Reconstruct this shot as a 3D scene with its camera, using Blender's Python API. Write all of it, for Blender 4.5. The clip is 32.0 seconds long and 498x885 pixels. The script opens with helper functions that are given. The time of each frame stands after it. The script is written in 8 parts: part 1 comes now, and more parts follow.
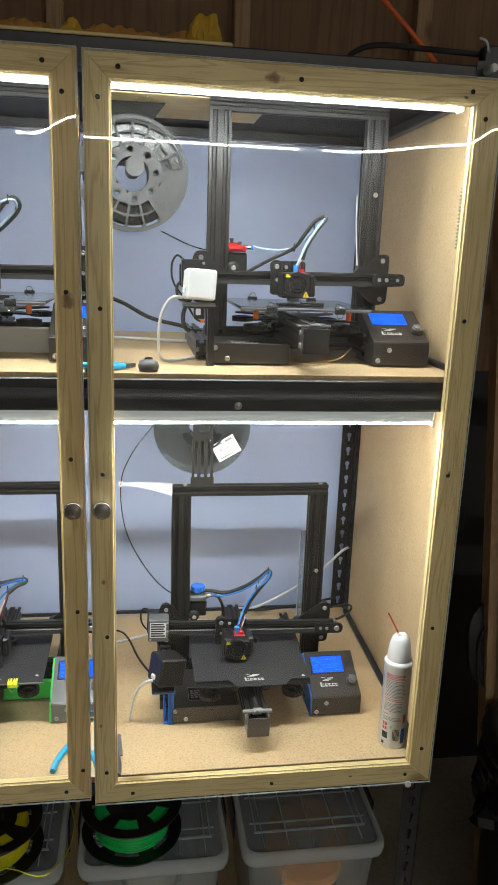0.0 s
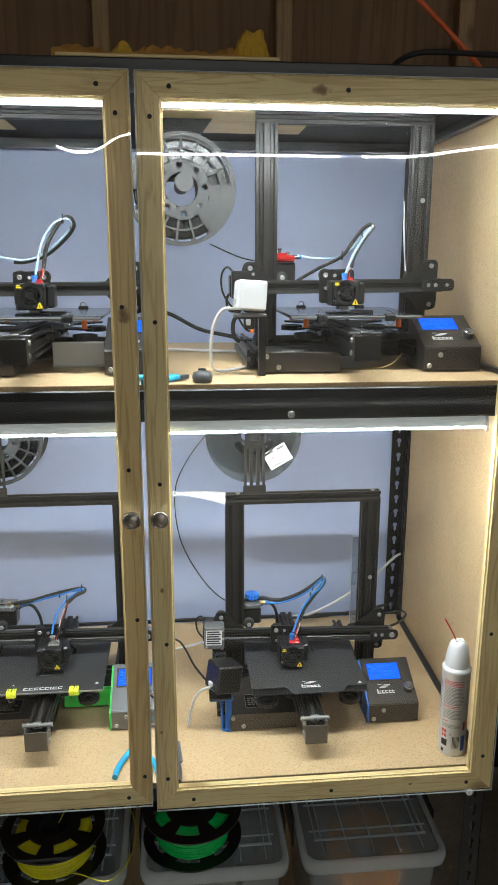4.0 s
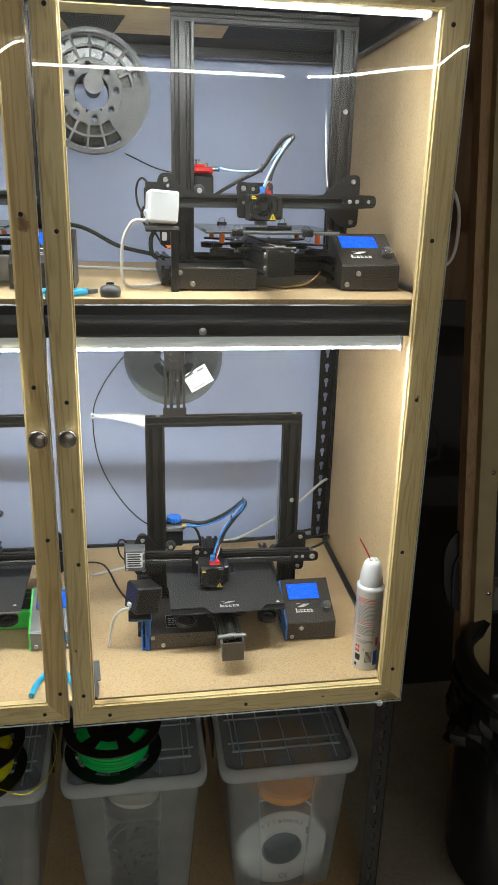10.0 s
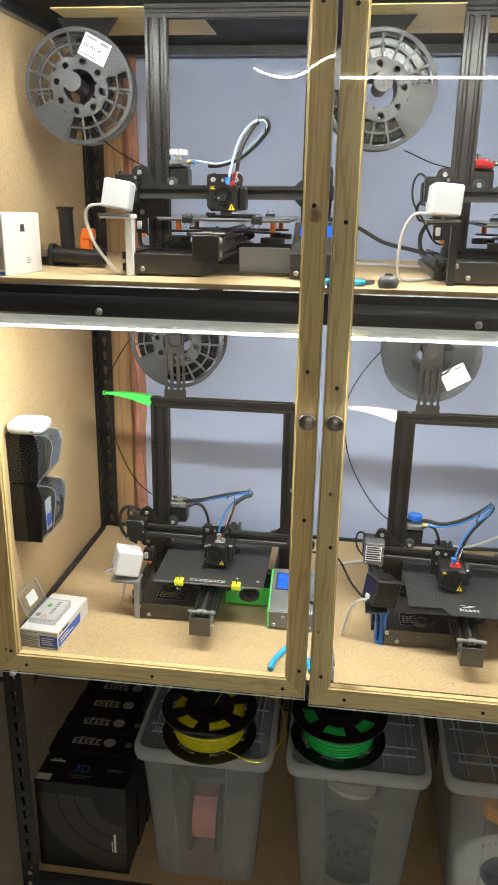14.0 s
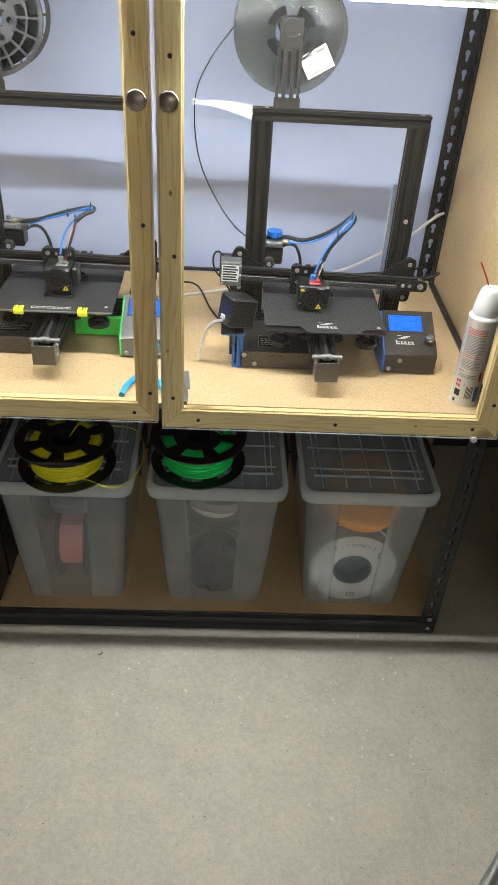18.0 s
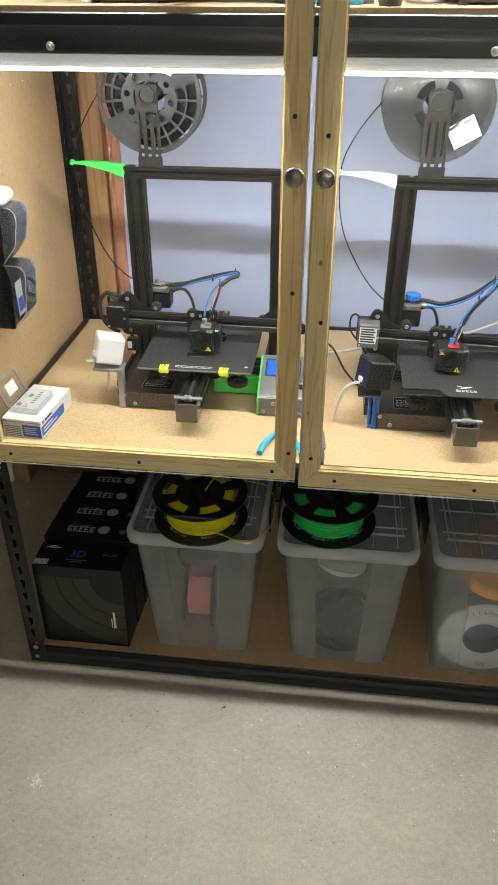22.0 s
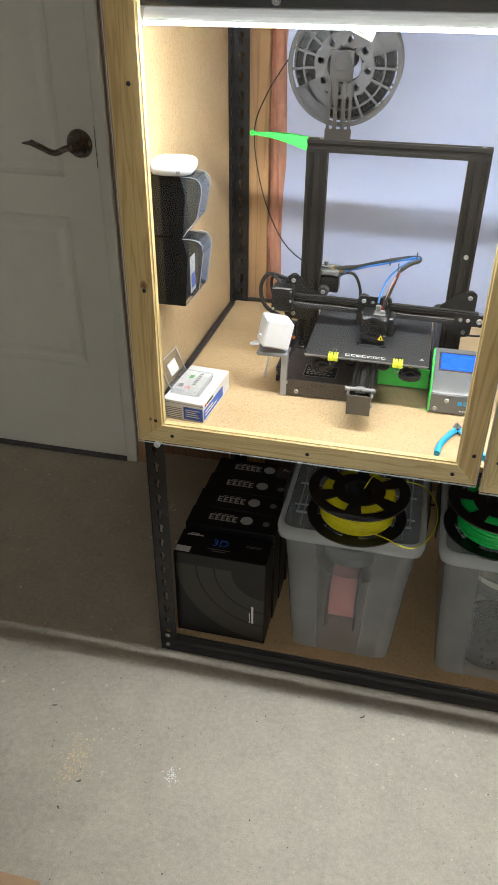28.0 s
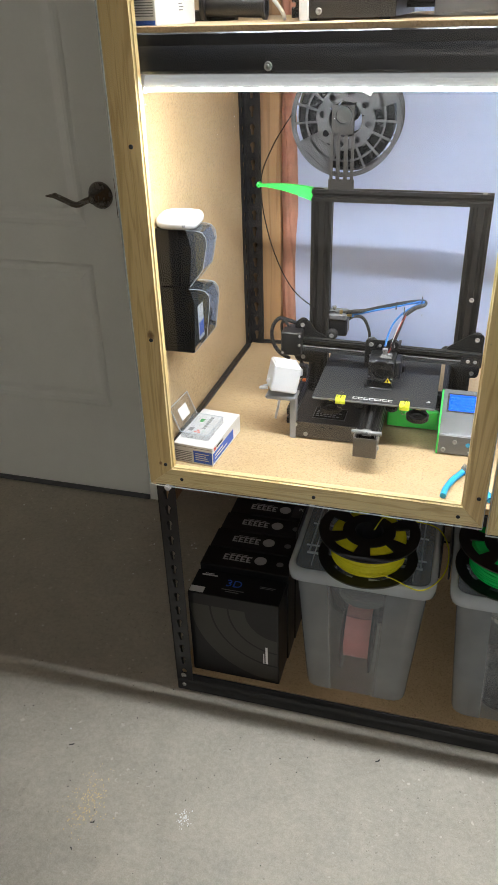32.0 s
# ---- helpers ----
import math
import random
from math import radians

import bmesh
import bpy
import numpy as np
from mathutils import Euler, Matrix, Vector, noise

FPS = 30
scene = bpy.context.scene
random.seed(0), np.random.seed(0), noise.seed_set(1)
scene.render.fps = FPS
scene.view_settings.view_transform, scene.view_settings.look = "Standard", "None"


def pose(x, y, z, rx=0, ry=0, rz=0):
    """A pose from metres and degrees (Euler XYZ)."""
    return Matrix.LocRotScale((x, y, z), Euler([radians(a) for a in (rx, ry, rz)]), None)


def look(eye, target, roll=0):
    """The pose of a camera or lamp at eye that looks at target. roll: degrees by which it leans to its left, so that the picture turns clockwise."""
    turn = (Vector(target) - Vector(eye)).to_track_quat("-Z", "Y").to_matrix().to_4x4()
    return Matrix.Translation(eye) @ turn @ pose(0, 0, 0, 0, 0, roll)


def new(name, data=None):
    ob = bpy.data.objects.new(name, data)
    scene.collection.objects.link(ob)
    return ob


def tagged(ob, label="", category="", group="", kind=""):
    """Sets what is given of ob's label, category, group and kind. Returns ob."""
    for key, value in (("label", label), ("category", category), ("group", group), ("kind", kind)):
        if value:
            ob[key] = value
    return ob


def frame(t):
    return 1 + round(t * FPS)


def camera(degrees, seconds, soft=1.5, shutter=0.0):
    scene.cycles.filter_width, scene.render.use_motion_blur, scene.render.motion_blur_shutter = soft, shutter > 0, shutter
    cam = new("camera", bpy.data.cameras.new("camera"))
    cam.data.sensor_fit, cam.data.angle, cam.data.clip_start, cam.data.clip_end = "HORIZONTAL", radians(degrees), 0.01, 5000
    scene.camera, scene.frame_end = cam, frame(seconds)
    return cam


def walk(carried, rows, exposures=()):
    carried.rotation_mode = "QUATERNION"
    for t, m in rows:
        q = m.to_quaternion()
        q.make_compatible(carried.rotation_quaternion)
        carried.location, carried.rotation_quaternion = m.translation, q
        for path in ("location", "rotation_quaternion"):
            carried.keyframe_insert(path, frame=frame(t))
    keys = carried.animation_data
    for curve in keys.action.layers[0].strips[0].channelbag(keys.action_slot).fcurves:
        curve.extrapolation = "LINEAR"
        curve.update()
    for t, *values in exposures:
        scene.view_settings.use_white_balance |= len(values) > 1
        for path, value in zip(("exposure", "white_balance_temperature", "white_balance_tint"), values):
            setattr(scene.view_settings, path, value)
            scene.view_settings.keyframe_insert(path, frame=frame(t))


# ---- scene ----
cam = camera(37.0, 32.0, soft=1.5)
PATH = [
    (0, (0.085, -1.155, 1.549), (0.38, 0.76, 1.054), 2.1),
    (0.5, (0.056, -1.153, 1.553), (0.449, 0.745, 1.058), 2.4),
    (1, (0.044, -1.156, 1.554), (0.504, 0.729, 1.071), 2.5),
    (1.5, (0.065, -1.169, 1.553), (0.53, 0.716, 1.071), 1.9),
    (2, (0.077, -1.18, 1.548), (0.507, 0.714, 1.069), 1.0),
    (2.5, (0.068, -1.181, 1.557), (0.454, 0.725, 1.088), 0.2),
    (3, (0.069, -1.18, 1.562), (0.41, 0.737, 1.106), -0.2),
    (3.5, (0.077, -1.175, 1.564), (0.374, 0.752, 1.116), -0.5),
    (4, (0.065, -1.165, 1.552), (0.247, 0.769, 1.076), 0.1),
    (4.5, (0.023, -1.164, 1.545), (0.004, 0.769, 1.032), 0.9),
    (6.5, (0.004, -1.155, 1.539), (-0.297, 0.727, 0.931), 0.4),
    (7, (0.038, -1.148, 1.537), (-0.127, 0.748, 0.922), 0.0),
    (7.5, (0.081, -1.136, 1.53), (0.095, 0.771, 0.925), 0.3),
    (8, (0.099, -1.132, 1.528), (0.225, 0.771, 0.926), 0.5),
    (8.5, (0.127, -1.148, 1.525), (0.322, 0.746, 0.914), 0.7),
    (9, (0.142, -1.155, 1.513), (0.409, 0.722, 0.877), 1.3),
    (9.5, (0.143, -1.162, 1.513), (0.472, 0.702, 0.866), 1.7),
    (10, (0.135, -1.163, 1.522), (0.436, 0.707, 0.881), 1.4),
    (10.5, (0.104, -1.168, 1.52), (0.306, 0.721, 0.895), 0.9),
    (11, (0.081, -1.175, 1.529), (0.171, 0.729, 0.925), 0.6),
    (11.5, (0.051, -1.185, 1.533), (0.015, 0.727, 0.948), 0.8),
    (12, (0.03, -1.196, 1.536), (-0.109, 0.718, 0.974), 1.1),
    (12.5, (0.024, -1.19, 1.528), (-0.175, 0.72, 0.968), 1.2),
    (13, (0.018, -1.197, 1.531), (-0.209, 0.709, 0.967), 1.1),
    (13.5, (0.024, -1.198, 1.526), (-0.198, 0.708, 0.964), 0.9),
    (15.5, (0.039, -1.159, 1.358), (-0.27, 0.51, 0.3), 2.9),
    (16, (-0.006, -1.179, 1.358), (-0.355, 0.441, 0.239), 3.1),
    (16.5, (0.033, -1.156, 1.354), (-0.19, 0.461, 0.199), 3.9),
    (17, (0.085, -1.147, 1.348), (0.054, 0.472, 0.174), 4.8),
    (17.5, (0.13, -1.135, 1.353), (0.226, 0.474, 0.167), 4.2),
    (18, (0.112, -1.137, 1.367), (0.196, 0.488, 0.203), 3.6),
    (18.5, (0.08, -1.137, 1.373), (0.084, 0.502, 0.228), 2.9),
    (19, (0.062, -1.133, 1.386), (-0.017, 0.516, 0.256), 2.0),
    (19.5, (0.055, -1.135, 1.393), (-0.094, 0.527, 0.291), 1.2),
    (20, (0.059, -1.13, 1.394), (-0.132, 0.539, 0.309), 0.5),
    (20.5, (0.058, -1.134, 1.395), (-0.14, 0.543, 0.323), 0.1),
    (21, (0.06, -1.131, 1.393), (-0.14, 0.545, 0.321), 0.1),
    (21.5, (0.061, -1.132, 1.391), (-0.138, 0.545, 0.32), 0.1),
    (22, (0.05, -1.139, 1.396), (-0.148, 0.54, 0.328), 0.1),
    (22.5, (0.037, -1.147, 1.411), (-0.172, 0.536, 0.351), 0.1),
    (23, (0.008, -1.15, 1.419), (-0.264, 0.563, 0.423), 0.4),
    (23.5, (-0.002, -1.147, 1.416), (-0.34, 0.583, 0.471), 0.7),
    (24, (0.002, -1.133, 1.412), (-0.367, 0.606, 0.495), 1.1),
    (24.5, (0.014, -1.112, 1.405), (-0.332, 0.625, 0.478), 1.4),
    (26.5, (-0.014, -1.1, 1.377), (-0.213, 0.618, 0.372), 0.7),
    (27, (-0.099, -1.064, 1.335), (-0.393, 0.605, 0.273), 0.5),
    (27.5, (-0.143, -1.084, 1.312), (-0.502, 0.546, 0.209), 0.5),
    (28, (-0.147, -1.096, 1.354), (-0.524, 0.536, 0.261), 0.5),
    (28.5, (-0.139, -1.09, 1.358), (-0.524, 0.554, 0.286), 0.4),
    (29, (-0.137, -1.072, 1.356), (-0.528, 0.583, 0.303), 0.4),
    (29.5, (-0.13, -1.078, 1.358), (-0.523, 0.583, 0.316), 0.4),
    (30, (-0.115, -1.101, 1.372), (-0.52, 0.561, 0.336), 0.0),
    (30.5, (-0.102, -1.112, 1.394), (-0.541, 0.548, 0.369), -0.9),
    (31, (-0.101, -1.109, 1.392), (-0.566, 0.547, 0.372), -1.5),
    (31.5, (-0.091, -1.096, 1.389), (-0.575, 0.553, 0.366), -1.8),
    (32, (-0.088, -1.089, 1.385), (-0.578, 0.559, 0.364), -1.8),
]
walk(cam, [(t, look(eye, target, roll)) for t, eye, target, roll in PATH], [(0, 0.65, 6400, 10), (1.5, 0.64, 6350, 10), (3, 0.66, 6150, 10), (4.5, 0.67, 6200, 10), (7, 0.68, 6350, 10), (8.5, 0.65, 6500, 10), (10, 0.61, 6400, 10), (11.5, 0.72, 6700, 10), (13.5, 0.79, 6750, 10), (16, 0.98, 6750, 11), (17.5, 1.04, 6450, 12), (19, 1.1, 6550, 12), (21, 1.05, 6650, 12), (24, 0.93, 6700, 13), (27, 1.09, 6600, 14), (28.5, 1.19, 6300, 14), (30, 1.13, 6250, 14), (32, 1.12, 6200, 15)])

# ---- light ----
world = bpy.data.worlds.new("world")
scene.world = world
world.use_nodes = True
world.node_tree.nodes["Background"].inputs[0].default_value = (0.6, 0.65, 0.75, 1)
world.node_tree.nodes["Background"].inputs[1].default_value = 0.008
LED_POWER = 84.0
TUBE_POWER = 76.0
SCREEN_POWER = 1.0


# ---- materials ----
def mat_new(name):
    m = bpy.data.materials.new(name)
    m.use_nodes = True
    n = m.node_tree.nodes
    return m, n, m.node_tree.links, n["Principled BSDF"]


def stretch(n, l, scale, space="Object"):
    tc = n.new("ShaderNodeTexCoord")
    mp = n.new("ShaderNodeMapping")
    mp.inputs["Scale"].default_value = scale
    l.new(tc.outputs[space], mp.inputs[0])
    return mp.outputs[0]


def noise_of(n, l, vec, scale, detail=4, rough=0.6, distort=0.0):
    t = n.new("ShaderNodeTexNoise")
    t.inputs["Scale"].default_value = scale
    t.inputs["Detail"].default_value = detail
    t.inputs["Roughness"].default_value = rough
    t.inputs["Distortion"].default_value = distort
    l.new(vec, t.inputs["Vector"])
    return t.outputs["Fac"]


def ramp_of(n, l, fac, stops):
    r = n.new("ShaderNodeValToRGB")
    e = r.color_ramp.elements
    while len(e) < len(stops):
        e.new(0.5)
    for k, (p, c) in enumerate(stops):
        e[k].position = p
        e[k].color = (*c, 1) if len(c) == 3 else c
    l.new(fac, r.inputs[0])
    return r.outputs[0]


def mix_of(n, l, fac, a, b, mode="MIX"):
    x = n.new("ShaderNodeMix")
    x.data_type, x.blend_type = "RGBA", mode
    for sock, v in ((x.inputs[0], fac), (x.inputs[6], a), (x.inputs[7], b)):
        if isinstance(v, (int, float)):
            sock.default_value = v
        elif isinstance(v, tuple):
            sock.default_value = (*v, 1)
        else:
            l.new(v, sock)
    return x.outputs[2]


def bump_of(n, l, b, height, strength, dist=0.001):
    x = n.new("ShaderNodeBump")
    x.inputs["Strength"].default_value = strength
    x.inputs["Distance"].default_value = dist
    l.new(height, x.inputs["Height"])
    l.new(x.outputs[0], b.inputs["Normal"])


def plain(name, color, rough=0.5, metal=0.0, vary=0.12, scale=25.0, bump=0.0, spec=0.5, uneven=0.08):
    """A surface with soft variation at two scales."""
    m, n, l, b = mat_new(name)
    v = stretch(n, l, (1, 1, 1))
    big = noise_of(n, l, v, scale, 3)
    fine = noise_of(n, l, v, scale * 22, 2)
    lo = tuple(c * (1 - vary) for c in color)
    hi = tuple(min(1, c * (1 + vary)) for c in color)
    col = ramp_of(n, l, big, [(0.3, lo), (0.7, hi)])
    col = mix_of(n, l, 0.25, col, ramp_of(n, l, fine, [(0.3, lo), (0.7, hi)]))
    l.new(col, b.inputs["Base Color"])
    rr = n.new("ShaderNodeMapRange")
    rr.inputs[3].default_value, rr.inputs[4].default_value = max(0.02, rough - uneven), min(1, rough + uneven)
    l.new(big, rr.inputs[0])
    l.new(rr.outputs[0], b.inputs["Roughness"])
    b.inputs["Metallic"].default_value = metal
    b.inputs["Specular IOR Level"].default_value = spec
    if bump:
        bump_of(n, l, b, fine, bump)
    return m


def wood(name, pale, dark, axis, rings=55.0, rough=0.5, knots=True, spots=()):
    """Sawn softwood with its grain along one axis of the object."""
    m, n, l, b = mat_new(name)
    s = [1.0, 1.0, 1.0]
    s["xyz".index(axis)] = 0.045
    info = n.new("ShaderNodeObjectInfo")
    tc = n.new("ShaderNodeTexCoord")
    off = n.new("ShaderNodeVectorMath")
    off.operation = "ADD"
    l.new(tc.outputs["Object"], off.inputs[0])
    sh = n.new("ShaderNodeCombineXYZ")
    for k in range(3):
        mu = n.new("ShaderNodeMath")
        mu.operation = "MULTIPLY"
        mu.inputs[1].default_value = 3.1 + 1.7 * k
        l.new(info.outputs["Random"], mu.inputs[0])
        l.new(mu.outputs[0], sh.inputs[k])
    l.new(sh.outputs[0], off.inputs[1])
    mp = n.new("ShaderNodeMapping")
    mp.inputs["Scale"].default_value = s
    l.new(off.outputs[0], mp.inputs[0])
    v = mp.outputs[0]
    g = noise_of(n, l, v, rings, 3, 0.55, 0.6)
    f = noise_of(n, l, v, rings * 9, 2, 0.5)
    w = n.new("ShaderNodeMath")
    w.operation = "PINGPONG"
    w.inputs[1].default_value = 0.07
    l.new(g, w.inputs[0])
    mid = tuple(0.45 * a + 0.55 * c for a, c in zip(pale, dark))
    band = ramp_of(n, l, w.outputs[0], [(0.0, pale), (0.035, pale), (0.066, mid)])
    broad = noise_of(n, l, v, 9, 2)
    col = mix_of(n, l, ramp_of(n, l, broad, [(0.35, (0, 0, 0)), (0.75, (0.6, 0.6, 0.6))]), band, mid)
    col = mix_of(n, l, ramp_of(n, l, f, [(0.45, (0, 0, 0)), (0.8, (0.22, 0.22, 0.22))]), col, dark)
    if knots:
        k2 = [1.0, 1.0, 1.0]
        k2["xyz".index(axis)] = 0.55
        mk = n.new("ShaderNodeMapping")
        mk.inputs["Scale"].default_value = k2
        l.new(off.outputs[0], mk.inputs[0])
        vo = n.new("ShaderNodeTexVoronoi")
        vo.inputs["Scale"].default_value = 9.0
        l.new(mk.outputs[0], vo.inputs["Vector"])
        col = mix_of(n, l, ramp_of(n, l, vo.outputs["Distance"], [(0.0, (0.95, 0.95, 0.95)), (0.07, (0.75, 0.75, 0.75)), (0.16, (0, 0, 0))]), col, tuple(c * 0.62 for c in dark))
    for x, z, r in spots:
        mk = n.new("ShaderNodeMapping")
        rx, rz = (r, 1.5 * r) if axis == "z" else (1.4 * r, 0.8 * r)
        mk.inputs["Location"].default_value = (-x / rx, 0, -z / rz)
        mk.inputs["Scale"].default_value = (1 / rx, 0, 1 / rz)
        l.new(tc.outputs["Object"], mk.inputs[0])
        ln = n.new("ShaderNodeVectorMath")
        ln.operation = "LENGTH"
        l.new(mk.outputs[0], ln.inputs[0])
        wob = n.new("ShaderNodeMath")
        wob.operation = "MULTIPLY_ADD"
        wob.inputs[1].default_value = 0.9
        l.new(noise_of(n, l, tc.outputs["Object"], 90, 3), wob.inputs[0])
        l.new(ln.outputs["Value"], wob.inputs[2])
        col = mix_of(n, l, ramp_of(n, l, wob.outputs[0], [(0.4, (1, 1, 1)), (0.75, (0.75, 0.75, 0.75)), (1.0, (0, 0, 0))]), col, (0.20, 0.085, 0.02))
    l.new(col, b.inputs["Base Color"])
    b.inputs["Roughness"].default_value = rough
    bump_of(n, l, b, f, 0.25, 0.0006)
    return m


def chipboard(name, pale, dark):
    m, n, l, b = mat_new(name)
    v = stretch(n, l, (1, 1, 1))
    vo = n.new("ShaderNodeTexVoronoi")
    vo.inputs["Scale"].default_value = 330
    l.new(v, vo.inputs["Vector"])
    chip = ramp_of(n, l, vo.outputs["Color"], [(0.0, dark), (0.35, tuple(0.3 * a + 0.7 * c for a, c in zip(dark, pale))), (1.0, pale)])
    fine = noise_of(n, l, v, 260, 5, 0.75)
    specks = ramp_of(n, l, fine, [(0.535, (0, 0, 0)), (0.66, (0.75, 0.75, 0.75))])
    col = mix_of(n, l, 0.3, chip, pale)
    col = mix_of(n, l, specks, col, tuple(c * 0.62 for c in dark))
    big = noise_of(n, l, v, 7, 3)
    col = mix_of(n, l, ramp_of(n, l, big, [(0.4, (0, 0, 0)), (0.7, (0.3, 0.3, 0.3))]), col, dark)
    l.new(col, b.inputs["Base Color"])
    b.inputs["Roughness"].default_value = 0.62
    bump_of(n, l, b, fine, 0.25, 0.0008)
    return m


def concrete(name):
    m, n, l, b = mat_new(name)
    v = stretch(n, l, (1, 1, 1))
    big = noise_of(n, l, v, 1.3, 5, 0.62, 0.5)
    mid = noise_of(n, l, v, 9, 6, 0.7, 0.3)
    fine = noise_of(n, l, v, 330, 4, 0.8)
    col = ramp_of(n, l, big, [(0.3, (0.378, 0.340, 0.267)), (0.7, (0.499, 0.450, 0.359))])
    col = mix_of(n, l, 0.5, col, ramp_of(n, l, mid, [(0.36, (0.325, 0.294, 0.234)), (0.64, (0.528, 0.477, 0.383))]))
    col = mix_of(n, l, 0.33, col, ramp_of(n, l, mix_of(n, l, 0.5, fine, noise_of(n, l, v, 85, 4, 0.75)), [(0.37, (0.210, 0.189, 0.152)), (0.63, (0.673, 0.612, 0.513))]))
    for scale, lo, hi, tone in ((70, 0.685, 0.72, (0.693, 0.647, 0.564)), (120, 0.69, 0.72, (0.210, 0.189, 0.157))):
        chips = noise_of(n, l, v, scale, 2, 0.4)
        where = ramp_of(n, l, noise_of(n, l, v, 3.1 if scale < 80 else 2.3, 2), [(0.45, (0, 0, 0)), (0.6, (0.75, 0.75, 0.75))])
        col = mix_of(n, l, mix_of(n, l, 1.0, ramp_of(n, l, chips, [(lo, (0, 0, 0)), (hi, (1, 1, 1))]), where, "MULTIPLY"), col, tone)
    wv = n.new("ShaderNodeTexVoronoi")
    wv.feature = "DISTANCE_TO_EDGE"
    wv.inputs["Scale"].default_value = 0.75
    bent = n.new("ShaderNodeVectorMath")
    bent.operation = "ADD"
    wob = n.new("ShaderNodeTexNoise")
    wob.inputs["Scale"].default_value = 3.0
    wob.inputs["Detail"].default_value = 5
    l.new(v, wob.inputs["Vector"])
    l.new(v, bent.inputs[0])
    l.new(wob.outputs["Color"], bent.inputs[1])
    l.new(bent.outputs[0], wv.inputs["Vector"])
    crack = ramp_of(n, l, wv.outputs["Distance"], [(0.0, (0.07, 0.07, 0.07)), (0.0018, (0, 0, 0))])
    col = mix_of(n, l, crack, col, (0.16, 0.15, 0.13))
    l.new(col, b.inputs["Base Color"])
    l.new(ramp_of(n, l, mid, [(0.3, (0.45, 0.45, 0.45)), (0.7, (0.68, 0.68, 0.68))]), b.inputs["Roughness"])
    bump_of(n, l, b, mid, 0.05, 0.002)
    return m


def glow(name, color, power, base=None):
    m, n, l, b = mat_new(name)
    b.inputs["Base Color"].default_value = (*(base or color), 1)
    b.inputs["Emission Color"].default_value = (*color, 1)
    b.inputs["Emission Strength"].default_value = power
    if base:
        b.inputs["Specular IOR Level"].default_value = 0.1
    return m


def clear(name, tint=(1, 1, 1), ior=1.49, rough=0.02, milk=0.0, gain=1.0, dust=False):
    """A thin clear sheet: what is behind shows, the surface mirrors by Fresnel; milk: share of white haze."""
    m, n, l, b = mat_new(name)
    out = n["Material Output"]
    tr = n.new("ShaderNodeBsdfTransparent")
    tr.inputs[0].default_value = (*tint, 1)
    gl = n.new("ShaderNodeBsdfGlossy")
    gl.inputs["Roughness"].default_value = rough
    lw = n.new("ShaderNodeLayerWeight")
    lw.inputs[0].default_value = 0.5
    pw = n.new("ShaderNodeMath")
    pw.operation = "POWER"
    pw.inputs[1].default_value = 5.0
    l.new(lw.outputs["Facing"], pw.inputs[0])
    r0 = ((ior - 1) / (ior + 1)) ** 2
    fr = n.new("ShaderNodeMapRange")
    fr.inputs[3].default_value, fr.inputs[4].default_value = r0 * gain, 1.0
    l.new(pw.outputs[0], fr.inputs[0])
    base = tr.outputs[0]
    if milk:
        di = n.new("ShaderNodeBsdfDiffuse")
        di.inputs[0].default_value = (0.8, 0.86, 0.91, 1)
        tl = n.new("ShaderNodeBsdfTranslucent")
        tl.inputs[0].default_value = (0.8, 0.86, 0.91, 1)
        half = n.new("ShaderNodeMixShader")
        half.inputs[0].default_value = 0.5
        l.new(di.outputs[0], half.inputs[1])
        l.new(tl.outputs[0], half.inputs[2])
        mm = n.new("ShaderNodeMixShader")
        v = stretch(n, l, (1, 1, 1))
        l.new(ramp_of(n, l, noise_of(n, l, v, 6, 3), [(0.3, (milk * 0.85,) * 3), (0.7, (min(1, milk * 1.15),) * 3)]), mm.inputs[0])
        l.new(base, mm.inputs[1])
        l.new(half.outputs[0], mm.inputs[2])
        base = mm.outputs[0]
    if dust:
        v = stretch(n, l, (1, 1, 1))
        fine = ramp_of(n, l, noise_of(n, l, v, 460, 2, 0.5), [(0.70, (0, 0, 0)), (0.745, (0.45, 0.45, 0.45))])
        area = ramp_of(n, l, noise_of(n, l, v, 7, 3, 0.6), [(0.44, (0.06, 0.06, 0.06)), (0.64, (1, 1, 1))])
        spots = mix_of(n, l, 1.0, fine, area, "MULTIPLY")
        di = n.new("ShaderNodeBsdfDiffuse")
        di.inputs[0].default_value = (0.8, 0.8, 0.78, 1)
        tl = n.new("ShaderNodeBsdfTranslucent")
        tl.inputs[0].default_value = (0.8, 0.8, 0.78, 1)
        both = n.new("ShaderNodeMixShader")
        l.new(di.outputs[0], both.inputs[1])
        l.new(tl.outputs[0], both.inputs[2])
        dm = n.new("ShaderNodeMixShader")
        l.new(spots, dm.inputs[0])
        l.new(base, dm.inputs[1])
        l.new(both.outputs[0], dm.inputs[2])
        base = dm.outputs[0]
    mx = n.new("ShaderNodeMixShader")
    l.new(fr.outputs[0], mx.inputs[0])
    l.new(base, mx.inputs[1])
    l.new(gl.outputs[0], mx.inputs[2])
    l.new(mx.outputs[0], out.inputs[0])
    return m


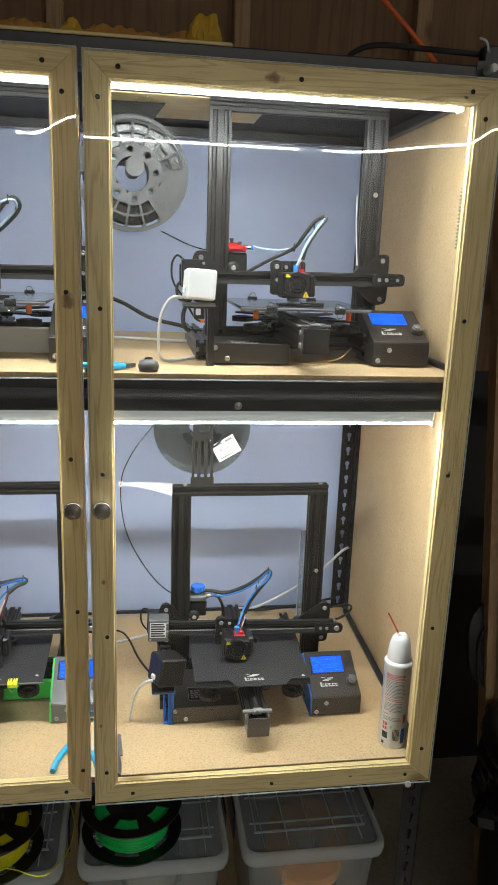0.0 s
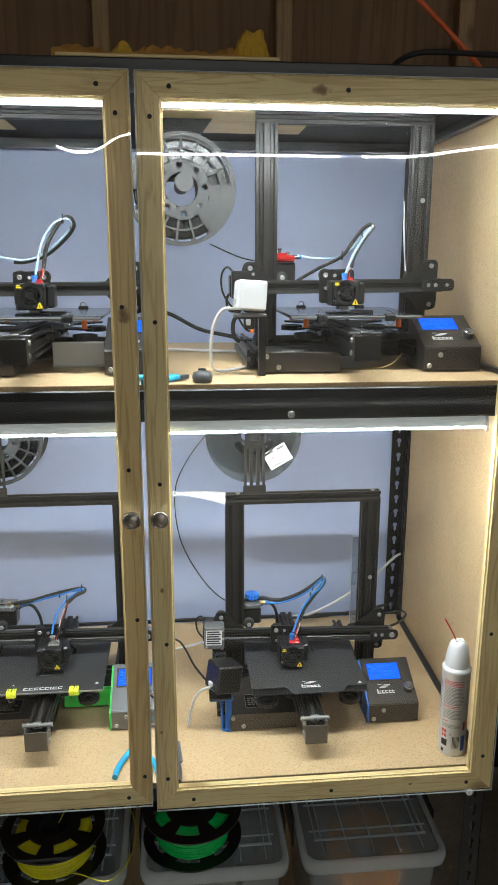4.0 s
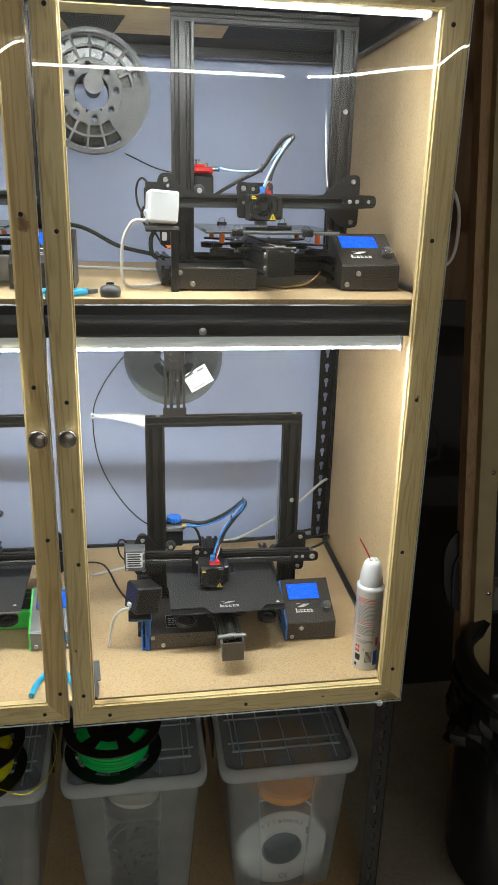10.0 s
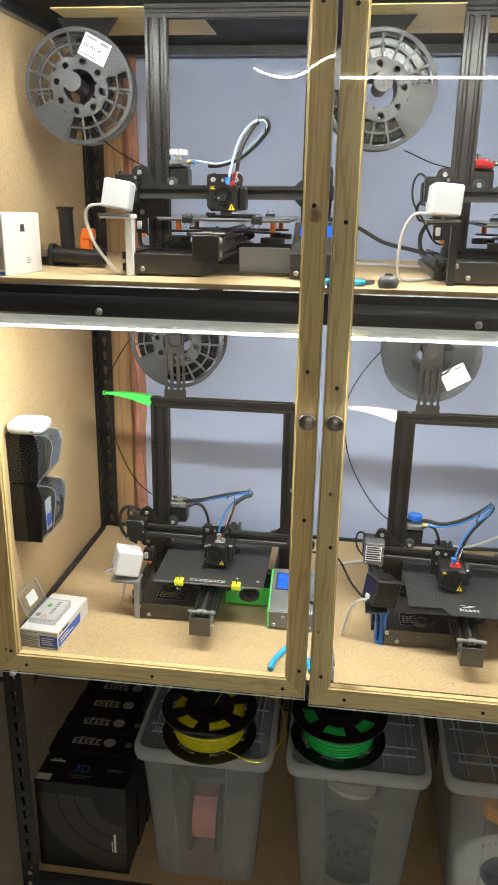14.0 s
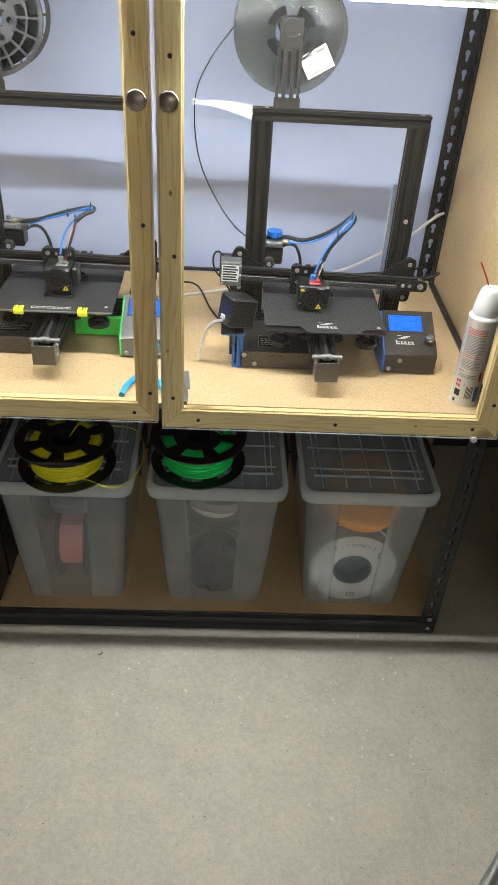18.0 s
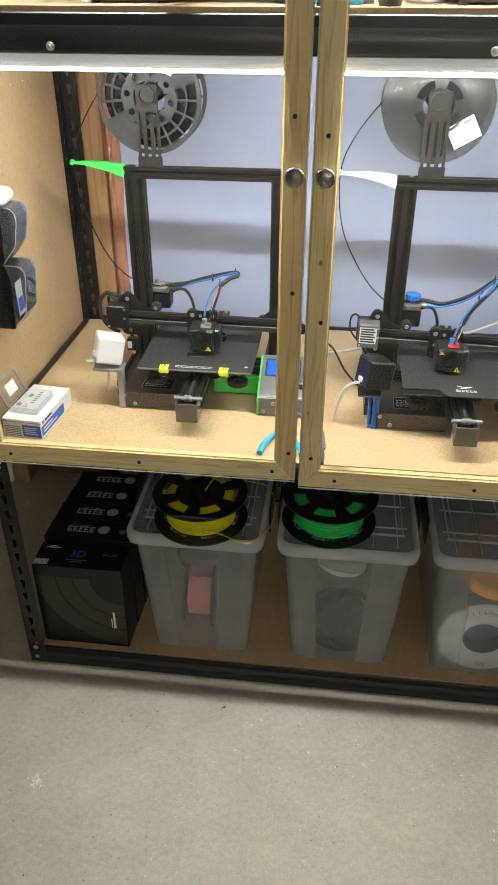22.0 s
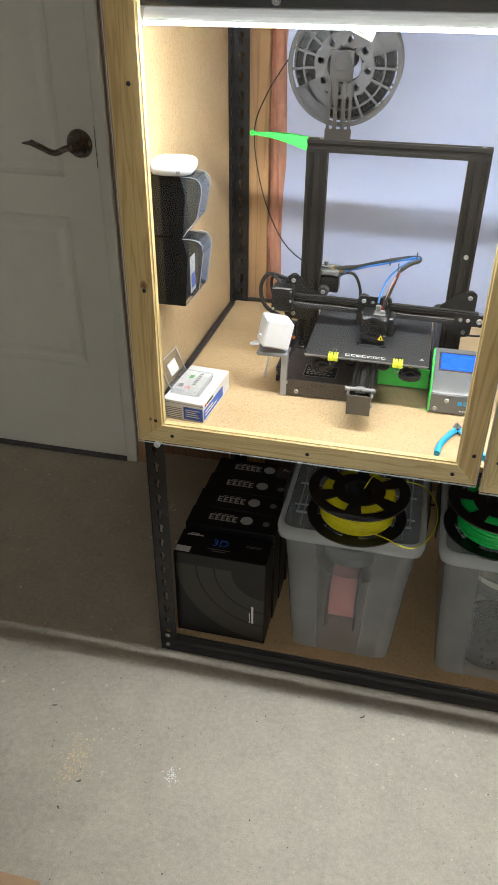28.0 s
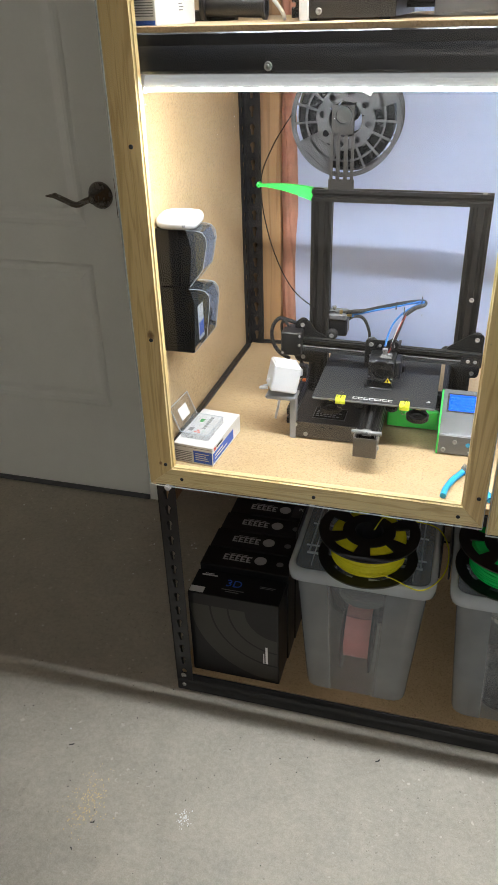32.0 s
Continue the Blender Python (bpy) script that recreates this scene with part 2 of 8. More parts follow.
PINE_P, PINE_D = (0.82, 0.68, 0.35), (0.50, 0.31, 0.11)
M_PINE_Z = wood("pine upright", PINE_P, PINE_D, "z", 48, knots=False, spots=((0.020, 0.432, 0.007), (0.602, 0.615, 0.006), (0.012, 0.16, 0.005)))
M_PINE_X = wood("pine lengthwise", PINE_P, PINE_D, "x")
M_PINE_XK = wood("pine lengthwise with knots", PINE_P, PINE_D, "x", spots=((0.272, 1.214, 0.019), (0.566, 1.206, 0.006), (0.47, 0.022, 0.006)))
M_PINE_ZD = wood("pine upright with bold grain", (0.79, 0.61, 0.28), (0.42, 0.235, 0.07), "z", 34, knots=False, spots=((0.032, 0.309, 0.013), (0.594, 0.876, 0.019), (0.026, 0.05, 0.006)))
M_STUD = wood("rough stud", (0.42, 0.28, 0.15), (0.21, 0.115, 0.056), "z", 40, 0.75)
M_PLY = wood("plywood sheathing", (0.23, 0.135, 0.074), (0.12, 0.067, 0.037), "z", 14, 0.8, False)
M_CHIP = chipboard("particle board", (0.62, 0.455, 0.255), (0.43, 0.285, 0.138))
M_CONC = concrete("worn concrete")
M_BLACK = plain("black powder coat", (0.0085, 0.009, 0.011), 0.3, 0.0, 0.15, 18, uneven=0.02)
M_ANOD = plain("black anodised aluminium", (0.017, 0.0155, 0.014), 0.36, 0.3, 0.06, 30, uneven=0.015)
M_CASE = plain("black printer case", (0.036, 0.032, 0.028), 0.33, 0.3, 0.06, 30, 0.0, 0.6, 0.03)
# Paler copy of the case: the shelf's reflection is put into its colour.
M_CASEL = plain("grey brown case paled for reflections", (0.058, 0.050, 0.042), 0.33, 0.3, 0.1, 30, 0.0, 0.6, 0.04)
# Lower brackets only: a lighter tone paints in the reflecting front face.
M_RAILEND = plain("bracket metal paled for reflections", (0.17, 0.155, 0.14), 0.36, 0.5, 0.1, 30, 0.0, 0.6)
M_PLATE = plain("black anodised plate", (0.012, 0.0115, 0.011), 0.36, 0.2, 0.1, 30)
M_PLAST = plain("black plastic", (0.009, 0.009, 0.0093), 0.33, 0.0, 0.2, 60, 0.03)
M_DEEPK = plain("flat black paint", (0.005, 0.005, 0.005), 0.6, 0.0, 0.2, 20, 0.0, 0.2)
M_RUBBER = plain("dark rubber", (0.02, 0.02, 0.02), 0.75, 0.0, 0.2, 60, 0.2)
M_GREYP = plain("dark grey plastic", (0.09, 0.092, 0.095), 0.42, 0.0, 0.15, 50, 0.1)
M_BOLT = plain("zinc plated bolt", (0.4, 0.4, 0.38), 0.3, 0.7, 0.1, 60)
M_GREYM = plain("grey painted metal", (0.16, 0.165, 0.17), 0.4, 0.4, 0.12, 40, 0.05)
M_PALEG = plain("pale grey plastic", (0.3, 0.31, 0.32), 0.4, 0.1, 0.1, 40, 0.04)
M_BED = plain("dark print bed", (0.027, 0.027, 0.028), 0.62, 0.0, 0.2, 14, 0.05)
M_GLASSB = plain("coated glass bed", (0.03, 0.032, 0.036), 0.14, 0.0, 0.2, 14)
M_ALU = plain("bare aluminium", (0.6, 0.6, 0.6), 0.32, 0.9, 0.1, 40, 0.1)
M_DULL = plain("dull aluminium", (0.22, 0.22, 0.21), 0.5, 0.3, 0.12, 20, 0.1)
M_STEEL = plain("bright steel", (0.62, 0.61, 0.58), 0.22, 1.0, 0.12, 60)
M_KNOB = plain("brushed nickel", (0.4, 0.37, 0.33), 0.3, 1.0, 0.2, 60)
M_BRASS = plain("brass", (0.6, 0.42, 0.16), 0.3, 1.0, 0.12, 60)
M_WHITEP = plain("white plastic", (0.66, 0.665, 0.67), 0.4, 0.0, 0.03, 20, 0.05)
M_CARDW = plain("white card", (0.76, 0.76, 0.74), 0.55, 0.0, 0.05, 9, 0.1)
M_BLUEP = plain("blue plastic", (0.02, 0.16, 0.62), 0.4, 0.0, 0.12, 60, 0.1)
M_CYAN = plain("sky blue grip", (0.03, 0.4, 0.72), 0.45, 0.0, 0.1, 60, 0.1)
M_GREENP = plain("bright green plastic", (0.05, 0.75, 0.1), 0.4, 0.0, 0.08, 60, 0.1)
M_ORANGEP = plain("orange plastic", (0.85, 0.18, 0.02), 0.45, 0.0, 0.1, 60, 0.1)
M_REDW = plain("red wire", (0.4, 0.04, 0.03), 0.5)
M_BRAID = plain("black braided sleeve", (0.018, 0.017, 0.016), 0.5, 0.0, 0.5, 45, 0.6)
M_REDP = plain("red anodised metal", (0.55, 0.03, 0.03), 0.3, 0.5, 0.12, 60)
M_YELP = plain("neon yellow clip", (0.72, 0.8, 0.03), 0.4, 0.0, 0.1, 60)
M_PTFE = plain("pale blue tube", (0.36, 0.50, 0.63), 0.35, 0.0, 0.05, 60)
M_PTFEB = plain("blue tube", (0.03, 0.2, 0.6), 0.35, 0.0, 0.08, 60)
M_LOGO = plain("white print", (0.7, 0.7, 0.68), 0.5, 0.0, 0.05, 60)
M_INK = plain("grey print", (0.2, 0.2, 0.2), 0.6, 0.0, 0.05, 60)
M_REDINK = plain("red print", (0.65, 0.06, 0.06), 0.5, 0.0, 0.08, 60)
M_BLUEINK = plain("blue print", (0.03, 0.12, 0.6), 0.5, 0.0, 0.08, 60)
M_SILVER = plain("silver print", (0.42, 0.42, 0.42), 0.5)
M_WARN = plain("yellow sticker", (0.8, 0.6, 0.02), 0.45, 0.0, 0.06, 60)
M_FOAM = plain("blue foam board", (0.52, 0.605, 0.87), 0.7, 0.0, 0.05, 5, 0.1)
M_PINK = plain("pink insulation", (0.52, 0.25, 0.17), 0.85, 0.0, 0.3, 30, 0.5)
M_DOOR = plain("white painted door", (0.79, 0.80, 0.735), 0.45, 0.0, 0.04, 6, 0.08)
# Unseen walls: the pale board bounces light, its darker copy keeps the right dim.
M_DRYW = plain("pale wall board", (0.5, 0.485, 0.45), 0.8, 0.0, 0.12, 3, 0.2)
M_DIMW = plain("wall board darkened for the dim side", (0.12, 0.105, 0.09), 0.8, 0.0, 0.12, 3, 0.2)
M_CEIL = plain("ceiling board", (0.45, 0.43, 0.4), 0.85, 0.0, 0.08, 3, 0.2)
M_BRONZE = plain("dark bronze", (0.25, 0.225, 0.195), 0.26, 0.9, 0.15, 60)
M_SPOOLG = plain("grey spool plastic", (0.048, 0.048, 0.049), 0.5, 0.0, 0.35, 22, 0.8)
M_SPOOLK = plain("charcoal spool plastic", (0.034, 0.034, 0.036), 0.47, 0.0, 0.35, 22, 0.8)
M_FILK = plain("wound black filament", (0.005, 0.005, 0.0052), 0.26, 0.0, 0.3, 90, 0.0, 0.45)
M_FILY = plain("wound yellow filament", (0.75, 0.72, 0.02), 0.2, 0.0, 0.08, 60)
M_FILG = plain("wound green filament", (0.01, 0.62, 0.12), 0.2, 0.0, 0.1, 60)
M_FILO = plain("wound orange filament", (1.0, 0.36, 0.0), 0.4, 0.0, 0.08, 60)
M_FILP = plain("wound pink filament", (0.8, 0.3, 0.27), 0.4, 0.0, 0.08, 60)
M_FILW = plain("wound cream filament", (0.7, 0.68, 0.58), 0.4, 0.0, 0.08, 60)
M_KBOX = plain("black printed card", (0.006, 0.006, 0.007), 0.36, 0.0, 0.25, 10, 0.02, 0.35)
M_KBOX2 = plain("warm grey printed card", (0.02, 0.017, 0.014), 0.34, 0.0, 0.15, 10)
M_PAPER = plain("yellow crumpled paper", (0.54, 0.27, 0.06), 0.7, 0.0, 0.25, 18, 0.3)
M_PAPERY = plain("bright yellow paper", (0.72, 0.45, 0.05), 0.65, 0.0, 0.2, 18, 0.3)
M_FIBRE = plain("yellowed ladder rail", (0.36, 0.285, 0.15), 0.55, 0.0, 0.15, 12, 0.15)
M_BAG = plain("shiny black bag film", (0.007, 0.007, 0.0075), 0.2, 0.0, 0.2, 30, 0.0, 0.35)
M_CAN = plain("white tin print", (0.7, 0.71, 0.72), 0.3, 0.25, 0.04, 30)
M_ORCORD = plain("orange cord", (0.8, 0.14, 0.03), 0.45, 0.0, 0.1, 60)
M_SMOKE = clear("scratched clear plastic", (0.9, 0.92, 0.95), 1.5, 0.04, 0.06, 1.6)
M_GLOSSK = plain("glossy black plastic", (0.006, 0.006, 0.0065), 0.12, 0.0, 0.2, 60, 0.0, 0.35)
M_PANE = clear("acrylic sheet", (0.985, 0.99, 0.985), 1.49, 0.004, 0.0, 1.8, True)
M_BIN = clear("frosted bin plastic", (0.88, 0.92, 0.97), 1.5, 0.18, 0.36)
M_BINP = clear("polished bin panel plastic", (0.9, 0.92, 0.95), 1.5, 0.12, 0.25)
M_SMOKEF = clear("smoked spool plastic", (0.49, 0.50, 0.49), 1.5, 0.3, 0.06)
M_LID = clear("clear lid plastic", (0.68, 0.74, 0.81), 1.5, 0.1, 0.21)
M_RIM = clear("milky rim plastic", (0.8, 0.84, 0.89), 1.5, 0.2, 0.72)
M_RIB = clear("faint rib plastic", (0.95, 0.96, 0.97), 1.5, 0.2, 0.2)
M_CLEARB = clear("clear box plastic", (0.98, 0.985, 0.99), 1.5, 0.04, 0.045)
M_LIDRIB = clear("milky lid rib plastic", (0.9, 0.92, 0.93), 1.5, 0.15, 0.5)
M_LED = glow("lit diffuser", (0.93, 0.99, 0.98), LED_POWER)
M_SLEEVE = glow("faintly lit sleeve", (0.96, 1.0, 0.96), 0.13, (0.5, 0.51, 0.49))
M_TUBE = glow("lit tube", (1.0, 0.97, 0.88), TUBE_POWER)
M_SCREENP = glow("pale screen print", (0.02, 0.17, 1.0), 1.0, (0.01, 0.02, 0.05))
M_SCREEN = glow("blue lit screen", (0.0, 0.095, 1.0), SCREEN_POWER, (0.005, 0.01, 0.04))


# ---- mesh helpers ----
class Shape:
    """Collects simple solids into one mesh."""

    def __init__(self):
        self.v, self.f, self.s = [], [], []

    def add(self, verts, faces, smooth=False, m=None):
        k = len(self.v)
        self.v += [tuple(m @ Vector(p)) if m else tuple(p) for p in verts]
        self.f += [tuple(k + i for i in q) for q in faces]
        self.s += [smooth] * len(faces)
        return self

    def box(self, lo, hi, c=0.0, m=None):
        """A box between two corners, with chamfered edges."""
        lo, hi = [min(a, b) for a, b in zip(lo, hi)], [max(a, b) for a, b in zip(lo, hi)]
        mid = [(a + b) / 2 for a, b in zip(lo, hi)]
        h = [(b - a) / 2 for a, b in zip(lo, hi)]
        if c <= 0:
            vs = [tuple(mid[a] + h[a] * (1 if i >> a & 1 else -1) for a in range(3)) for i in range(8)]
            return self.add(vs, [(0, 2, 3, 1), (4, 5, 7, 6), (0, 1, 5, 4), (2, 6, 7, 3), (0, 4, 6, 2), (1, 3, 7, 5)], False, m)
        c = min(c, min(h) * 0.9)
        vs, at = [], {}
        for i in range(8):
            sg = [1 if i >> a & 1 else -1 for a in range(3)]
            for kind in range(3):
                at[i, kind] = len(vs)
                vs.append(tuple(mid[a] + sg[a] * (h[a] - (0 if a == kind else c)) for a in range(3)))
        fs = []
        for a in range(3):
            b, d = (a + 1) % 3, (a + 2) % 3
            for s in (0, 1):
                fs.append([at[s << a | p << b | q << d, a] for p, q in ((0, 0), (1, 0), (1, 1), (0, 1))])
            for p in (0, 1):
                for q in (0, 1):
                    i0, i1 = p << b | q << d, 1 << a | p << b | q << d
                    fs.append([at[i0, b], at[i1, b], at[i1, d], at[i0, d]])
        fs += [[at[i, 0], at[i, 1], at[i, 2]] for i in range(8)]
        out, mv = [], Vector(mid)
        for q in fs:
            p = [Vector(vs[i]) for i in q]
            nrm = (p[1] - p[0]).cross(p[2] - p[0])
            out.append(q if nrm.dot(sum(p, Vector()) / len(p) - mv) > 0 else q[::-1])
        return self.add(vs, out, False, m)

    def cyl(self, a, b, r, seg=16, r2=None, cap=True, smooth=True):
        """A round bar or cone from a to b."""
        a, b = Vector(a), Vector(b)
        r2 = r if r2 is None else r2
        q = (b - a).to_track_quat("Z", "Y")
        ring = [q @ Vector((math.cos(2 * math.pi * i / seg), math.sin(2 * math.pi * i / seg), 0)) for i in range(seg)]
        vs = [a + r * p for p in ring] + [b + r2 * p for p in ring]
        self.add(vs, [(i, (i + 1) % seg, seg + (i + 1) % seg, seg + i) for i in range(seg)], smooth)
        if cap:
            self.add([a + r * p for p in ring], [tuple(range(seg))[::-1]])
            self.add([b + r2 * p for p in ring], [tuple(range(seg))])
        return self

    def ring(self, a, b, r, ri, seg=24):
        """A pipe with a wall."""
        a, b = Vector(a), Vector(b)
        q = (b - a).to_track_quat("Z", "Y")
        d = [q @ Vector((math.cos(2 * math.pi * i / seg), math.sin(2 * math.pi * i / seg), 0)) for i in range(seg)]
        vs = [a + r * p for p in d] + [b + r * p for p in d] + [b + ri * p for p in d] + [a + ri * p for p in d]
        for k in range(4):
            o, w = k * seg, (k + 1) % 4 * seg
            self.add(vs, [(o + i, o + (i + 1) % seg, w + (i + 1) % seg, w + i) for i in range(seg)], k % 2 == 0)
        return self

    def tube(self, pts, r, seg=8, closed=False):
        """A round cord along a smooth line through the points."""
        pts = smooth_line(pts)
        n = len(pts)
        vs, up = [], Vector((0.13, 0.21, 0.97))
        for i, p in enumerate(pts):
            d = (pts[min(i + 1, n - 1)] - pts[max(i - 1, 0)]).normalized()
            x = d.cross(up)
            x = x.normalized() if x.length > 1e-4 else d.orthogonal().normalized()
            y = d.cross(x)
            up = -y if y.dot(up) < 0 else y
            x, y = up.cross(d).normalized(), up
            vs += [p + r * (math.cos(2 * math.pi * k / seg) * x + math.sin(2 * math.pi * k / seg) * y) for k in range(seg)]
        fs = [(i * seg + k, i * seg + (k + 1) % seg, (i + 1) * seg + (k + 1) % seg, (i + 1) * seg + k) for i in range(n - 1) for k in range(seg)]
        self.add(vs, fs, True)
        self.add(vs[:seg], [tuple(range(seg))[::-1]])
        return self.add(vs[-seg:], [tuple(range(seg))])

    def prism(self, profile, a, b, axis):
        """An outline extruded along an axis from a to b; the outline is in the other two axes, in order."""
        n = len(profile)
        k = "xyz".index(axis)

        def put(p, t):
            q = list(p)
            q.insert(k, t)
            return tuple(q)

        vs = [put(p, a) for p in profile] + [put(p, b) for p in profile]
        self.add(vs, [(i, (i + 1) % n, n + (i + 1) % n, n + i) for i in range(n)])
        self.add(vs, [tuple(range(n))[::-1], tuple(range(n, 2 * n))])
        return self

    def lathe(self, prof, seg=32, m=None, smooth=True):
        """A profile of (radius, height) turned round z."""
        vs = [(r * math.cos(2 * math.pi * i / seg), r * math.sin(2 * math.pi * i / seg), z) for r, z in prof for i in range(seg)]
        fs = [(k * seg + i, k * seg + (i + 1) % seg, (k + 1) * seg + (i + 1) % seg, (k + 1) * seg + i) for k in range(len(prof) - 1) for i in range(seg)]
        return self.add(vs, fs, smooth, m)

    def mesh(self, name):
        me = bpy.data.meshes.new(name)
        me.from_pydata(self.v, [], self.f)
        me.polygons.foreach_set("use_smooth", self.s)
        bm = bmesh.new()
        bm.from_mesh(me)
        bmesh.ops.recalc_face_normals(bm, faces=bm.faces)
        bm.to_mesh(me)
        bm.free()
        return me


def smooth_line(pts, steps=8):
    """Points on a smooth line through the given ones."""
    p = [Vector(q) for q in pts]
    if len(p) < 3:
        return p
    p = [2 * p[0] - p[1], *p, 2 * p[-1] - p[-2]]
    out = []
    for i in range(1, len(p) - 2):
        for k in range(steps):
            t = k / steps
            a, b, c, d = p[i - 1 : i + 3]
            out.append(0.5 * (2 * b + (c - a) * t + (2 * a - 5 * b + 4 * c - d) * t * t + (3 * b - a - 3 * c + d) * t**3))
    return [*out, p[-2]]


def part(name, shape, material, parent, label="", at=None):
    """One mesh under a thing or under a part."""
    me = shape.mesh(name) if isinstance(shape, Shape) else shape
    if not me.materials:
        me.materials.append(material)
    ob = new(name, me)
    ob.parent = parent
    if at is not None:
        ob.matrix_basis = at
    return tagged(ob, label)


def thing(name, m, label, category, group="", kind=""):
    ob = new(name)
    ob.empty_display_size = 0.02
    ob.matrix_basis = m if isinstance(m, Matrix) else Matrix.Translation(m)
    return tagged(ob, label, category, group, kind)


def solid(name, shape, material, label, category, group="", kind="", at=None):
    """A thing that is one mesh."""
    me = shape.mesh(name)
    me.materials.append(material)
    ob = new(name, me)
    if at is not None:
        ob.matrix_basis = at if isinstance(at, Matrix) else Matrix.Translation(at)
    return tagged(ob, label, category, group, kind)


def words(text, size, material, parent, at, name="lettering"):
    """Raised flat lettering in the built-in font."""
    cu = bpy.data.curves.new(name, "FONT")
    cu.body, cu.size, cu.extrude, cu.align_x, cu.align_y = text, size, 0.0003, "CENTER", "CENTER"
    tmp = bpy.data.objects.new(name, cu)
    me = bpy.data.meshes.new_from_object(tmp)
    bpy.data.objects.remove(tmp)
    me.materials.append(material)
    ob = new(name, me)
    ob.parent, ob.matrix_basis = parent, at
    return ob


def bars(rows, material, parent, at, name="print_bars", seed=1):
    """Unreadable writing: thin bars in the plane of at. Rows of x, y, length, height."""
    s = Shape()
    for x, y, w, h in rows:
        s.box((x, y, 0), (x + w, y + h, 0.0004))
    return part(name, s, material, parent, at=at)




# ---- the room ----
s = Shape().box((-3.2, -5.2, -0.12), (3.2, 0.95, 0.0))
solid("floor", s, M_CONC, "worn grey concrete floor with small chips", "floor", kind="structure")
s = Shape().box((-3.2, -5.2, 2.62), (3.2, 0.95, 2.72))
solid("ceiling", s, M_CEIL, "plain pale ceiling board", "ceiling", kind="structure")
WY = 0.80  # front of the back wall
s = Shape().box((-3.2, WY, 0), (-1.80, WY + 0.12, 2.62)).box((-1.80, WY, 2.06), (-0.905, WY + 0.12, 2.62)).box((-0.905, WY, 0), (3.2, WY + 0.12, 2.62))
solid("wall_north", s, M_PLY, "dark brown plywood sheathing of a garage wall", "wall", kind="structure")
# closing walls out of view; the east one is darkened to dim that side
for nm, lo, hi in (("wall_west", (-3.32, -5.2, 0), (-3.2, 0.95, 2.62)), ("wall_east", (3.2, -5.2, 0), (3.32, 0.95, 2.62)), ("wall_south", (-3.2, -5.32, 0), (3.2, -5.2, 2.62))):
    solid(nm, Shape().box(lo, hi), M_DIMW if nm == "wall_east" else M_DRYW, "plain garage wall board", "wall", kind="structure")
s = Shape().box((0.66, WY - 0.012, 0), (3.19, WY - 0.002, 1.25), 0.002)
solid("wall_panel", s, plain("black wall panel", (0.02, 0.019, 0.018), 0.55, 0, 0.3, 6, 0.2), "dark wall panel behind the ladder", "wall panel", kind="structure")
for x in (-0.62, -0.10, 0.328, 0.77, 1.28):
    s = Shape().box((x - 0.019, WY - 0.045, 0.0 if x > 0.5 or x < -0.5 else 1.2), (x + 0.019, WY - 0.002, 2.6), 0.002)
    solid("wall_stud", s, M_STUD, "rough sawn timber wall stud", "stud", "wall studs", "structure")

# the passage door: two full-width moulded panels
door = thing("door_1", (-1.382, 0.737, 0), "closed white two-panel door with a bronze lever", "door", kind="structure")
PX, PZ = (-0.315, 0.315), ((0.322, 0.768), (0.872, 1.90))
s = Shape().box((-0.41, 0.016, 0.012), (0.41, 0.04, 2.04)).box((-0.41, 0.0, 0.012), (PX[0], 0.016, 2.04)).box((PX[1], 0.0, 0.012), (0.41, 0.016, 2.04))
for z0, z1 in ((0.012, PZ[0][0]), (PZ[0][1], PZ[1][0]), (PZ[1][1], 2.04)):
    s.box((PX[0], 0.0, z0), (PX[1], 0.016, z1))
part("door_leaf", s, M_DOOR, door)
x0, x1 = PX
for z0, z1 in PZ:
    s, steps = Shape(), ((0.0, 0.0), (0.004, 0.0045), (0.012, 0.0105), (0.022, 0.0135), (0.030, 0.0125), (0.046, 0.005), (0.050, 0.0045))
    for e, d in steps:
        s.v += [(x0 + e, d, z0 + e), (x1 - e, d, z0 + e), (x1 - e, d, z1 - e), (x0 + e, d, z1 - e)]
    s.f = [(4 * k + i, 4 * k + (i + 1) % 4, 4 * k + 4 + (i + 1) % 4, 4 * k + 4 + i) for k in range(len(steps) - 1) for i in range(4)]
    k = 4 * len(steps) - 4
    s.f.append((k, k + 1, k + 2, k + 3))
    s.s = [False] * len(s.f)
    part("door_panel", s, M_DOOR, door)
s = Shape().box((0.414, -0.012, 0), (0.449, 0.063, 2.06), 0.004).box((-0.449, -0.012, 0), (-0.414, 0.063, 2.06), 0.004).box((-0.449, -0.012, 2.045), (0.449, 0.063, 2.1), 0.004)
part("door_frame", s, M_DOOR, door)
part("strike_plate", Shape().box((0.4105, -0.004, 0.90), (0.4138, 0.004, 1.0)), M_BRONZE, door, "dark strike plate")
part("rough_jamb", Shape().box((0.451, -0.006, 0), (0.50, 0.060, 2.1), 0.003), M_STUD, door, "rough timber beside the frame")
hd = part("door_handle", Shape().lathe([(0.0, 0.0), (0.033, 0.0), (0.035, 0.004), (0.03, 0.011), (0.015, 0.016), (0.013, 0.05), (0.0, 0.052)], 28), M_BRONZE, door, "dark bronze lever handle", pose(0.368, 0, 0.957, 90, 0, 0))
s = Shape().tube([(0, 0, 0.043), (-0.02, -0.005, 0.047), (-0.05, -0.016, 0.048), (-0.085, -0.005, 0.046), (-0.112, 0.005, 0.044)], 0.0078, 10).cyl((-0.109, 0.004, 0.044), (-0.138, 0.002, 0.042), 0.0074, 10, 0.002)
part("lever", s, M_BRONZE, hd)
part("key_button", Shape().cyl((0, 0, 0.052), (0, 0, 0.056), 0.007, 16), M_BRONZE, hd)
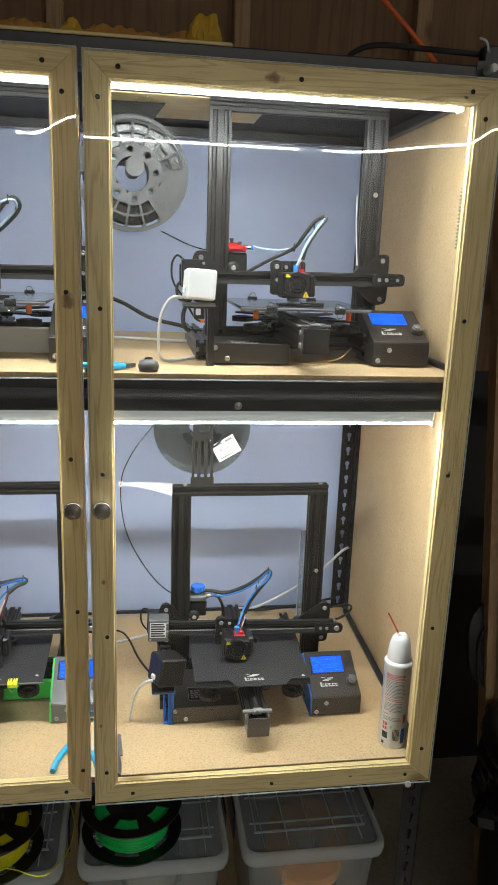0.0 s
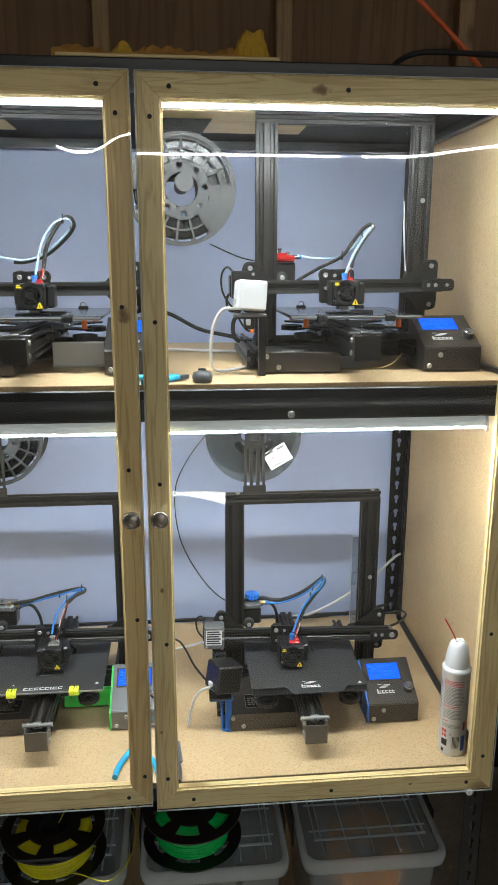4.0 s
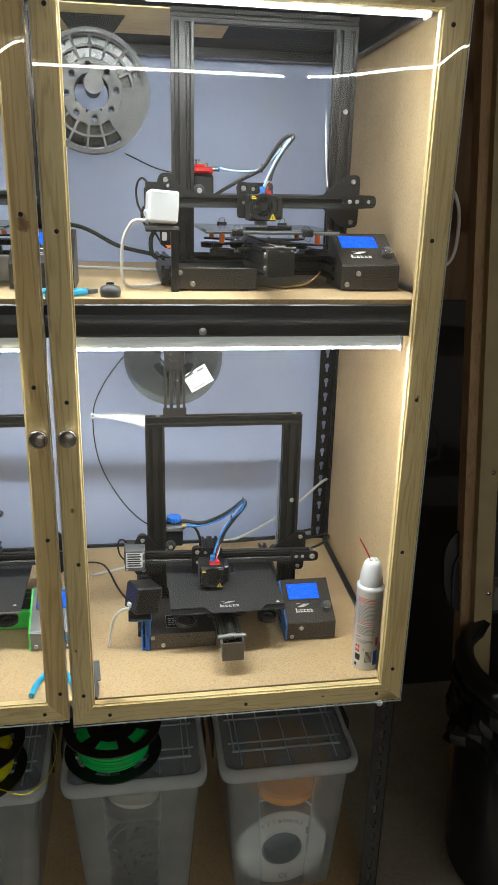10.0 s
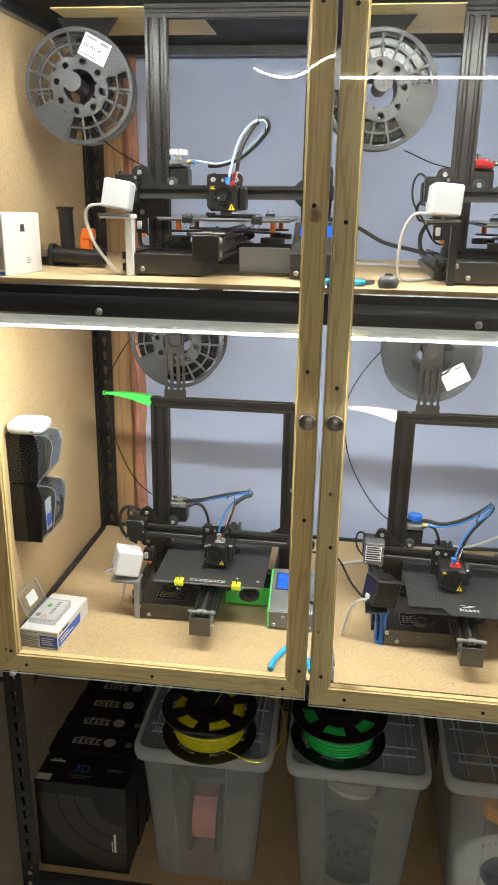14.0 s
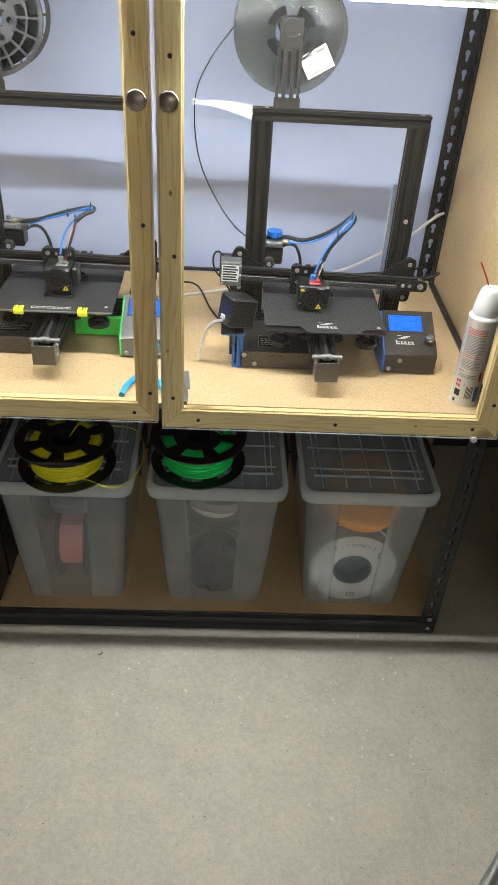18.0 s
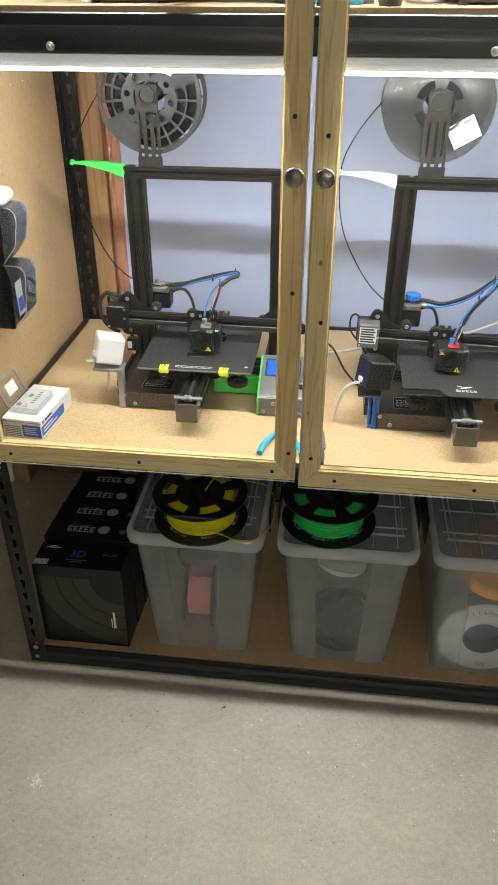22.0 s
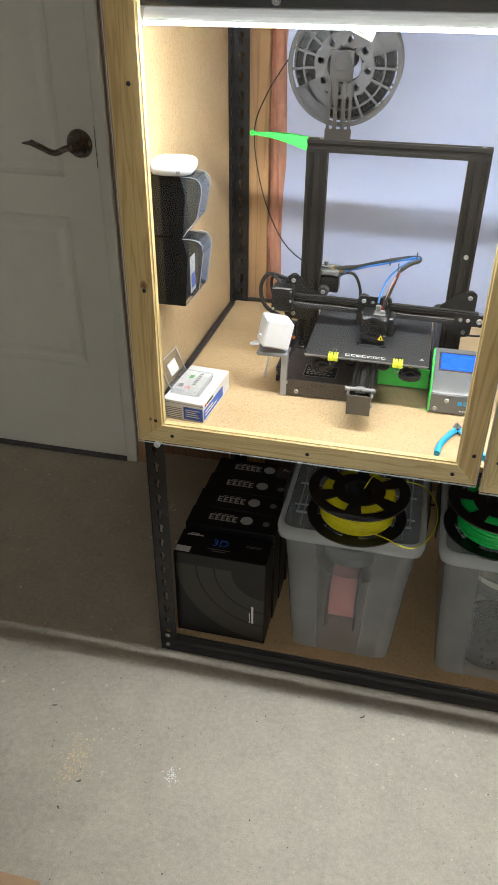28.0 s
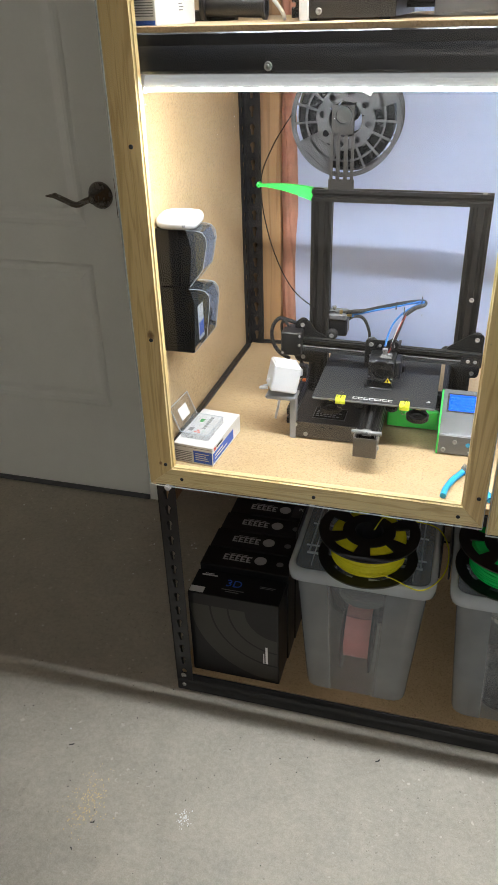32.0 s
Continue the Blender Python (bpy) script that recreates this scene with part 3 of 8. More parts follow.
s = Shape().box((-1.794, 0.722, 0), (-0.968, WY + 0.05, 0.010), 0.003)
solid("door_sill", s, M_GREYP, "dull metal door threshold", "threshold", kind="structure")

# foam board, insulation behind the rack
s = Shape().box((-0.485, 0.695, 0.56), (0.68, 0.72, 1.80), 0.002)
solid("foam_board", s, M_FOAM, "blue foam insulation board behind the rack", "insulation board", kind="structure")
s = Shape()
for i in range(60):
    z = 0.3 + i * 0.0255
    for k in range(13):
        u = k / 12
        x = -0.518 + 0.042 * u + 0.003 * math.sin(i * 0.35 + k)
        y = 0.700 - 0.022 * math.sin(math.pi * u) + 0.004 * math.sin(5 * u * math.pi + 0.7 * math.sin(i * 0.21)) + 0.003 * math.sin(i * 0.55 + 2 * k)
        s.v.append((x, y, z))
s.f = [(13 * i + k, 13 * i + k + 1, 13 * i + k + 14, 13 * i + k + 13) for i in range(59) for k in range(12)]
s.s = [True] * len(s.f)
solid("insulation_batt", s, M_PINK, "pink mineral wool batt with torn brown facing", "insulation", kind="structure")
s = Shape().box((-0.575, 0.682, 0.0), (-0.517, 0.72, 1.82), 0.002)
solid("wall_stud", s, wood("brown kraft timber", (0.52, 0.32, 0.15), (0.19, 0.08, 0.03), "z", 17, 0.6), "brown timber stud behind the rack", "stud", "wall studs", "structure")

# ---- the rack ----
XL, XR, YF, YB = -0.610, 0.634, 0.022, 0.665
ZF, ZU, ZT, ZB = 0.6146, 1.357, 1.837, 0.052


def askew(s):
    """The back of the rack stands a little to one side of its front."""
    s.v = [(x + 0.013 * (y - YF) / (YB - YF), y, z) for x, y, z in s.v]
    return s


rack = thing("storage_rack", (0, 0, 0), "black bolted steel rack with particle board shelves", "rack")


def slotted(s, o, u, w, z0, z1, t, n_out):
    """One flange of a slotted angle: o the corner, u across, holes shaped like keyholes."""
    o, u, nn = Vector(o), Vector(u), Vector(n_out)
    pitch = 0.038
    cnt = int((z1 - z0) / pitch)
    p = (z1 - z0) / cnt
    hole = [(0.0, -0.013), (0.003, -0.011), (0.0035, -0.001), (0.0065, 0.004), (0.0045, 0.009), (0.0, 0.011), (-0.0045, 0.009), (-0.0065, 0.004), (-0.0035, -0.001), (-0.003, -0.011)]
    for i in range(cnt):
        zc = z0 + (i + 0.5) * p
        outer = [(0, -p / 2), (w / 2, -p / 2), (w / 2, 0), (w / 2, 0.006), (w / 2, p / 2), (0, p / 2), (-w / 2, p / 2), (-w / 2, 0.006), (-w / 2, 0), (-w / 2, -p / 2)]
        vs = []
        for layer in (0.0, t):
            for ring in (outer, hole):
                vs += [o + u * (w / 2 + a) + nn * layer + Vector((0, 0, zc + b)) for a, b in ring]
        n = 10
        fs = []
        for k in range(n):
            j = (k + 1) % n
            fs += [(k, j, n + j, n + k), (2 * n + k, 2 * n + j, 3 * n + j, 3 * n + k), (n + k, n + j, 3 * n + j, 3 * n + k)]
        s.add(vs, fs)
    s.add([o + nn * a + Vector((0, 0, b)) for a, b in ((0, z0), (t, z0), (t, z1), (0, z1))], [(0, 1, 2, 3)])
    s.add([o + u * w + nn * a + Vector((0, 0, b)) for a, b in ((0, z0), (t, z0), (t, z1), (0, z1))], [(0, 1, 2, 3)])


for x, sx in ((XL, 1), (XR, -1)):
    for y, sy in ((YF, 1), (YB, -1)):
        s = Shape()
        slotted(s, (x, y, 0), (sx, 0, 0), 0.038, 0.0, ZT + 0.006, 0.0018, (0, sy, 0))
        slotted(s, (x, y, 0), (0, sy, 0), 0.038, 0.0, ZT + 0.006, 0.0018, (sx, 0, 0))
        part("post", askew(s), M_BLACK, rack)
BEAM = ((0.0, ZB), (0.580, ZF - 0.013), (1.297, ZU - 0.008), (1.795, ZT))
for k, (z0, z1) in enumerate(BEAM):
    for y, d in ((YF + 0.002, 1), (YB - 0.002, -1)):
        h = z1 - z0
        out = 0.0048 if k in (0, 2) else 0.0002  # the front beam under the cabinet floor stays flat behind the doors
        lip = [(y - d * out * math.sin(math.pi / 2 * q / 6), z0 + h * 0.50 - 0.010 * (1 - math.cos(math.pi / 2 * q / 6)) + 0.010 * (1 - q / 6)) for q in range(7)]
        prof = [(y + d * 0.002, z1), (y, z1 - 0.002), *lip, (y - d * out, z0 + 0.004), (y - d * out * 0.6, z0 + 0.001), (y, z0), (y + d * 0.03, z0), (y + d * 0.03, z0 + 0.003), (y + d * 0.011, z0 + 0.004), (y + d * 0.011, z1 - 0.012), (y + d * 0.03, z1 - 0.012), (y + d * 0.03, z1 - 0.009), (y + d * 0.003, z1 - 0.009), (y + d * 0.003, z1)]
        s = Shape().prism(prof, XL + 0.004, XR - 0.004, "x")
        part("beam", askew(s), M_BLACK, rack)
    for x in (XL + 0.004, XR - 0.022):
        part("side_beam", askew(Shape().box((x, YF + 0.04, z0 + 0.004), (x + 0.018, YB - 0.04, z1 - 0.013), 0.002)), M_BLACK, rack)
for z in (ZB, ZF, ZU):
    s = Shape().box((XL + 0.008, YF + 0.008, z - 0.013), (XR - 0.008, YB - 0.012, z), 0.0008)
    part("shelf_board", askew(s), M_CHIP, rack, "speckled particle board shelf")
s = Shape().box((XL + 0.008, YF + 0.006, ZT - 0.02), (-0.42, YB, ZT - 0.006)).box((-0.42, YF + 0.006, ZT - 0.02), (0.62, YB - 0.012, ZT - 0.006), 0.001)
part("top_board", askew(s), M_DEEPK, rack, "dark top board")
for x in (XL + 0.017, XR - 0.017):
    for z in (0.019, 0.048, 0.588):
        part("rack_bolt", Shape().lathe([(0, 0.004), (0.004, 0.0035), (0.0062, 0.001), (0.0065, 0)], 12, pose(x, YF - 0.0005, z, 90, 0, 0)), M_BOLT, rack)
for x in (-0.373, 0.246):
    part("beam_bolt", Shape().lathe([(0, 0.0045), (0.0028, 0.0045), (0.003, 0.0015), (0.0042, 0.0015), (0.0045, 0.004), (0.0055, 0.0035), (0.0062, 0)], 14, pose(x, YF - 0.0028, 1.3065, 90, 0, 0)), M_BOLT, rack)

# side panels of the cabinet, with the dark angle along their foot
for nm, x0, x1, xi in (("west", XL - 0.005, XL - 0.001, XL), ("east", XR + 0.001, XR + 0.005, XR)):
    s = Shape().box((x0, 0.0195, 0.575), (x1, YB + 0.004, ZT), 0.001)
    part("side_panel", askew(s), M_CHIP, rack, "speckled particle board cabinet side")
for x, d in ((XL + 0.001, 1), (XR - 0.001, -1)):
    for z in (ZF, ZU):
        part("edge_strip", askew(Shape().box((min(x, x + d * 0.013), YF + 0.04, z + 0.0005), (max(x, x + d * 0.013), YB - 0.04, z + 0.010), 0.002)), M_BLACK, rack)
s = Shape().box((XL + 0.04, YB - 0.012, ZF + 0.001), (XR - 0.04, YB - 0.004, ZF + 0.009), 0.001)
part("edge_strip", askew(s), M_BLACK, rack)

# ---- the glazed doors ----
FW, FB, FT = 0.0395, 0.0425, 0.018


def pane_mesh(w, h, bow):
    """An acrylic sheet, pulled back at its edges and bulging a little within."""
    nx, nz = 56, 72
    s = Shape()
    for j in range(nz + 1):
        for i in range(nx + 1):
            x, z = w * i / nx, h * j / nz
            y = -0.0026 - bow(x / w, z / h)
            s.v.append((x, y, z))
    s.f = [(j * (nx + 1) + i, j * (nx + 1) + i + 1, (j + 1) * (nx + 1) + i + 1, (j + 1) * (nx + 1) + i) for j in range(nz) for i in range(nx)]
    s.s = [True] * len(s.f)
    return s


def glazed_door(x0, x1, z0, z1, screws_top, screws_low, screws_left, screws_right, knob_x, bow, wl=FW, wr=FW):
    """Four mitred pine members in one frame, the sheet screwed on in front of them."""
    w, h = x1 - x0, z1 - z0
    g = 0.0004
    quads = [((0, g), (wl, FB + g), (wl, h - FW - g), (0, h - g)), ((w, g), (w, h - g), (w - wr, h - FW - g), (w - wr, FB + g)), ((g, 0), (w - g, 0), (w - wr - g, FB), (wl + g, FB)), ((g, h), (wl + g, h - FW), (w - wr - g, h - FW), (w - g, h))]
    bm = bmesh.new()
    for k, q in enumerate(quads):
        f = [bm.verts.new((p[0], 0.0, p[1])) for p in q]
        r = [bm.verts.new((p[0], FT, p[1])) for p in q]
        new_faces = [bm.faces.new(f), bm.faces.new(r[::-1])] + [bm.faces.new((f[i], r[i], r[(i + 1) % 4], f[(i + 1) % 4])) for i in range(4)]
        for c in new_faces:
            c.material_index = (0 if x0 > 0 else 2) if k < 2 else 1
    bmesh.ops.recalc_face_normals(bm, faces=bm.faces)
    long = []
    for e in bm.edges:
        a, b = e.verts[0].co, e.verts[1].co
        if abs(a.y - b.y) < 1e-6 and (abs(a.x - b.x) < 1e-6 or abs(a.z - b.z) < 1e-6):
            long.append(e)
    bmesh.ops.bevel(bm, geom=long, offset=0.0034, segments=3, affect="EDGES")
    me = bpy.data.meshes.new("cabinet_door")
    bm.to_mesh(me)
    bm.free()
    me.materials.append(M_PINE_Z)
    me.materials.append(M_PINE_XK if x0 > 0 else M_PINE_X)
    me.materials.append(M_PINE_ZD)
    d = part("cabinet_door", me, None, rack, "pine frame door glazed with screwed acrylic sheet", Matrix.Translation((x0, 0, z0)))
    p = part("pane", pane_mesh(w - 0.002, h - 0.002, bow), M_PANE, d, "clear acrylic sheet", pose(0.001, 0, 0.001))
    p.visible_shadow = False
    # Milky strips put the lit gleam of the acrylic edge into colour.
    for lo, hi in (((0, 0), (w, 0.0012)), ((0, h - 0.0012), (w, h)), ((0, 0.0012), (0.0012, h - 0.0012)), ((w - 0.0012, 0.0012), (w, h - 0.0012))):
        part("sheet_edge", Shape().box((lo[0], -0.0032, lo[1]), (hi[0], -0.0008, hi[1])), M_RIM, d, "cut edge of the sheet, milky to show it lit")
    prof = [(0, 0.0012), (0.0018, 0.0012), (0.0021, 0.0020), (0.0034, 0.0009), (0.0036, 0), (0.0, 0)]
    spots = [(x - x0, h - 0.021) for x in screws_top] + [(x - x0, 0.021) for x in screws_low]
    spots += [(x - x0, z - z0) for x, z in screws_left + screws_right]
    sm = Shape().lathe(prof, 12).mesh("screw")
    sm.materials.append(M_RUBBER)
    for x, z in spots:
        part("screw", sm, None, d, at=pose(x, -0.0028, z, 90, 0, 0))
    at = pose(knob_x - x0, -0.003, 1.144 - z0, 90, 0, 0)
    part("knob", Shape().lathe([(0, 0.0200), (0.0112, 0.0200), (0.0118, 0.0190), (0.0123, 0.0190), (0.0128, 0.0205), (0.0138, 0.0203), (0.0145, 0.0175), (0.0138, 0.0145), (0.009, 0.011), (0.0065, 0.007), (0.007, 0.0), (0, 0)], 32), M_KNOB, d, "round brushed nickel knob", at)
    part("knob_rim", Shape().lathe([(0.0146, 0.0180), (0.0150, 0.0168), (0.0146, 0.0156)], 32), M_BRONZE, d, "darker rim of the knob", at)
    return d


def sheet_bend(twist):
    """How far the sheet stands off: a soft bulge, and a local lean near the top that varies across."""
    def bow(a, b):
        z = (b - 0.905) / 0.08
        return 0.0009 * math.sin(math.pi * a) + 0.1 * twist(a) * math.sin(max(-1.5, min(1.5, z))) * math.exp(-0.12 * z * z)

    return bow


def ease(a, lo, hi):
    t = min(1, max(0, (a - lo) / (hi - lo)))
    return t * t * (3 - 2 * t)


glazed_door(-0.612, 0.0015, 0.592, 1.816, (-0.54, -0.30, -0.045), (-0.545, -0.293, -0.041), ((-0.575, 0.642), (-0.579, 0.892), (-0.580, 1.202), (-0.579, 1.49), (-0.579, 1.75)), ((-0.0115, 0.655), (-0.0145, 0.961), (-0.0195, 1.224), (-0.0205, 1.482), (-0.0195, 1.757)), -0.0165, sheet_bend(lambda a: 0.014 - 0.014 * ease(a, 0.74, 0.88) + 0.016 * ease(a, 0.9, 1.0)), wl=0.0505)
glazed_door(0.0085, 0.636, 0.580, 1.815, (0.058, 0.32, 0.583), (0.075, 0.328, 0.585), ((0.0295, 0.647), (0.0335, 0.913), (0.0295, 1.199), (0.0290, 1.459), (0.0295, 1.753)), ((0.613, 0.655), (0.609, 0.905), (0.6075, 1.192), (0.6075, 1.453), (0.6075, 1.757)), 0.0285, sheet_bend(lambda a: 0.012 * ease(a, 0.6, 0.95) + 0.02 * ease(a, 0.92, 1.0)), wr=0.046)
for x, z in ((-0.576, 0.5895), (0.593, 0.5775), (0.612, 1.829)):
    s = Shape().cyl((x, -0.004, z), (x, 0.022, z), 0.0062, 14).cyl((x, -0.006, z), (x, -0.004, z), 0.0045, 14)
    part("hinge_pin", s, M_WHITEP, rack, "pale round hinge pin")

# ---- lamps ----
for z in (1.783, 1.284):
    for xa, xb in ((XL + 0.045, -0.012), (0.02, XR - 0.05)):
        o = thing("led_strip", (0, 0.036, z), "lit white led strip in an aluminium channel", "led strip", "led strips")
        arc = [math.pi * (1.2 + 0.66 * k / 9) for k in range(10)]
        low = [(0.0115 * math.cos(t), 0.0105 * math.sin(t)) for t in arc]
        up = [(0.0112 * math.cos(t), 0.0105 * math.sin(t)) for t in [math.pi * (1.19 - 0.125 * k) for k in range(10)]]
        part("diffuser", Shape().prism(low, xa + 0.004, xb - 0.004, "x"), M_LED, o, "glowing frosted diffuser")
        part("sleeve", Shape().prism([(u, v + 0.0006) for u, v in up[::-1]], xa + 0.004, xb - 0.004, "x"), M_SLEEVE, o, "milky plastic sleeve")
        part("channel", Shape().box((xa, -0.006, 0.0115), (xb, 0.012, 0.0135), 0.0005), M_ALU, o, "thin aluminium channel")
        for x in (xa, xb - 0.0035):
            part("end_cap", Shape().box((x, -0.014, -0.0125), (x + 0.0035, 0.012, 0.0125), 0.001), M_WHITEP, o)
# twin tubes over the far end of the garage
for xa, xb in ((-0.63, 1.14), (1.31, 3.1)):
    o = thing("tube_lamp", (0, -4.0, 2.22), "long lit tube lamp hung across the garage", "tube lamp", "tube lamps")
    part("tube", Shape().cyl((xa, 0, 0), (xb, 0, 0), 0.0075, 12), M_TUBE, o, "glowing white tube")
    part("batten", Shape().box((xa, -0.03, 0.024), (xb, 0.03, 0.06), 0.004), M_WHITEP, o)
    for x in (xa + 0.1, xb - 0.1):
        part("hanger", Shape().cyl((x, 0, 0.06), (x, 0, 0.40), 0.002, 6), M_STEEL, o)


# ---- the printers ----
def slot_bar(w, d, a, b, axis, slots_w=1, slots_d=1):
    """A slotted aluminium bar, w by d across, from a to b along an axis; the grooves are real."""
    def side(length, count):
        pts, step = [], length / count
        for k in range(count):
            c = -length / 2 + (k + 0.5) * step
            pts += [(c - 0.0046, 0), (c - 0.0029, 0.0018), (c - 0.0055, 0.0022), (c - 0.0030, 0.006), (c + 0.0030, 0.006), (c + 0.0055, 0.0022), (c + 0.0029, 0.0018), (c + 0.0046, 0)]
        return [(-length / 2, 0), *pts]

    prof = []
    prof += [(u, -d / 2 + v) for u, v in side(w, slots_w)]
    prof += [(w / 2 - v, u) for u, v in side(d, slots_d)]
    prof += [(-u, d / 2 - v) for u, v in side(w, slots_w)]
    prof += [(-w / 2 + v, -u) for u, v in side(d, slots_d)]
    n = len(prof)
    k = "xyz".index(axis)

    def put(p, t):
        q = list(p)
        q.insert(k, t)
        return tuple(q)

    s = Shape()
    vs = [put(p, a) for p in prof] + [put(p, b) for p in prof]
    s.add(vs, [(i, (i + 1) % n, n + (i + 1) % n, n + i) for i in range(n)])
    s.add(vs, [tuple(range(n))[::-1], tuple(range(n, 2 * n))])
    return s


SCREW = Shape().lathe([(0, 0.0016), (0.0018, 0.0016), (0.0022, 0.0026), (0.0042, 0.002), (0.0047, 0.0)], 14).mesh("screw")
SCREW.materials.append(M_BOLT)
WHEEL = Shape().lathe([(0.0035, -0.005), (0.009, -0.005), (0.0115, -0.003), (0.0118, 0), (0.0115, 0.003), (0.009, 0.005), (0.0035, 0.005)], 20).mesh("wheel")
WHEEL.materials.append(M_RUBBER)
s = Shape()
for k in range(28):
    a = 2 * math.pi * k / 28
    s.box((-0.0022, 0.0175, -0.0048), (0.0022, 0.0215, 0.0048), 0.0006, Matrix.Rotation(a, 4, "Z"))
s.lathe([(0.0, 0.004), (0.006, 0.004), (0.0065, 0.002), (0.0165, 0.002), (0.0172, 0.0048), (0.0188, 0.0048), (0.0188, -0.0048), (0.0165, -0.0048), (0.016, -0.002), (0, -0.002)], 28)
WHEELNUT = s.mesh("levelling_wheel")
WHEELNUT.materials.append(M_PLAST)
s = Shape()
s.tube([(0.004 * math.cos(k * 1.05), 0.004 * math.sin(k * 1.05), 0.0008 * k - 0.012) for k in range(30)], 0.0007, 5)
SPRING = s.mesh("spring")
SPRING.materials.append(M_WARN)
s = Shape().ring((0, 0, 0), (0, 0, 0.003), 0.0175, 0.0155, 28)
for k in range(4):
    s.box((-0.001, 0.006, 0.0005), (0.001, 0.016, 0.002), 0, Matrix.Rotation(radians(45 + 90 * k), 4, "Z"))
s.ring((0, 0, 0.0004), (0, 0, 0.0022), 0.0115, 0.0098, 24)
s.cyl((0, 0, 0), (0, 0, 0.0024), 0.0065, 20)
FANGRILL = s.mesh("fan_guard")
FANGRILL.materials.append(M_PLAST)
s = Shape()
for k in range(9):
    s.box((-0.0045, 0.006, -0.0006), (0.0045, 0.0148, 0.0004), 0, Matrix.Rotation(2 * math.pi * k / 9, 4, "Z") @ Matrix.Rotation(0.5, 4, "Y"))
FANBLADE = s.mesh("fan_blades")
FANBLADE.materials.append(M_PLAST)


def plate(outline, y0, y1):
    """A flat plate from an outline in x and z."""
    return Shape().prism(outline, y0, y1, "y")


def round_outline(pts, r=0.006, n=4):
    """The outline with rounded corners."""
    out, m = [], len(pts)
    for i in range(m):
        a, b, c = Vector(pts[i - 1]), Vector(pts[i]), Vector(pts[(i + 1) % m])
        u, v = (a - b), (c - b)
        k = min(r, 0.45 * u.length, 0.45 * v.length)
        p, q = b + u.normalized() * k, b + v.normalized() * k
        for j in range(n + 1):
            t = j / n
            w = (1 - t) ** 2 * p + 2 * t * (1 - t) * b + t * t * q
            out.append((w.x, w.y))
    return out


def mark(parent, at, k=1.0, wing=True):
    """A maker's mark drawn as plain strokes."""
    s = Shape()
    if wing:
        for i, (x, w, h) in enumerate(((-0.010, 0.012, 0.0016), (-0.006, 0.013, 0.0016), (-0.001, 0.012, 0.0018), (-0.012, 0.007, 0.001))):
            s.box((x * k, (0.006 + i * 0.0022) * k, 0), ((x + w) * k, (0.006 + i * 0.0022 + h) * k, 0.0004))
    x = -0.0155
    for w in (0.0075, 0.005, 0.0055, 0.005, 0.0045):
        s.box((x * k, -0.0055 * k, 0), ((x + w) * k, -0.0035 * k, 0.0004)).box((x * k, -0.0055 * k, 0), ((x + w * 0.35) * k, (0.001 if w < 0.007 else 0.0035) * k, 0.0004)).box((x * k, -0.001 * k, 0), ((x + w) * k, 0.0002 * k, 0.0004))
        x += w + 0.0012
    return part("maker_mark", s, M_LOGO, parent, "white printed mark", at)


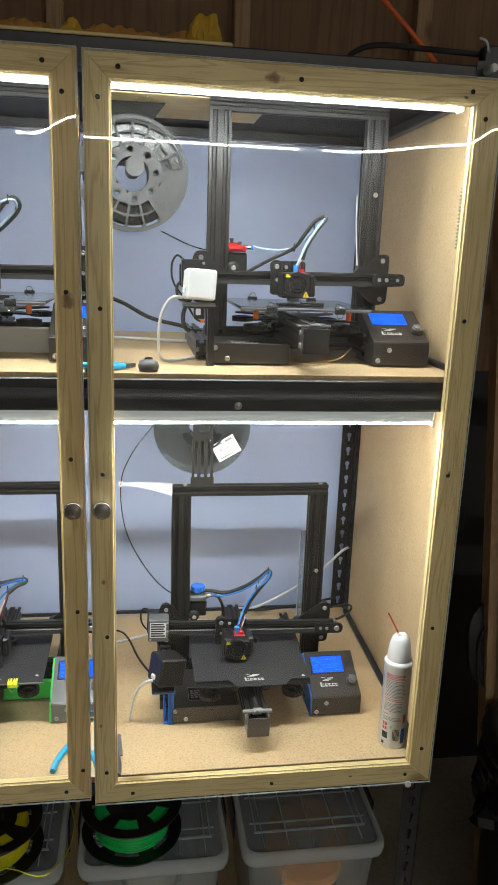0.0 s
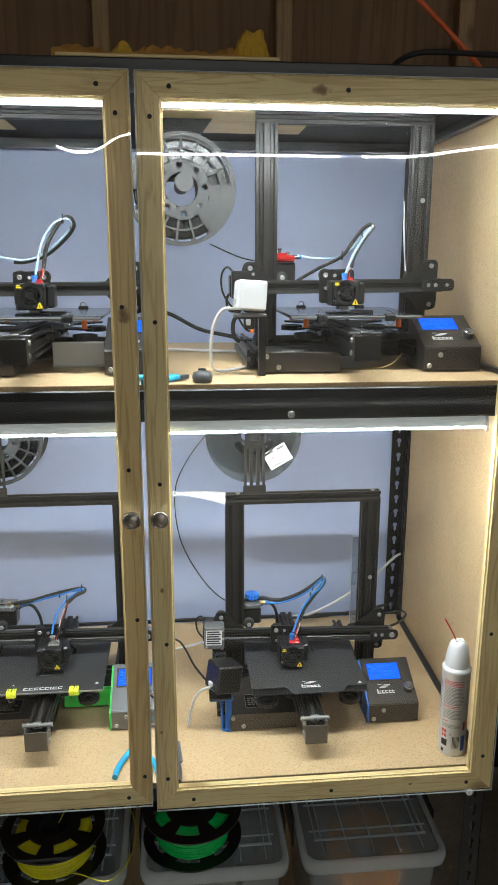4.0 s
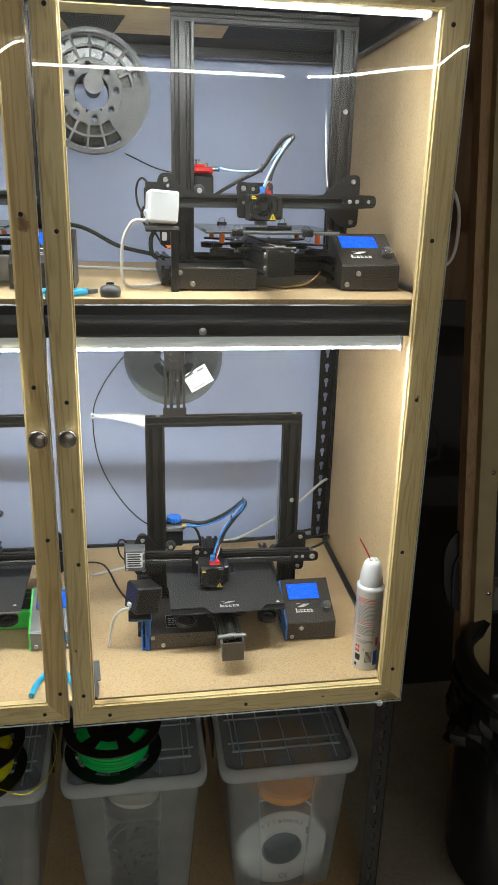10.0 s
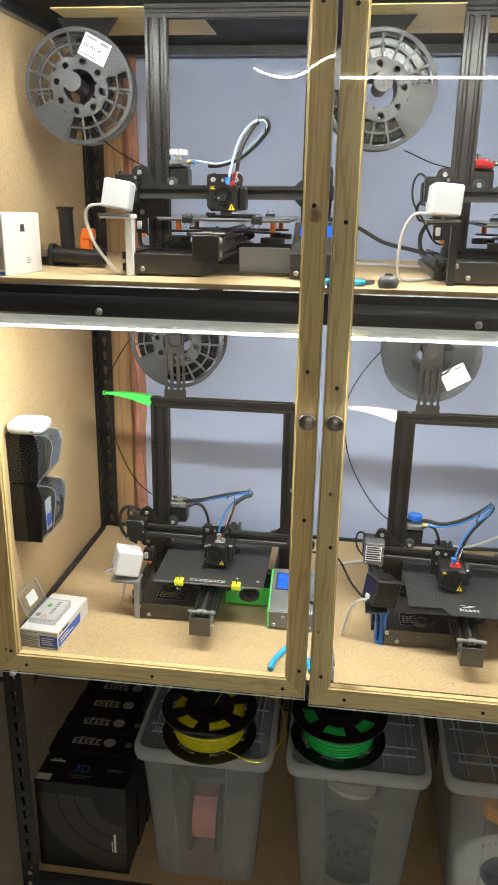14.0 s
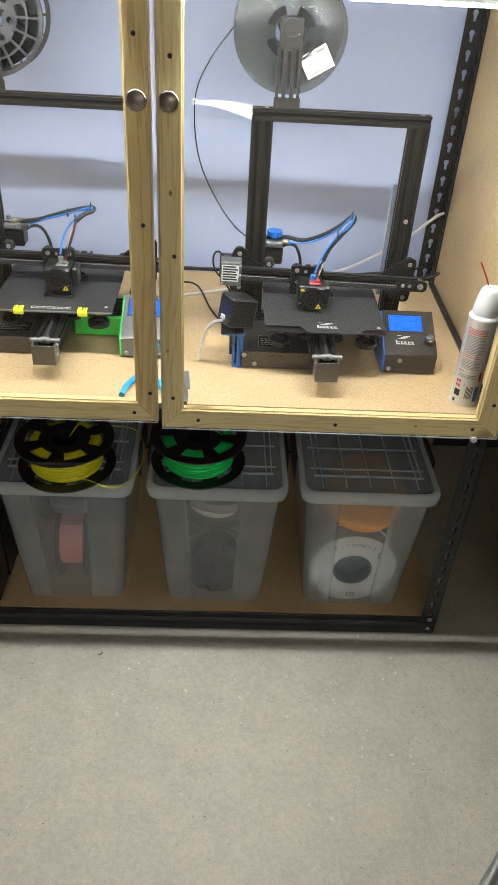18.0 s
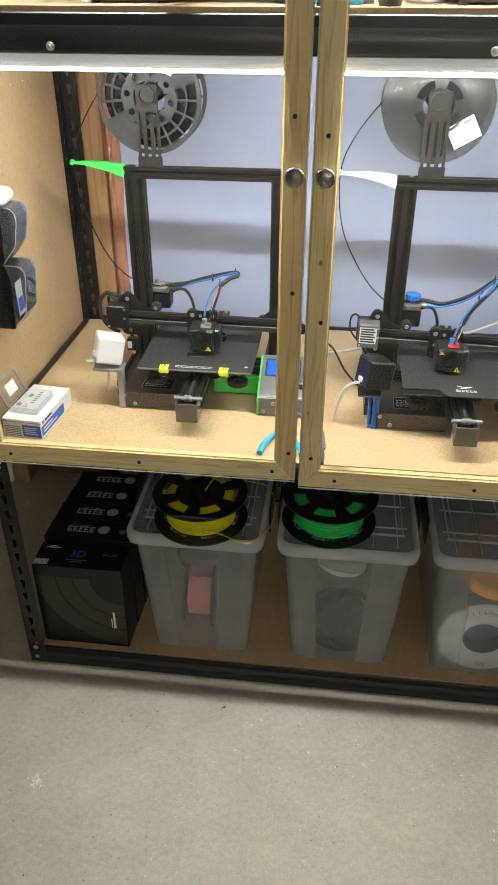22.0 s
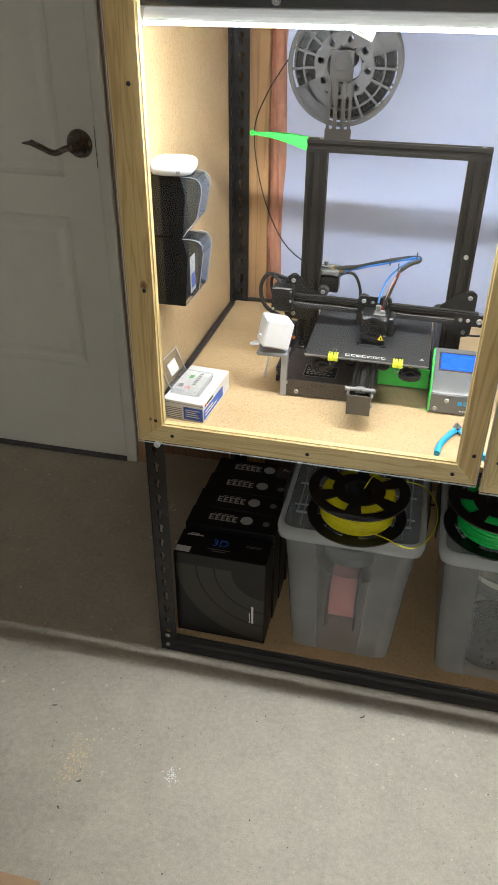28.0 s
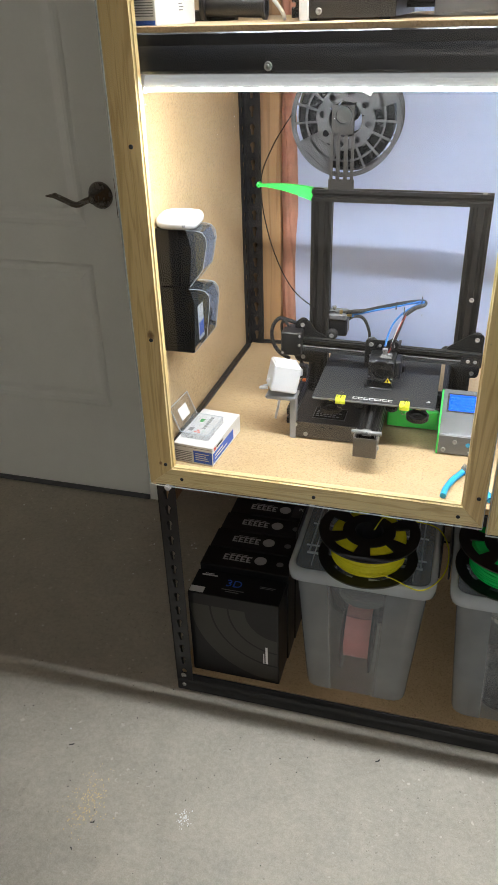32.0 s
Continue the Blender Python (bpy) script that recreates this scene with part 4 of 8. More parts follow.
def printer(cx, y0, z0, gz, bed_y, fx, label, tube_line, sleeve_line, bed="mat", bed_z=0.105, side=None, extruder=M_BLUEP, tube=M_PTFEB, upper=False, cover=False, sag=0.0, knob_r=0.0):
    """A gantry printer. gz: height of the carriage bar; fx: middle of the head; sag: how far the bar droops to its free end, in degrees."""
    p = thing("desktop_printer", pose(cx, y0, z0), label, "3d printer", "desktop printers")
    # base: a shallow steel tray with a lid let into it
    metal = M_CASE if upper else M_CASEL
    H = 0.0385
    s = Shape().box((-0.171, 0.0, 0.003), (-0.032, 0.0016, H), 0.0005).box((-0.171, 0.0016, 0.003), (-0.1694, 0.30, H), 0.0004).box((-0.0336, 0.0016, 0.003), (-0.032, 0.30, H), 0.0004).box((-0.1694, 0.0016, 0.003), (-0.0336, 0.30, H - 0.005))
    cs = part("control_case", s, metal, p, "steel control case with a dark sheen")
    for x, z in ((-0.163, 0.031), (-0.1415, 0.012)):
        part("screw", SCREW, None, cs, at=pose(x, -0.0002, z, 90, 0, 0))
    s = Shape().box((-0.112, -0.0005, 0.0295), (-0.1015, 0.001, 0.0315)).box((-0.094, -0.0005, 0.029), (-0.087, 0.001, 0.0325))
    part("card_slot", s, M_RUBBER, cs)
    s = Shape()
    for k in range(12):
        s.box((-0.088 + k * 0.0024, -0.0004, 0.0085), (-0.0868 + k * 0.0024, 0.001, 0.0095)).box((-0.088 + k * 0.0024, -0.0004, 0.0115), (-0.0868 + k * 0.0024, 0.001, 0.0125))
    part("vent_slots", s, M_RUBBER, cs)
    z = H - 0.0048
    lb = part("rating_label", Shape().box((-0.134, 0.030, z), (-0.068, 0.078, z + 0.0003)), M_DEEPK, cs, "black rating label with white print")
    s = Shape()
    for k, w in enumerate((0.050, 0.042, 0.054, 0.046)):
        for j in range(6):
            s.box((-0.129 + w * j / 6, 0.040 + k * 0.0075, z + 0.0003), (-0.129 + w * (j + 0.72) / 6, 0.0432 + k * 0.0075, z + 0.0006))
    for a in ((-0.134, 0.030, -0.068, 0.0309), (-0.134, 0.0771, -0.068, 0.078), (-0.134, 0.030, -0.1331, 0.078), (-0.0689, 0.030, -0.068, 0.078)):
        s.box((a[0], a[1], z + 0.0003), (a[2], a[3], z + 0.0006))
    part("print_bars", s, M_SILVER, lb)
    for x, y in ((-0.155, 0.02), (-0.05, 0.02), (-0.155, 0.28)):
        part("foot", Shape().cyl((x, y, 0), (x, y, 0.004), 0.008, 14), M_RUBBER, p)
    part("side_bar", slot_bar(0.02, 0.034, 0.05, 0.36, "y", 1, 1), M_ANOD, p, at=pose(-0.1825, 0, 0.0205))
    part("cross_bar", slot_bar(0.02, 0.04, -0.165, 0.165, "x", 1, 2), M_ANOD, p, at=pose(0, 0.16, 0.032))
    part("foot", Shape().cyl((0.15, 0.16, 0), (0.15, 0.16, 0.013), 0.009, 14), M_RUBBER, p)
    part("side_bar", slot_bar(0.02, 0.04, 0.05, 0.36, "y", 1, 2), M_ANOD, p, at=pose(0.125, 0, 0.034))
    bx = -0.010
    part("bed_rail", slot_bar(0.04, 0.04, -0.075, 0.37, "y", 2, 2), M_ANOD, p, at=pose(bx, 0, 0.056))
    s = Shape().box((bx - 0.0215, -0.104, 0.036), (bx + 0.0215, -0.102, 0.0765), 0.0006).box((bx - 0.0215, -0.102, 0.036), (bx - 0.0195, -0.066, 0.0765), 0.0005).box((bx + 0.0195, -0.102, 0.036), (bx + 0.0215, -0.066, 0.0765), 0.0005).box((bx - 0.0195, -0.102, 0.036), (bx + 0.0195, -0.066, 0.038))
    bl = part("belt_tensioner", s, M_CASE if upper else M_RAILEND, p, "folded metal bracket at the rail end")
    part("roller", Shape().cyl((bx - 0.028, -0.080, 0.0765), (bx + 0.028, -0.080, 0.0765), 0.0042, 12).cyl((bx - 0.008, -0.080, 0.0765), (bx + 0.008, -0.080, 0.0765), 0.0065, 14), M_CASE if upper else M_DULL, bl)
    for x, dd in ((bx - 0.0215, -1), (bx + 0.0215, 1)):
        for zz in (0.047, 0.068):
            part("screw", SCREW, None, bl, at=pose(x, -0.082, zz, 0, 90 * dd, 0))
    part("drive_belt", Shape().box((bx - 0.003, -0.09, 0.0785), (bx + 0.003, 0.36, 0.0798)), M_RUBBER, p)
    # bed
    bc = -0.010 if not upper else -0.002
    cz = bed_z - 0.024
    part("bed_carriage", Shape().prism(round_outline([(bc - 0.05, bed_y + 0.05), (bc + 0.05, bed_y + 0.05), (bc + 0.1, bed_y + 0.025), (bc + 0.1, bed_y + 0.04), (bc + 0.05, bed_y + 0.09), (bc + 0.05, bed_y + 0.15), (bc + 0.1, bed_y + 0.195), (bc + 0.1, bed_y + 0.21), (bc - 0.1, bed_y + 0.21), (bc - 0.1, bed_y + 0.195), (bc - 0.05, bed_y + 0.15), (bc - 0.05, bed_y + 0.09), (bc - 0.1, bed_y + 0.04), (bc - 0.1, bed_y + 0.025)], 0.004, 2), cz - 0.003, cz, "z"), M_PLATE, p)
    for x in (-0.032, 0.032):
        for y in (0.062, 0.178):
            part("carriage_wheel", WHEEL, None, p, at=pose(bx + x, bed_y + y, 0.064))
            part("carriage_bolt", Shape().cyl((bx + x, bed_y + y, 0.055), (bx + x, bed_y + y, cz + 0.004), 0.0025, 8), M_STEEL, p)
    part("bed_plate", Shape().box((bc - 0.1155, bed_y + 0.002, bed_z - 0.0068), (bc + 0.1155, bed_y + 0.233, bed_z - 0.0042), 0.0006), M_PLATE if bed == "mat" else M_DULL, p, "thin heated plate under the build surface")
    if bed == "mat":
        o = [(bc - 0.117, bed_y + 0.018), (bc - 0.048, bed_y + 0.018), (bc - 0.036, bed_y - 0.006), (bc + 0.064, bed_y - 0.006), (bc + 0.076, bed_y + 0.014), (bc + 0.117, bed_y + 0.014), (bc + 0.117, bed_y + 0.235), (bc - 0.117, bed_y + 0.235)]
        mt = part("print_mat", Shape().prism(round_outline(o, 0.005, 4), bed_z - 0.0018, bed_z, "z"), M_BED, p, "matt black build mat")
        mark(mt, pose(bc + 0.002, bed_y + 0.020, bed_z + 0.0001), 1.2)
    else:
        mt = part("glass_plate", Shape().box((bc - 0.1175, bed_y, bed_z - 0.0036), (bc + 0.1175, bed_y + 0.235, bed_z), 0.0006), M_GLASSB if bed == "glass" else M_BED, p, "dark coated glass build plate")
        part("plate_edge", Shape().box((bc - 0.1168, bed_y - 0.0003, bed_z - 0.0034), (bc + 0.1168, bed_y + 0.0006, bed_z - 0.0008)), M_PALEG, mt, "pale ground edge of the glass")
        if bed == "plate":
            s, x = Shape(), bc - 0.040
            for w in (0.009, 0.009, 0.0085, 0.009, 0.009, 0.003, 0.009, 0.0085):
                y = bed_y + 0.0075
                s.box((x, y, bed_z), (x + w, y + 0.0016, bed_z + 0.0003)).box((x, y + 0.0068, bed_z), (x + w, y + 0.0084, bed_z + 0.0003)).box((x, y + 0.0016, bed_z), (x + 0.002, y + 0.0068, bed_z + 0.0003))
                x += w + 0.0016
            part("maker_mark", s, M_LOGO, mt, "pale printed lettering shapes")
        for x in (-0.062, 0.060):
            s = Shape().box((bc + x - 0.0095, bed_y - 0.003, bed_z - 0.010), (bc + x + 0.0095, bed_y + 0.003, bed_z + 0.0016), 0.001)
            for q in (-0.0052, 0.0052):
                s.box((bc + x + q - 0.0038, bed_y - 0.0045, bed_z - 0.008), (bc + x + q + 0.0038, bed_y - 0.002, bed_z - 0.0005), 0.0008).box((bc + x + q - 0.0042, bed_y - 0.002, bed_z + 0.0004), (bc + x + q + 0.0042, bed_y + 0.013, bed_z + 0.0028), 0.0008)
            cl = part("binder_clip", s, M_YELP if bed == "plate" else M_PLAST, p, "neon yellow binder clip" if bed == "plate" else "")
            part("clip_wire", Shape().tube([(bc + x - 0.006, bed_y, bed_z - 0.01), (bc + x - 0.0035, bed_y - 0.004, bed_z - 0.016), (bc + x + 0.0035, bed_y - 0.004, bed_z - 0.016), (bc + x + 0.006, bed_y, bed_z - 0.01)], 0.0006, 5).tube([(bc + x - 0.006, bed_y + 0.003, bed_z + 0.003), (bc + x - 0.0035, bed_y + 0.017, bed_z + 0.006), (bc + x + 0.0035, bed_y + 0.017, bed_z + 0.006), (bc + x + 0.006, bed_y + 0.003, bed_z + 0.003)], 0.0006, 5), M_STEEL, cl)
        if upper:
            for x in (-0.062, 0.060):
                s = Shape().box((bc + x - 0.0095, bed_y + 0.228, bed_z - 0.011), (bc + x + 0.0095, bed_y + 0.238, bed_z + 0.004), 0.001)
                cl = part("binder_clip", s, M_PLAST, p)
                part("clip_wire", Shape().tube([(bc + x - 0.006, bed_y + 0.236, bed_z + 0.004), (bc + x - 0.0035, bed_y + 0.226, bed_z + 0.011), (bc + x + 0.0035, bed_y + 0.226, bed_z + 0.011), (bc + x + 0.006, bed_y + 0.236, bed_z + 0.004)], 0.0006, 5), M_STEEL, cl)
    s = Shape().add([(bc + 0.099, bed_y + 0.020, bed_z + 0.0004), (bc + 0.108, bed_y + 0.020, bed_z + 0.0004), (bc + 0.1035, bed_y + 0.028, bed_z + 0.0004)], [(0, 1, 2)])
    part("heat_mark", s, M_LOGO, mt)
    for x in (-0.085, 0.085):
        for y in (0.032, 0.203):
            part("levelling_wheel", WHEELNUT, None, p, at=pose(bc + x, bed_y + y, cz - 0.014))
            if upper:
                part("spacer", Shape().cyl((bc + x, bed_y + y, cz), (bc + x, bed_y + y, bed_z - 0.007), 0.0048, 14), M_ORANGEP, p, "orange silicone spacer")
            else:
                part("spring", SPRING, None, p, at=pose(bc + x, bed_y + y, bed_z - 0.012))
    # gantry frame
    for x in (-0.147, 0.146):
        part("upright", slot_bar(0.04, 0.02, 0.030, 0.437, "z", 2, 1), M_ANOD, p, at=pose(x, 0.16, 0))
    tb = part("top_bar", slot_bar(0.02, 0.022, -0.167, 0.166, "x", 1, 1), M_ANOD, p, at=pose(0, 0.16, 0.448))
    for x in (-0.140, 0.150):
        part("screw", SCREW, None, tb, at=pose(x, 0.0, 0.0105))
    part("lead_screw", Shape().cyl((-0.147, 0.178, 0.06), (-0.147, 0.178, 0.40), 0.004, 10), M_STEEL, p)
    part("z_motor", Shape().box((-0.166, 0.172, 0.012), (-0.128, 0.214, 0.05), 0.003), M_PLAST, p)
    part("screw", SCREW, None, p, at=pose(0.150, 0.1498, 0.262 if not upper else 0.305, 90, 0, 0))
    es = part("end_switch", Shape().box((-0.190, 0.140, 0.066), (-0.170, 0.158, 0.094), 0.0015), M_PLAST, p)
    part("switch_plug", Shape().box((-0.187, 0.1352, 0.074), (-0.178, 0.1405, 0.089), 0.001), M_WHITEP, es)
    part("switch_lamp", Shape().box((-0.178, 0.137, 0.060), (-0.171, 0.143, 0.066), 0.001), M_ORANGEP, es, "small orange plug")
    # carriage: everything that rides on the bar droops with it
    fixed = set(p.children)
    part("carriage_bar", slot_bar(0.02, 0.02, -0.176, 0.190, "x", 1, 1), M_ANOD, p, at=pose(0, 0.125, gz))
    part("carriage_belt", Shape().box((-0.175, 0.1215, gz + 0.0105), (0.185, 0.1275, gz + 0.0118)).box((-0.175, 0.1130, gz - 0.0128), (0.185, 0.1146, gz - 0.0068)), M_RUBBER, p)
    lp = part("gantry_plate", plate(round_outline([(-0.192, gz - 0.049), (-0.140, gz - 0.049), (-0.128, gz - 0.014), (-0.128, gz + 0.014), (-0.150, gz + 0.020), (-0.166, gz + 0.046), (-0.190, gz + 0.046), (-0.200, gz + 0.012), (-0.200, gz - 0.02)], 0.010), 0.137, 0.140), M_PLATE, p)
    for x, z in ((-0.179, gz + 0.034), (-0.118, gz + 0.016), (-0.176, gz - 0.037)):
        part("wheel", WHEEL, None, lp, at=pose(x, 0.146, z, 90, 0, 0))
        part("screw", SCREW, None, lp, at=pose(x, 0.136, z, 90, 0, 0))
    part("axis_motor", Shape().box((-0.218, 0.128, gz - 0.020), (-0.178, 0.168, gz + 0.022), 0.003), M_PLAST, p)
    cv = part("motor_cover", Shape().box((-0.216, 0.098, gz - 0.020), (-0.174, 0.130, gz + 0.030), 0.002), M_GREYP if cover else M_PLATE, p, "plain cover over the motor")
    if cover:
        st = part("sticker", Shape().box((-0.2135, 0.0972, gz - 0.010), (-0.1795, 0.0978, gz + 0.024)), M_LOGO, cv, "white square sticker with dark print")
        s = Shape()
        for k in range(6):
            s.box((-0.2112, 0.0969, gz - 0.0075 + k * 0.0053), (-0.182 - 0.003 * (k % 2), 0.0972, gz - 0.0042 + k * 0.0053))
        part("print_bars", s, M_RUBBER, st)
    for x, z in ((-0.177, gz + 0.024), (-0.177, gz + 0.004), (-0.212, gz - 0.015)):
        part("screw", SCREW, None, cv, at=pose(x, 0.0978, z, 90, 0, 0) @ Matrix.Scale(0.6, 4))
    rp = part("gantry_plate", plate(round_outline([(0.112, gz + 0.012), (0.112, gz - 0.012), (0.150, gz - 0.047), (0.181, gz - 0.047), (0.183, gz - 0.012), (0.183, gz + 0.013), (0.183, gz + 0.047), (0.160, gz + 0.047)], 0.010), 0.137, 0.140), M_PLATE, p)
    for x, z in ((0.170, gz + 0.035), (0.114, gz), (0.168, gz - 0.037)):
        part("wheel", WHEEL, None, rp, at=pose(x, 0.146, z, 90, 0, 0))
        part("screw", SCREW, None, rp, at=pose(x, 0.136, z, 90, 0, 0))
    rt = part("belt_end", plate(round_outline([(0.144, gz - 0.0115), (0.207, gz - 0.0115), (0.207, gz + 0.0115), (0.144, gz + 0.0115)], 0.010), 0.109, 0.113), M_PLATE, p)
    part("belt_pulley", Shape().cyl((0.194, 0.113, gz), (0.194, 0.137, gz), 0.008, 16), M_STEEL, rt)
    for x, k in ((0.157, 0.8), (0.171, 0.8), (0.193, 1.3 if not upper else 0.7)):
        part("screw", SCREW, None, rt, at=pose(x, 0.109, gz, 90, 0, 0) @ Matrix.Scale(k, 4))
    # head
    hp = part("head_plate", plate(round_outline([(fx - 0.039, gz - 0.030), (fx + 0.026, gz - 0.030), (fx + 0.026, gz + 0.031), (fx - 0.039, gz + 0.031)], 0.007), 0.100, 0.103), M_PLATE, p)
    for x, z in ((-0.0275, 0.021), (0.015, 0.021), (-0.006, -0.021)):
        part("wheel", WHEEL, None, hp, at=pose(fx + x, 0.1085, gz + z, 90, 0, 0))
        part("screw", SCREW, None, hp, at=pose(fx + x, 0.0998, gz + z, 90, 0, 0))
    for x, z in ((-0.010, 0.020), (-0.0265, -0.003)):
        part("screw", SCREW, None, hp, at=pose(fx + x, 0.0998, gz + z, 90, 0, 0) @ Matrix.Scale(0.7, 4))
    fz = gz - 0.009
    s = Shape().box((fx - 0.025, 0.048, fz - 0.024), (fx + 0.024, 0.099, fz + 0.020), 0.0016)
    s.ring((fx, 0.0400, fz), (fx, 0.0482, fz), 0.0225, 0.0182, 32)
    for dx, dz in ((-1, 1), (1, 1), (-1, -1), (1, -1)):
        s.box((fx + dx * 0.0135, 0.0402, fz + dz * 0.0125), (fx + dx * 0.0238, 0.0482, fz + dz * 0.0195), 0.001)
    sh = part("head_shroud", s, M_PLAST, p, "black fan shroud over the hot end")
    part("fan_well", Shape().cyl((fx, 0.0474, fz), (fx, 0.0479, fz), 0.0182, 28), M_DEEPK, sh)
    part("fan_guard", FANGRILL, None, sh, at=pose(fx, 0.0435, fz, 90, 0, 0) @ Matrix.Scale(1.06, 4))
    part("fan_blades", FANBLADE, None, sh, at=pose(fx, 0.0452, fz, 90, 0, 0) @ Matrix.Scale(1.12, 4))
    s = Shape().prism([(fx + 0.0095, fz - 0.0215), (fx + 0.0215, fz - 0.0215), (fx + 0.0155, fz - 0.0108)], 0.0390, 0.0396, "y")
    part("warning_sticker", s, M_WARN, sh, "yellow warning triangle")
    part("bolt_sign", Shape().box((fx + 0.0148, 0.0386, fz - 0.0200), (fx + 0.0162, 0.0390, fz - 0.0145)), M_RUBBER, sh)
    if bed != "plate":
        part("small_mark", Shape().box((fx - 0.0225, 0.0396, fz + 0.0130), (fx - 0.0135, 0.0402, fz + 0.0150)).box((fx - 0.0215, 0.0396, fz + 0.0160), (fx - 0.0155, 0.0402, fz + 0.0178)), M_WARN, sh)
    part("side_blower", Shape().box((fx + 0.0242, 0.058, fz - 0.022), (fx + 0.037, 0.098, fz + 0.017), 0.003).cyl((fx + 0.0372, 0.078, fz - 0.002), (fx + 0.0378, 0.078, fz - 0.002), 0.014, 20), M_PLAST, sh)
    part("heater_block", Shape().box((fx - 0.009, 0.066, fz - 0.031), (fx + 0.010, 0.088, fz - 0.0245), 0.001), M_DULL, sh)
    part("nozzle", Shape().cyl((fx, 0.076, fz - 0.031), (fx, 0.076, fz - 0.036), 0.0035, 12, 0.0008), M_BRASS, sh)
    part("tube_fitting", Shape().cyl((fx + 0.003, 0.076, fz + 0.0205), (fx + 0.003, 0.076, fz + 0.030), 0.0045, 12).cyl((fx + 0.003, 0.076, fz + 0.029), (fx + 0.003, 0.076, fz + 0.0335), 0.0055, 12), M_BOLT if bed == "plate" else M_PTFEB, sh)
    part("heat_sink_top", Shape().box((fx - 0.004, 0.060, fz + 0.020), (fx + 0.018, 0.080, fz + 0.0218), 0.0006).box((fx + 0.008, 0.066, fz + 0.0218), (fx + 0.016, 0.074, fz + 0.027), 0.0006), M_DULL if bed == "plate" else M_REDP, sh, "metal heat sink top")
    # extruder
    ez = gz + 0.054
    part("extruder_motor", Shape().box((-0.128, 0.156, ez - 0.046), (-0.090, 0.192, ez - 0.010), 0.003), M_PLAST, p)
    ex = part("extruder_block", Shape().box((-0.128, 0.152, ez - 0.0095), (-0.092, 0.192, ez + 0.003), 0.002).box((-0.124, 0.147, ez - 0.005), (-0.100, 0.153, ez + 0.003), 0.001), extruder if extruder is M_REDP else M_GREYM, p)
    if knob_r:
        s = Shape().cyl((-0.110, 0.168, ez + 0.003), (-0.110, 0.168, ez + 0.014), 0.0045, 10, 0.008)
        n = 12
        for k in range(n):
            a = 2 * math.pi * k / n
            s.cyl((-0.110 + knob_r * math.cos(a), 0.168 + knob_r * math.sin(a), ez + 0.012), (-0.110 + knob_r * math.cos(a), 0.168 + knob_r * math.sin(a), ez + 0.0215), 0.0032, 8)
        s.cyl((-0.110, 0.168, ez + 0.0125), (-0.110, 0.168, ez + 0.021), knob_r + 0.0005, 24)
        part("extruder_knob", s, extruder, ex, "ribbed plastic thumb wheel")
    else:
        part("tension_screw", Shape().cyl((-0.119, 0.165, ez + 0.003), (-0.119, 0.165, ez + 0.013), 0.0032, 10).cyl((-0.119, 0.165, ez + 0.013), (-0.119, 0.165, ez + 0.016), 0.0045, 10), M_STEEL, ex)
        part("lever_arm", Shape().box((-0.128, 0.158, ez + 0.003), (-0.106, 0.172, ez + 0.008), 0.0012), extruder if extruder is M_REDP else M_DULL, ex)
        part("spring", Shape().cyl((-0.104, 0.160, ez + 0.003), (-0.104, 0.160, ez + 0.010), 0.0035, 10), M_BRASS if extruder is not M_REDP else M_STEEL, ex)
    part("tube_fitting", Shape().cyl((-0.092, 0.165, ez), (-0.082, 0.165, ez), 0.0045, 10), M_BRASS if extruder is not M_REDP else M_STEEL, ex)
    part("tube_collar", Shape().cyl((-0.082, 0.165, ez), (-0.078, 0.165, ez), 0.0048, 10), M_PTFEB, ex, "small blue collar")
    for ob in [c for c in p.children if c not in fixed]:
        ob.matrix_basis = pose(0, 0, gz, 0, sag, 0) @ pose(0, 0, -gz) @ ob.matrix_basis
    # tube and sleeve from the extruder to the head
    part("feed_tube", Shape().tube([(-0.079, 0.165, ez + 0.0015), *tube_line], 0.0022 if upper else 0.0020, 8), tube, p, "glossy filament tube")
    part("cable_sleeve", Shape().tube(sleeve_line, 0.0034 if upper else 0.0042, 8), M_BRAID, p, "black braided cable sleeve")
    rnd = random.Random(int(cx * 1000) + 7)
    end = Vector(sleeve_line[-1])
    for k, mm in enumerate((M_RUBBER, M_REDW, M_RUBBER, M_REDW, M_LOGO, M_REDW) + (M_RUBBER, M_BRAID, M_RUBBER, M_REDW, M_RUBBER) * (bed == "plate")):
        q = [Vector((rnd.uniform(-1, 1), rnd.uniform(-1, 1), 0.3 * rnd.uniform(-1, 1))) * (0.0016 + 0.0022 * j) for j in range(3)]
        line = [end, end.lerp(Vector((fx + 0.010, 0.086, fz + 0.030)), 0.5), Vector((fx + 0.011, 0.088, fz + 0.021))]
        part("wire", Shape().tube([b + d for b, d in zip(line, q)], 0.0011, 5), mm, p)
    n = len(tube_line)
    for u in (tube_line[n // 4], tube_line[n // 2 - 1], tube_line[2 * n // 3]):
        part("cable_tie", Shape().ring((u[0] - 0.001, u[1] + 0.003, u[2] - 0.001), (u[0] + 0.001, u[1] + 0.003, u[2] - 0.001), 0.0066, 0.0055, 12).box((u[0] - 0.001, u[1] + 0.002, u[2] + 0.004), (u[0] + 0.001, u[1] + 0.004, u[2] + 0.009)), M_PLAST, p)
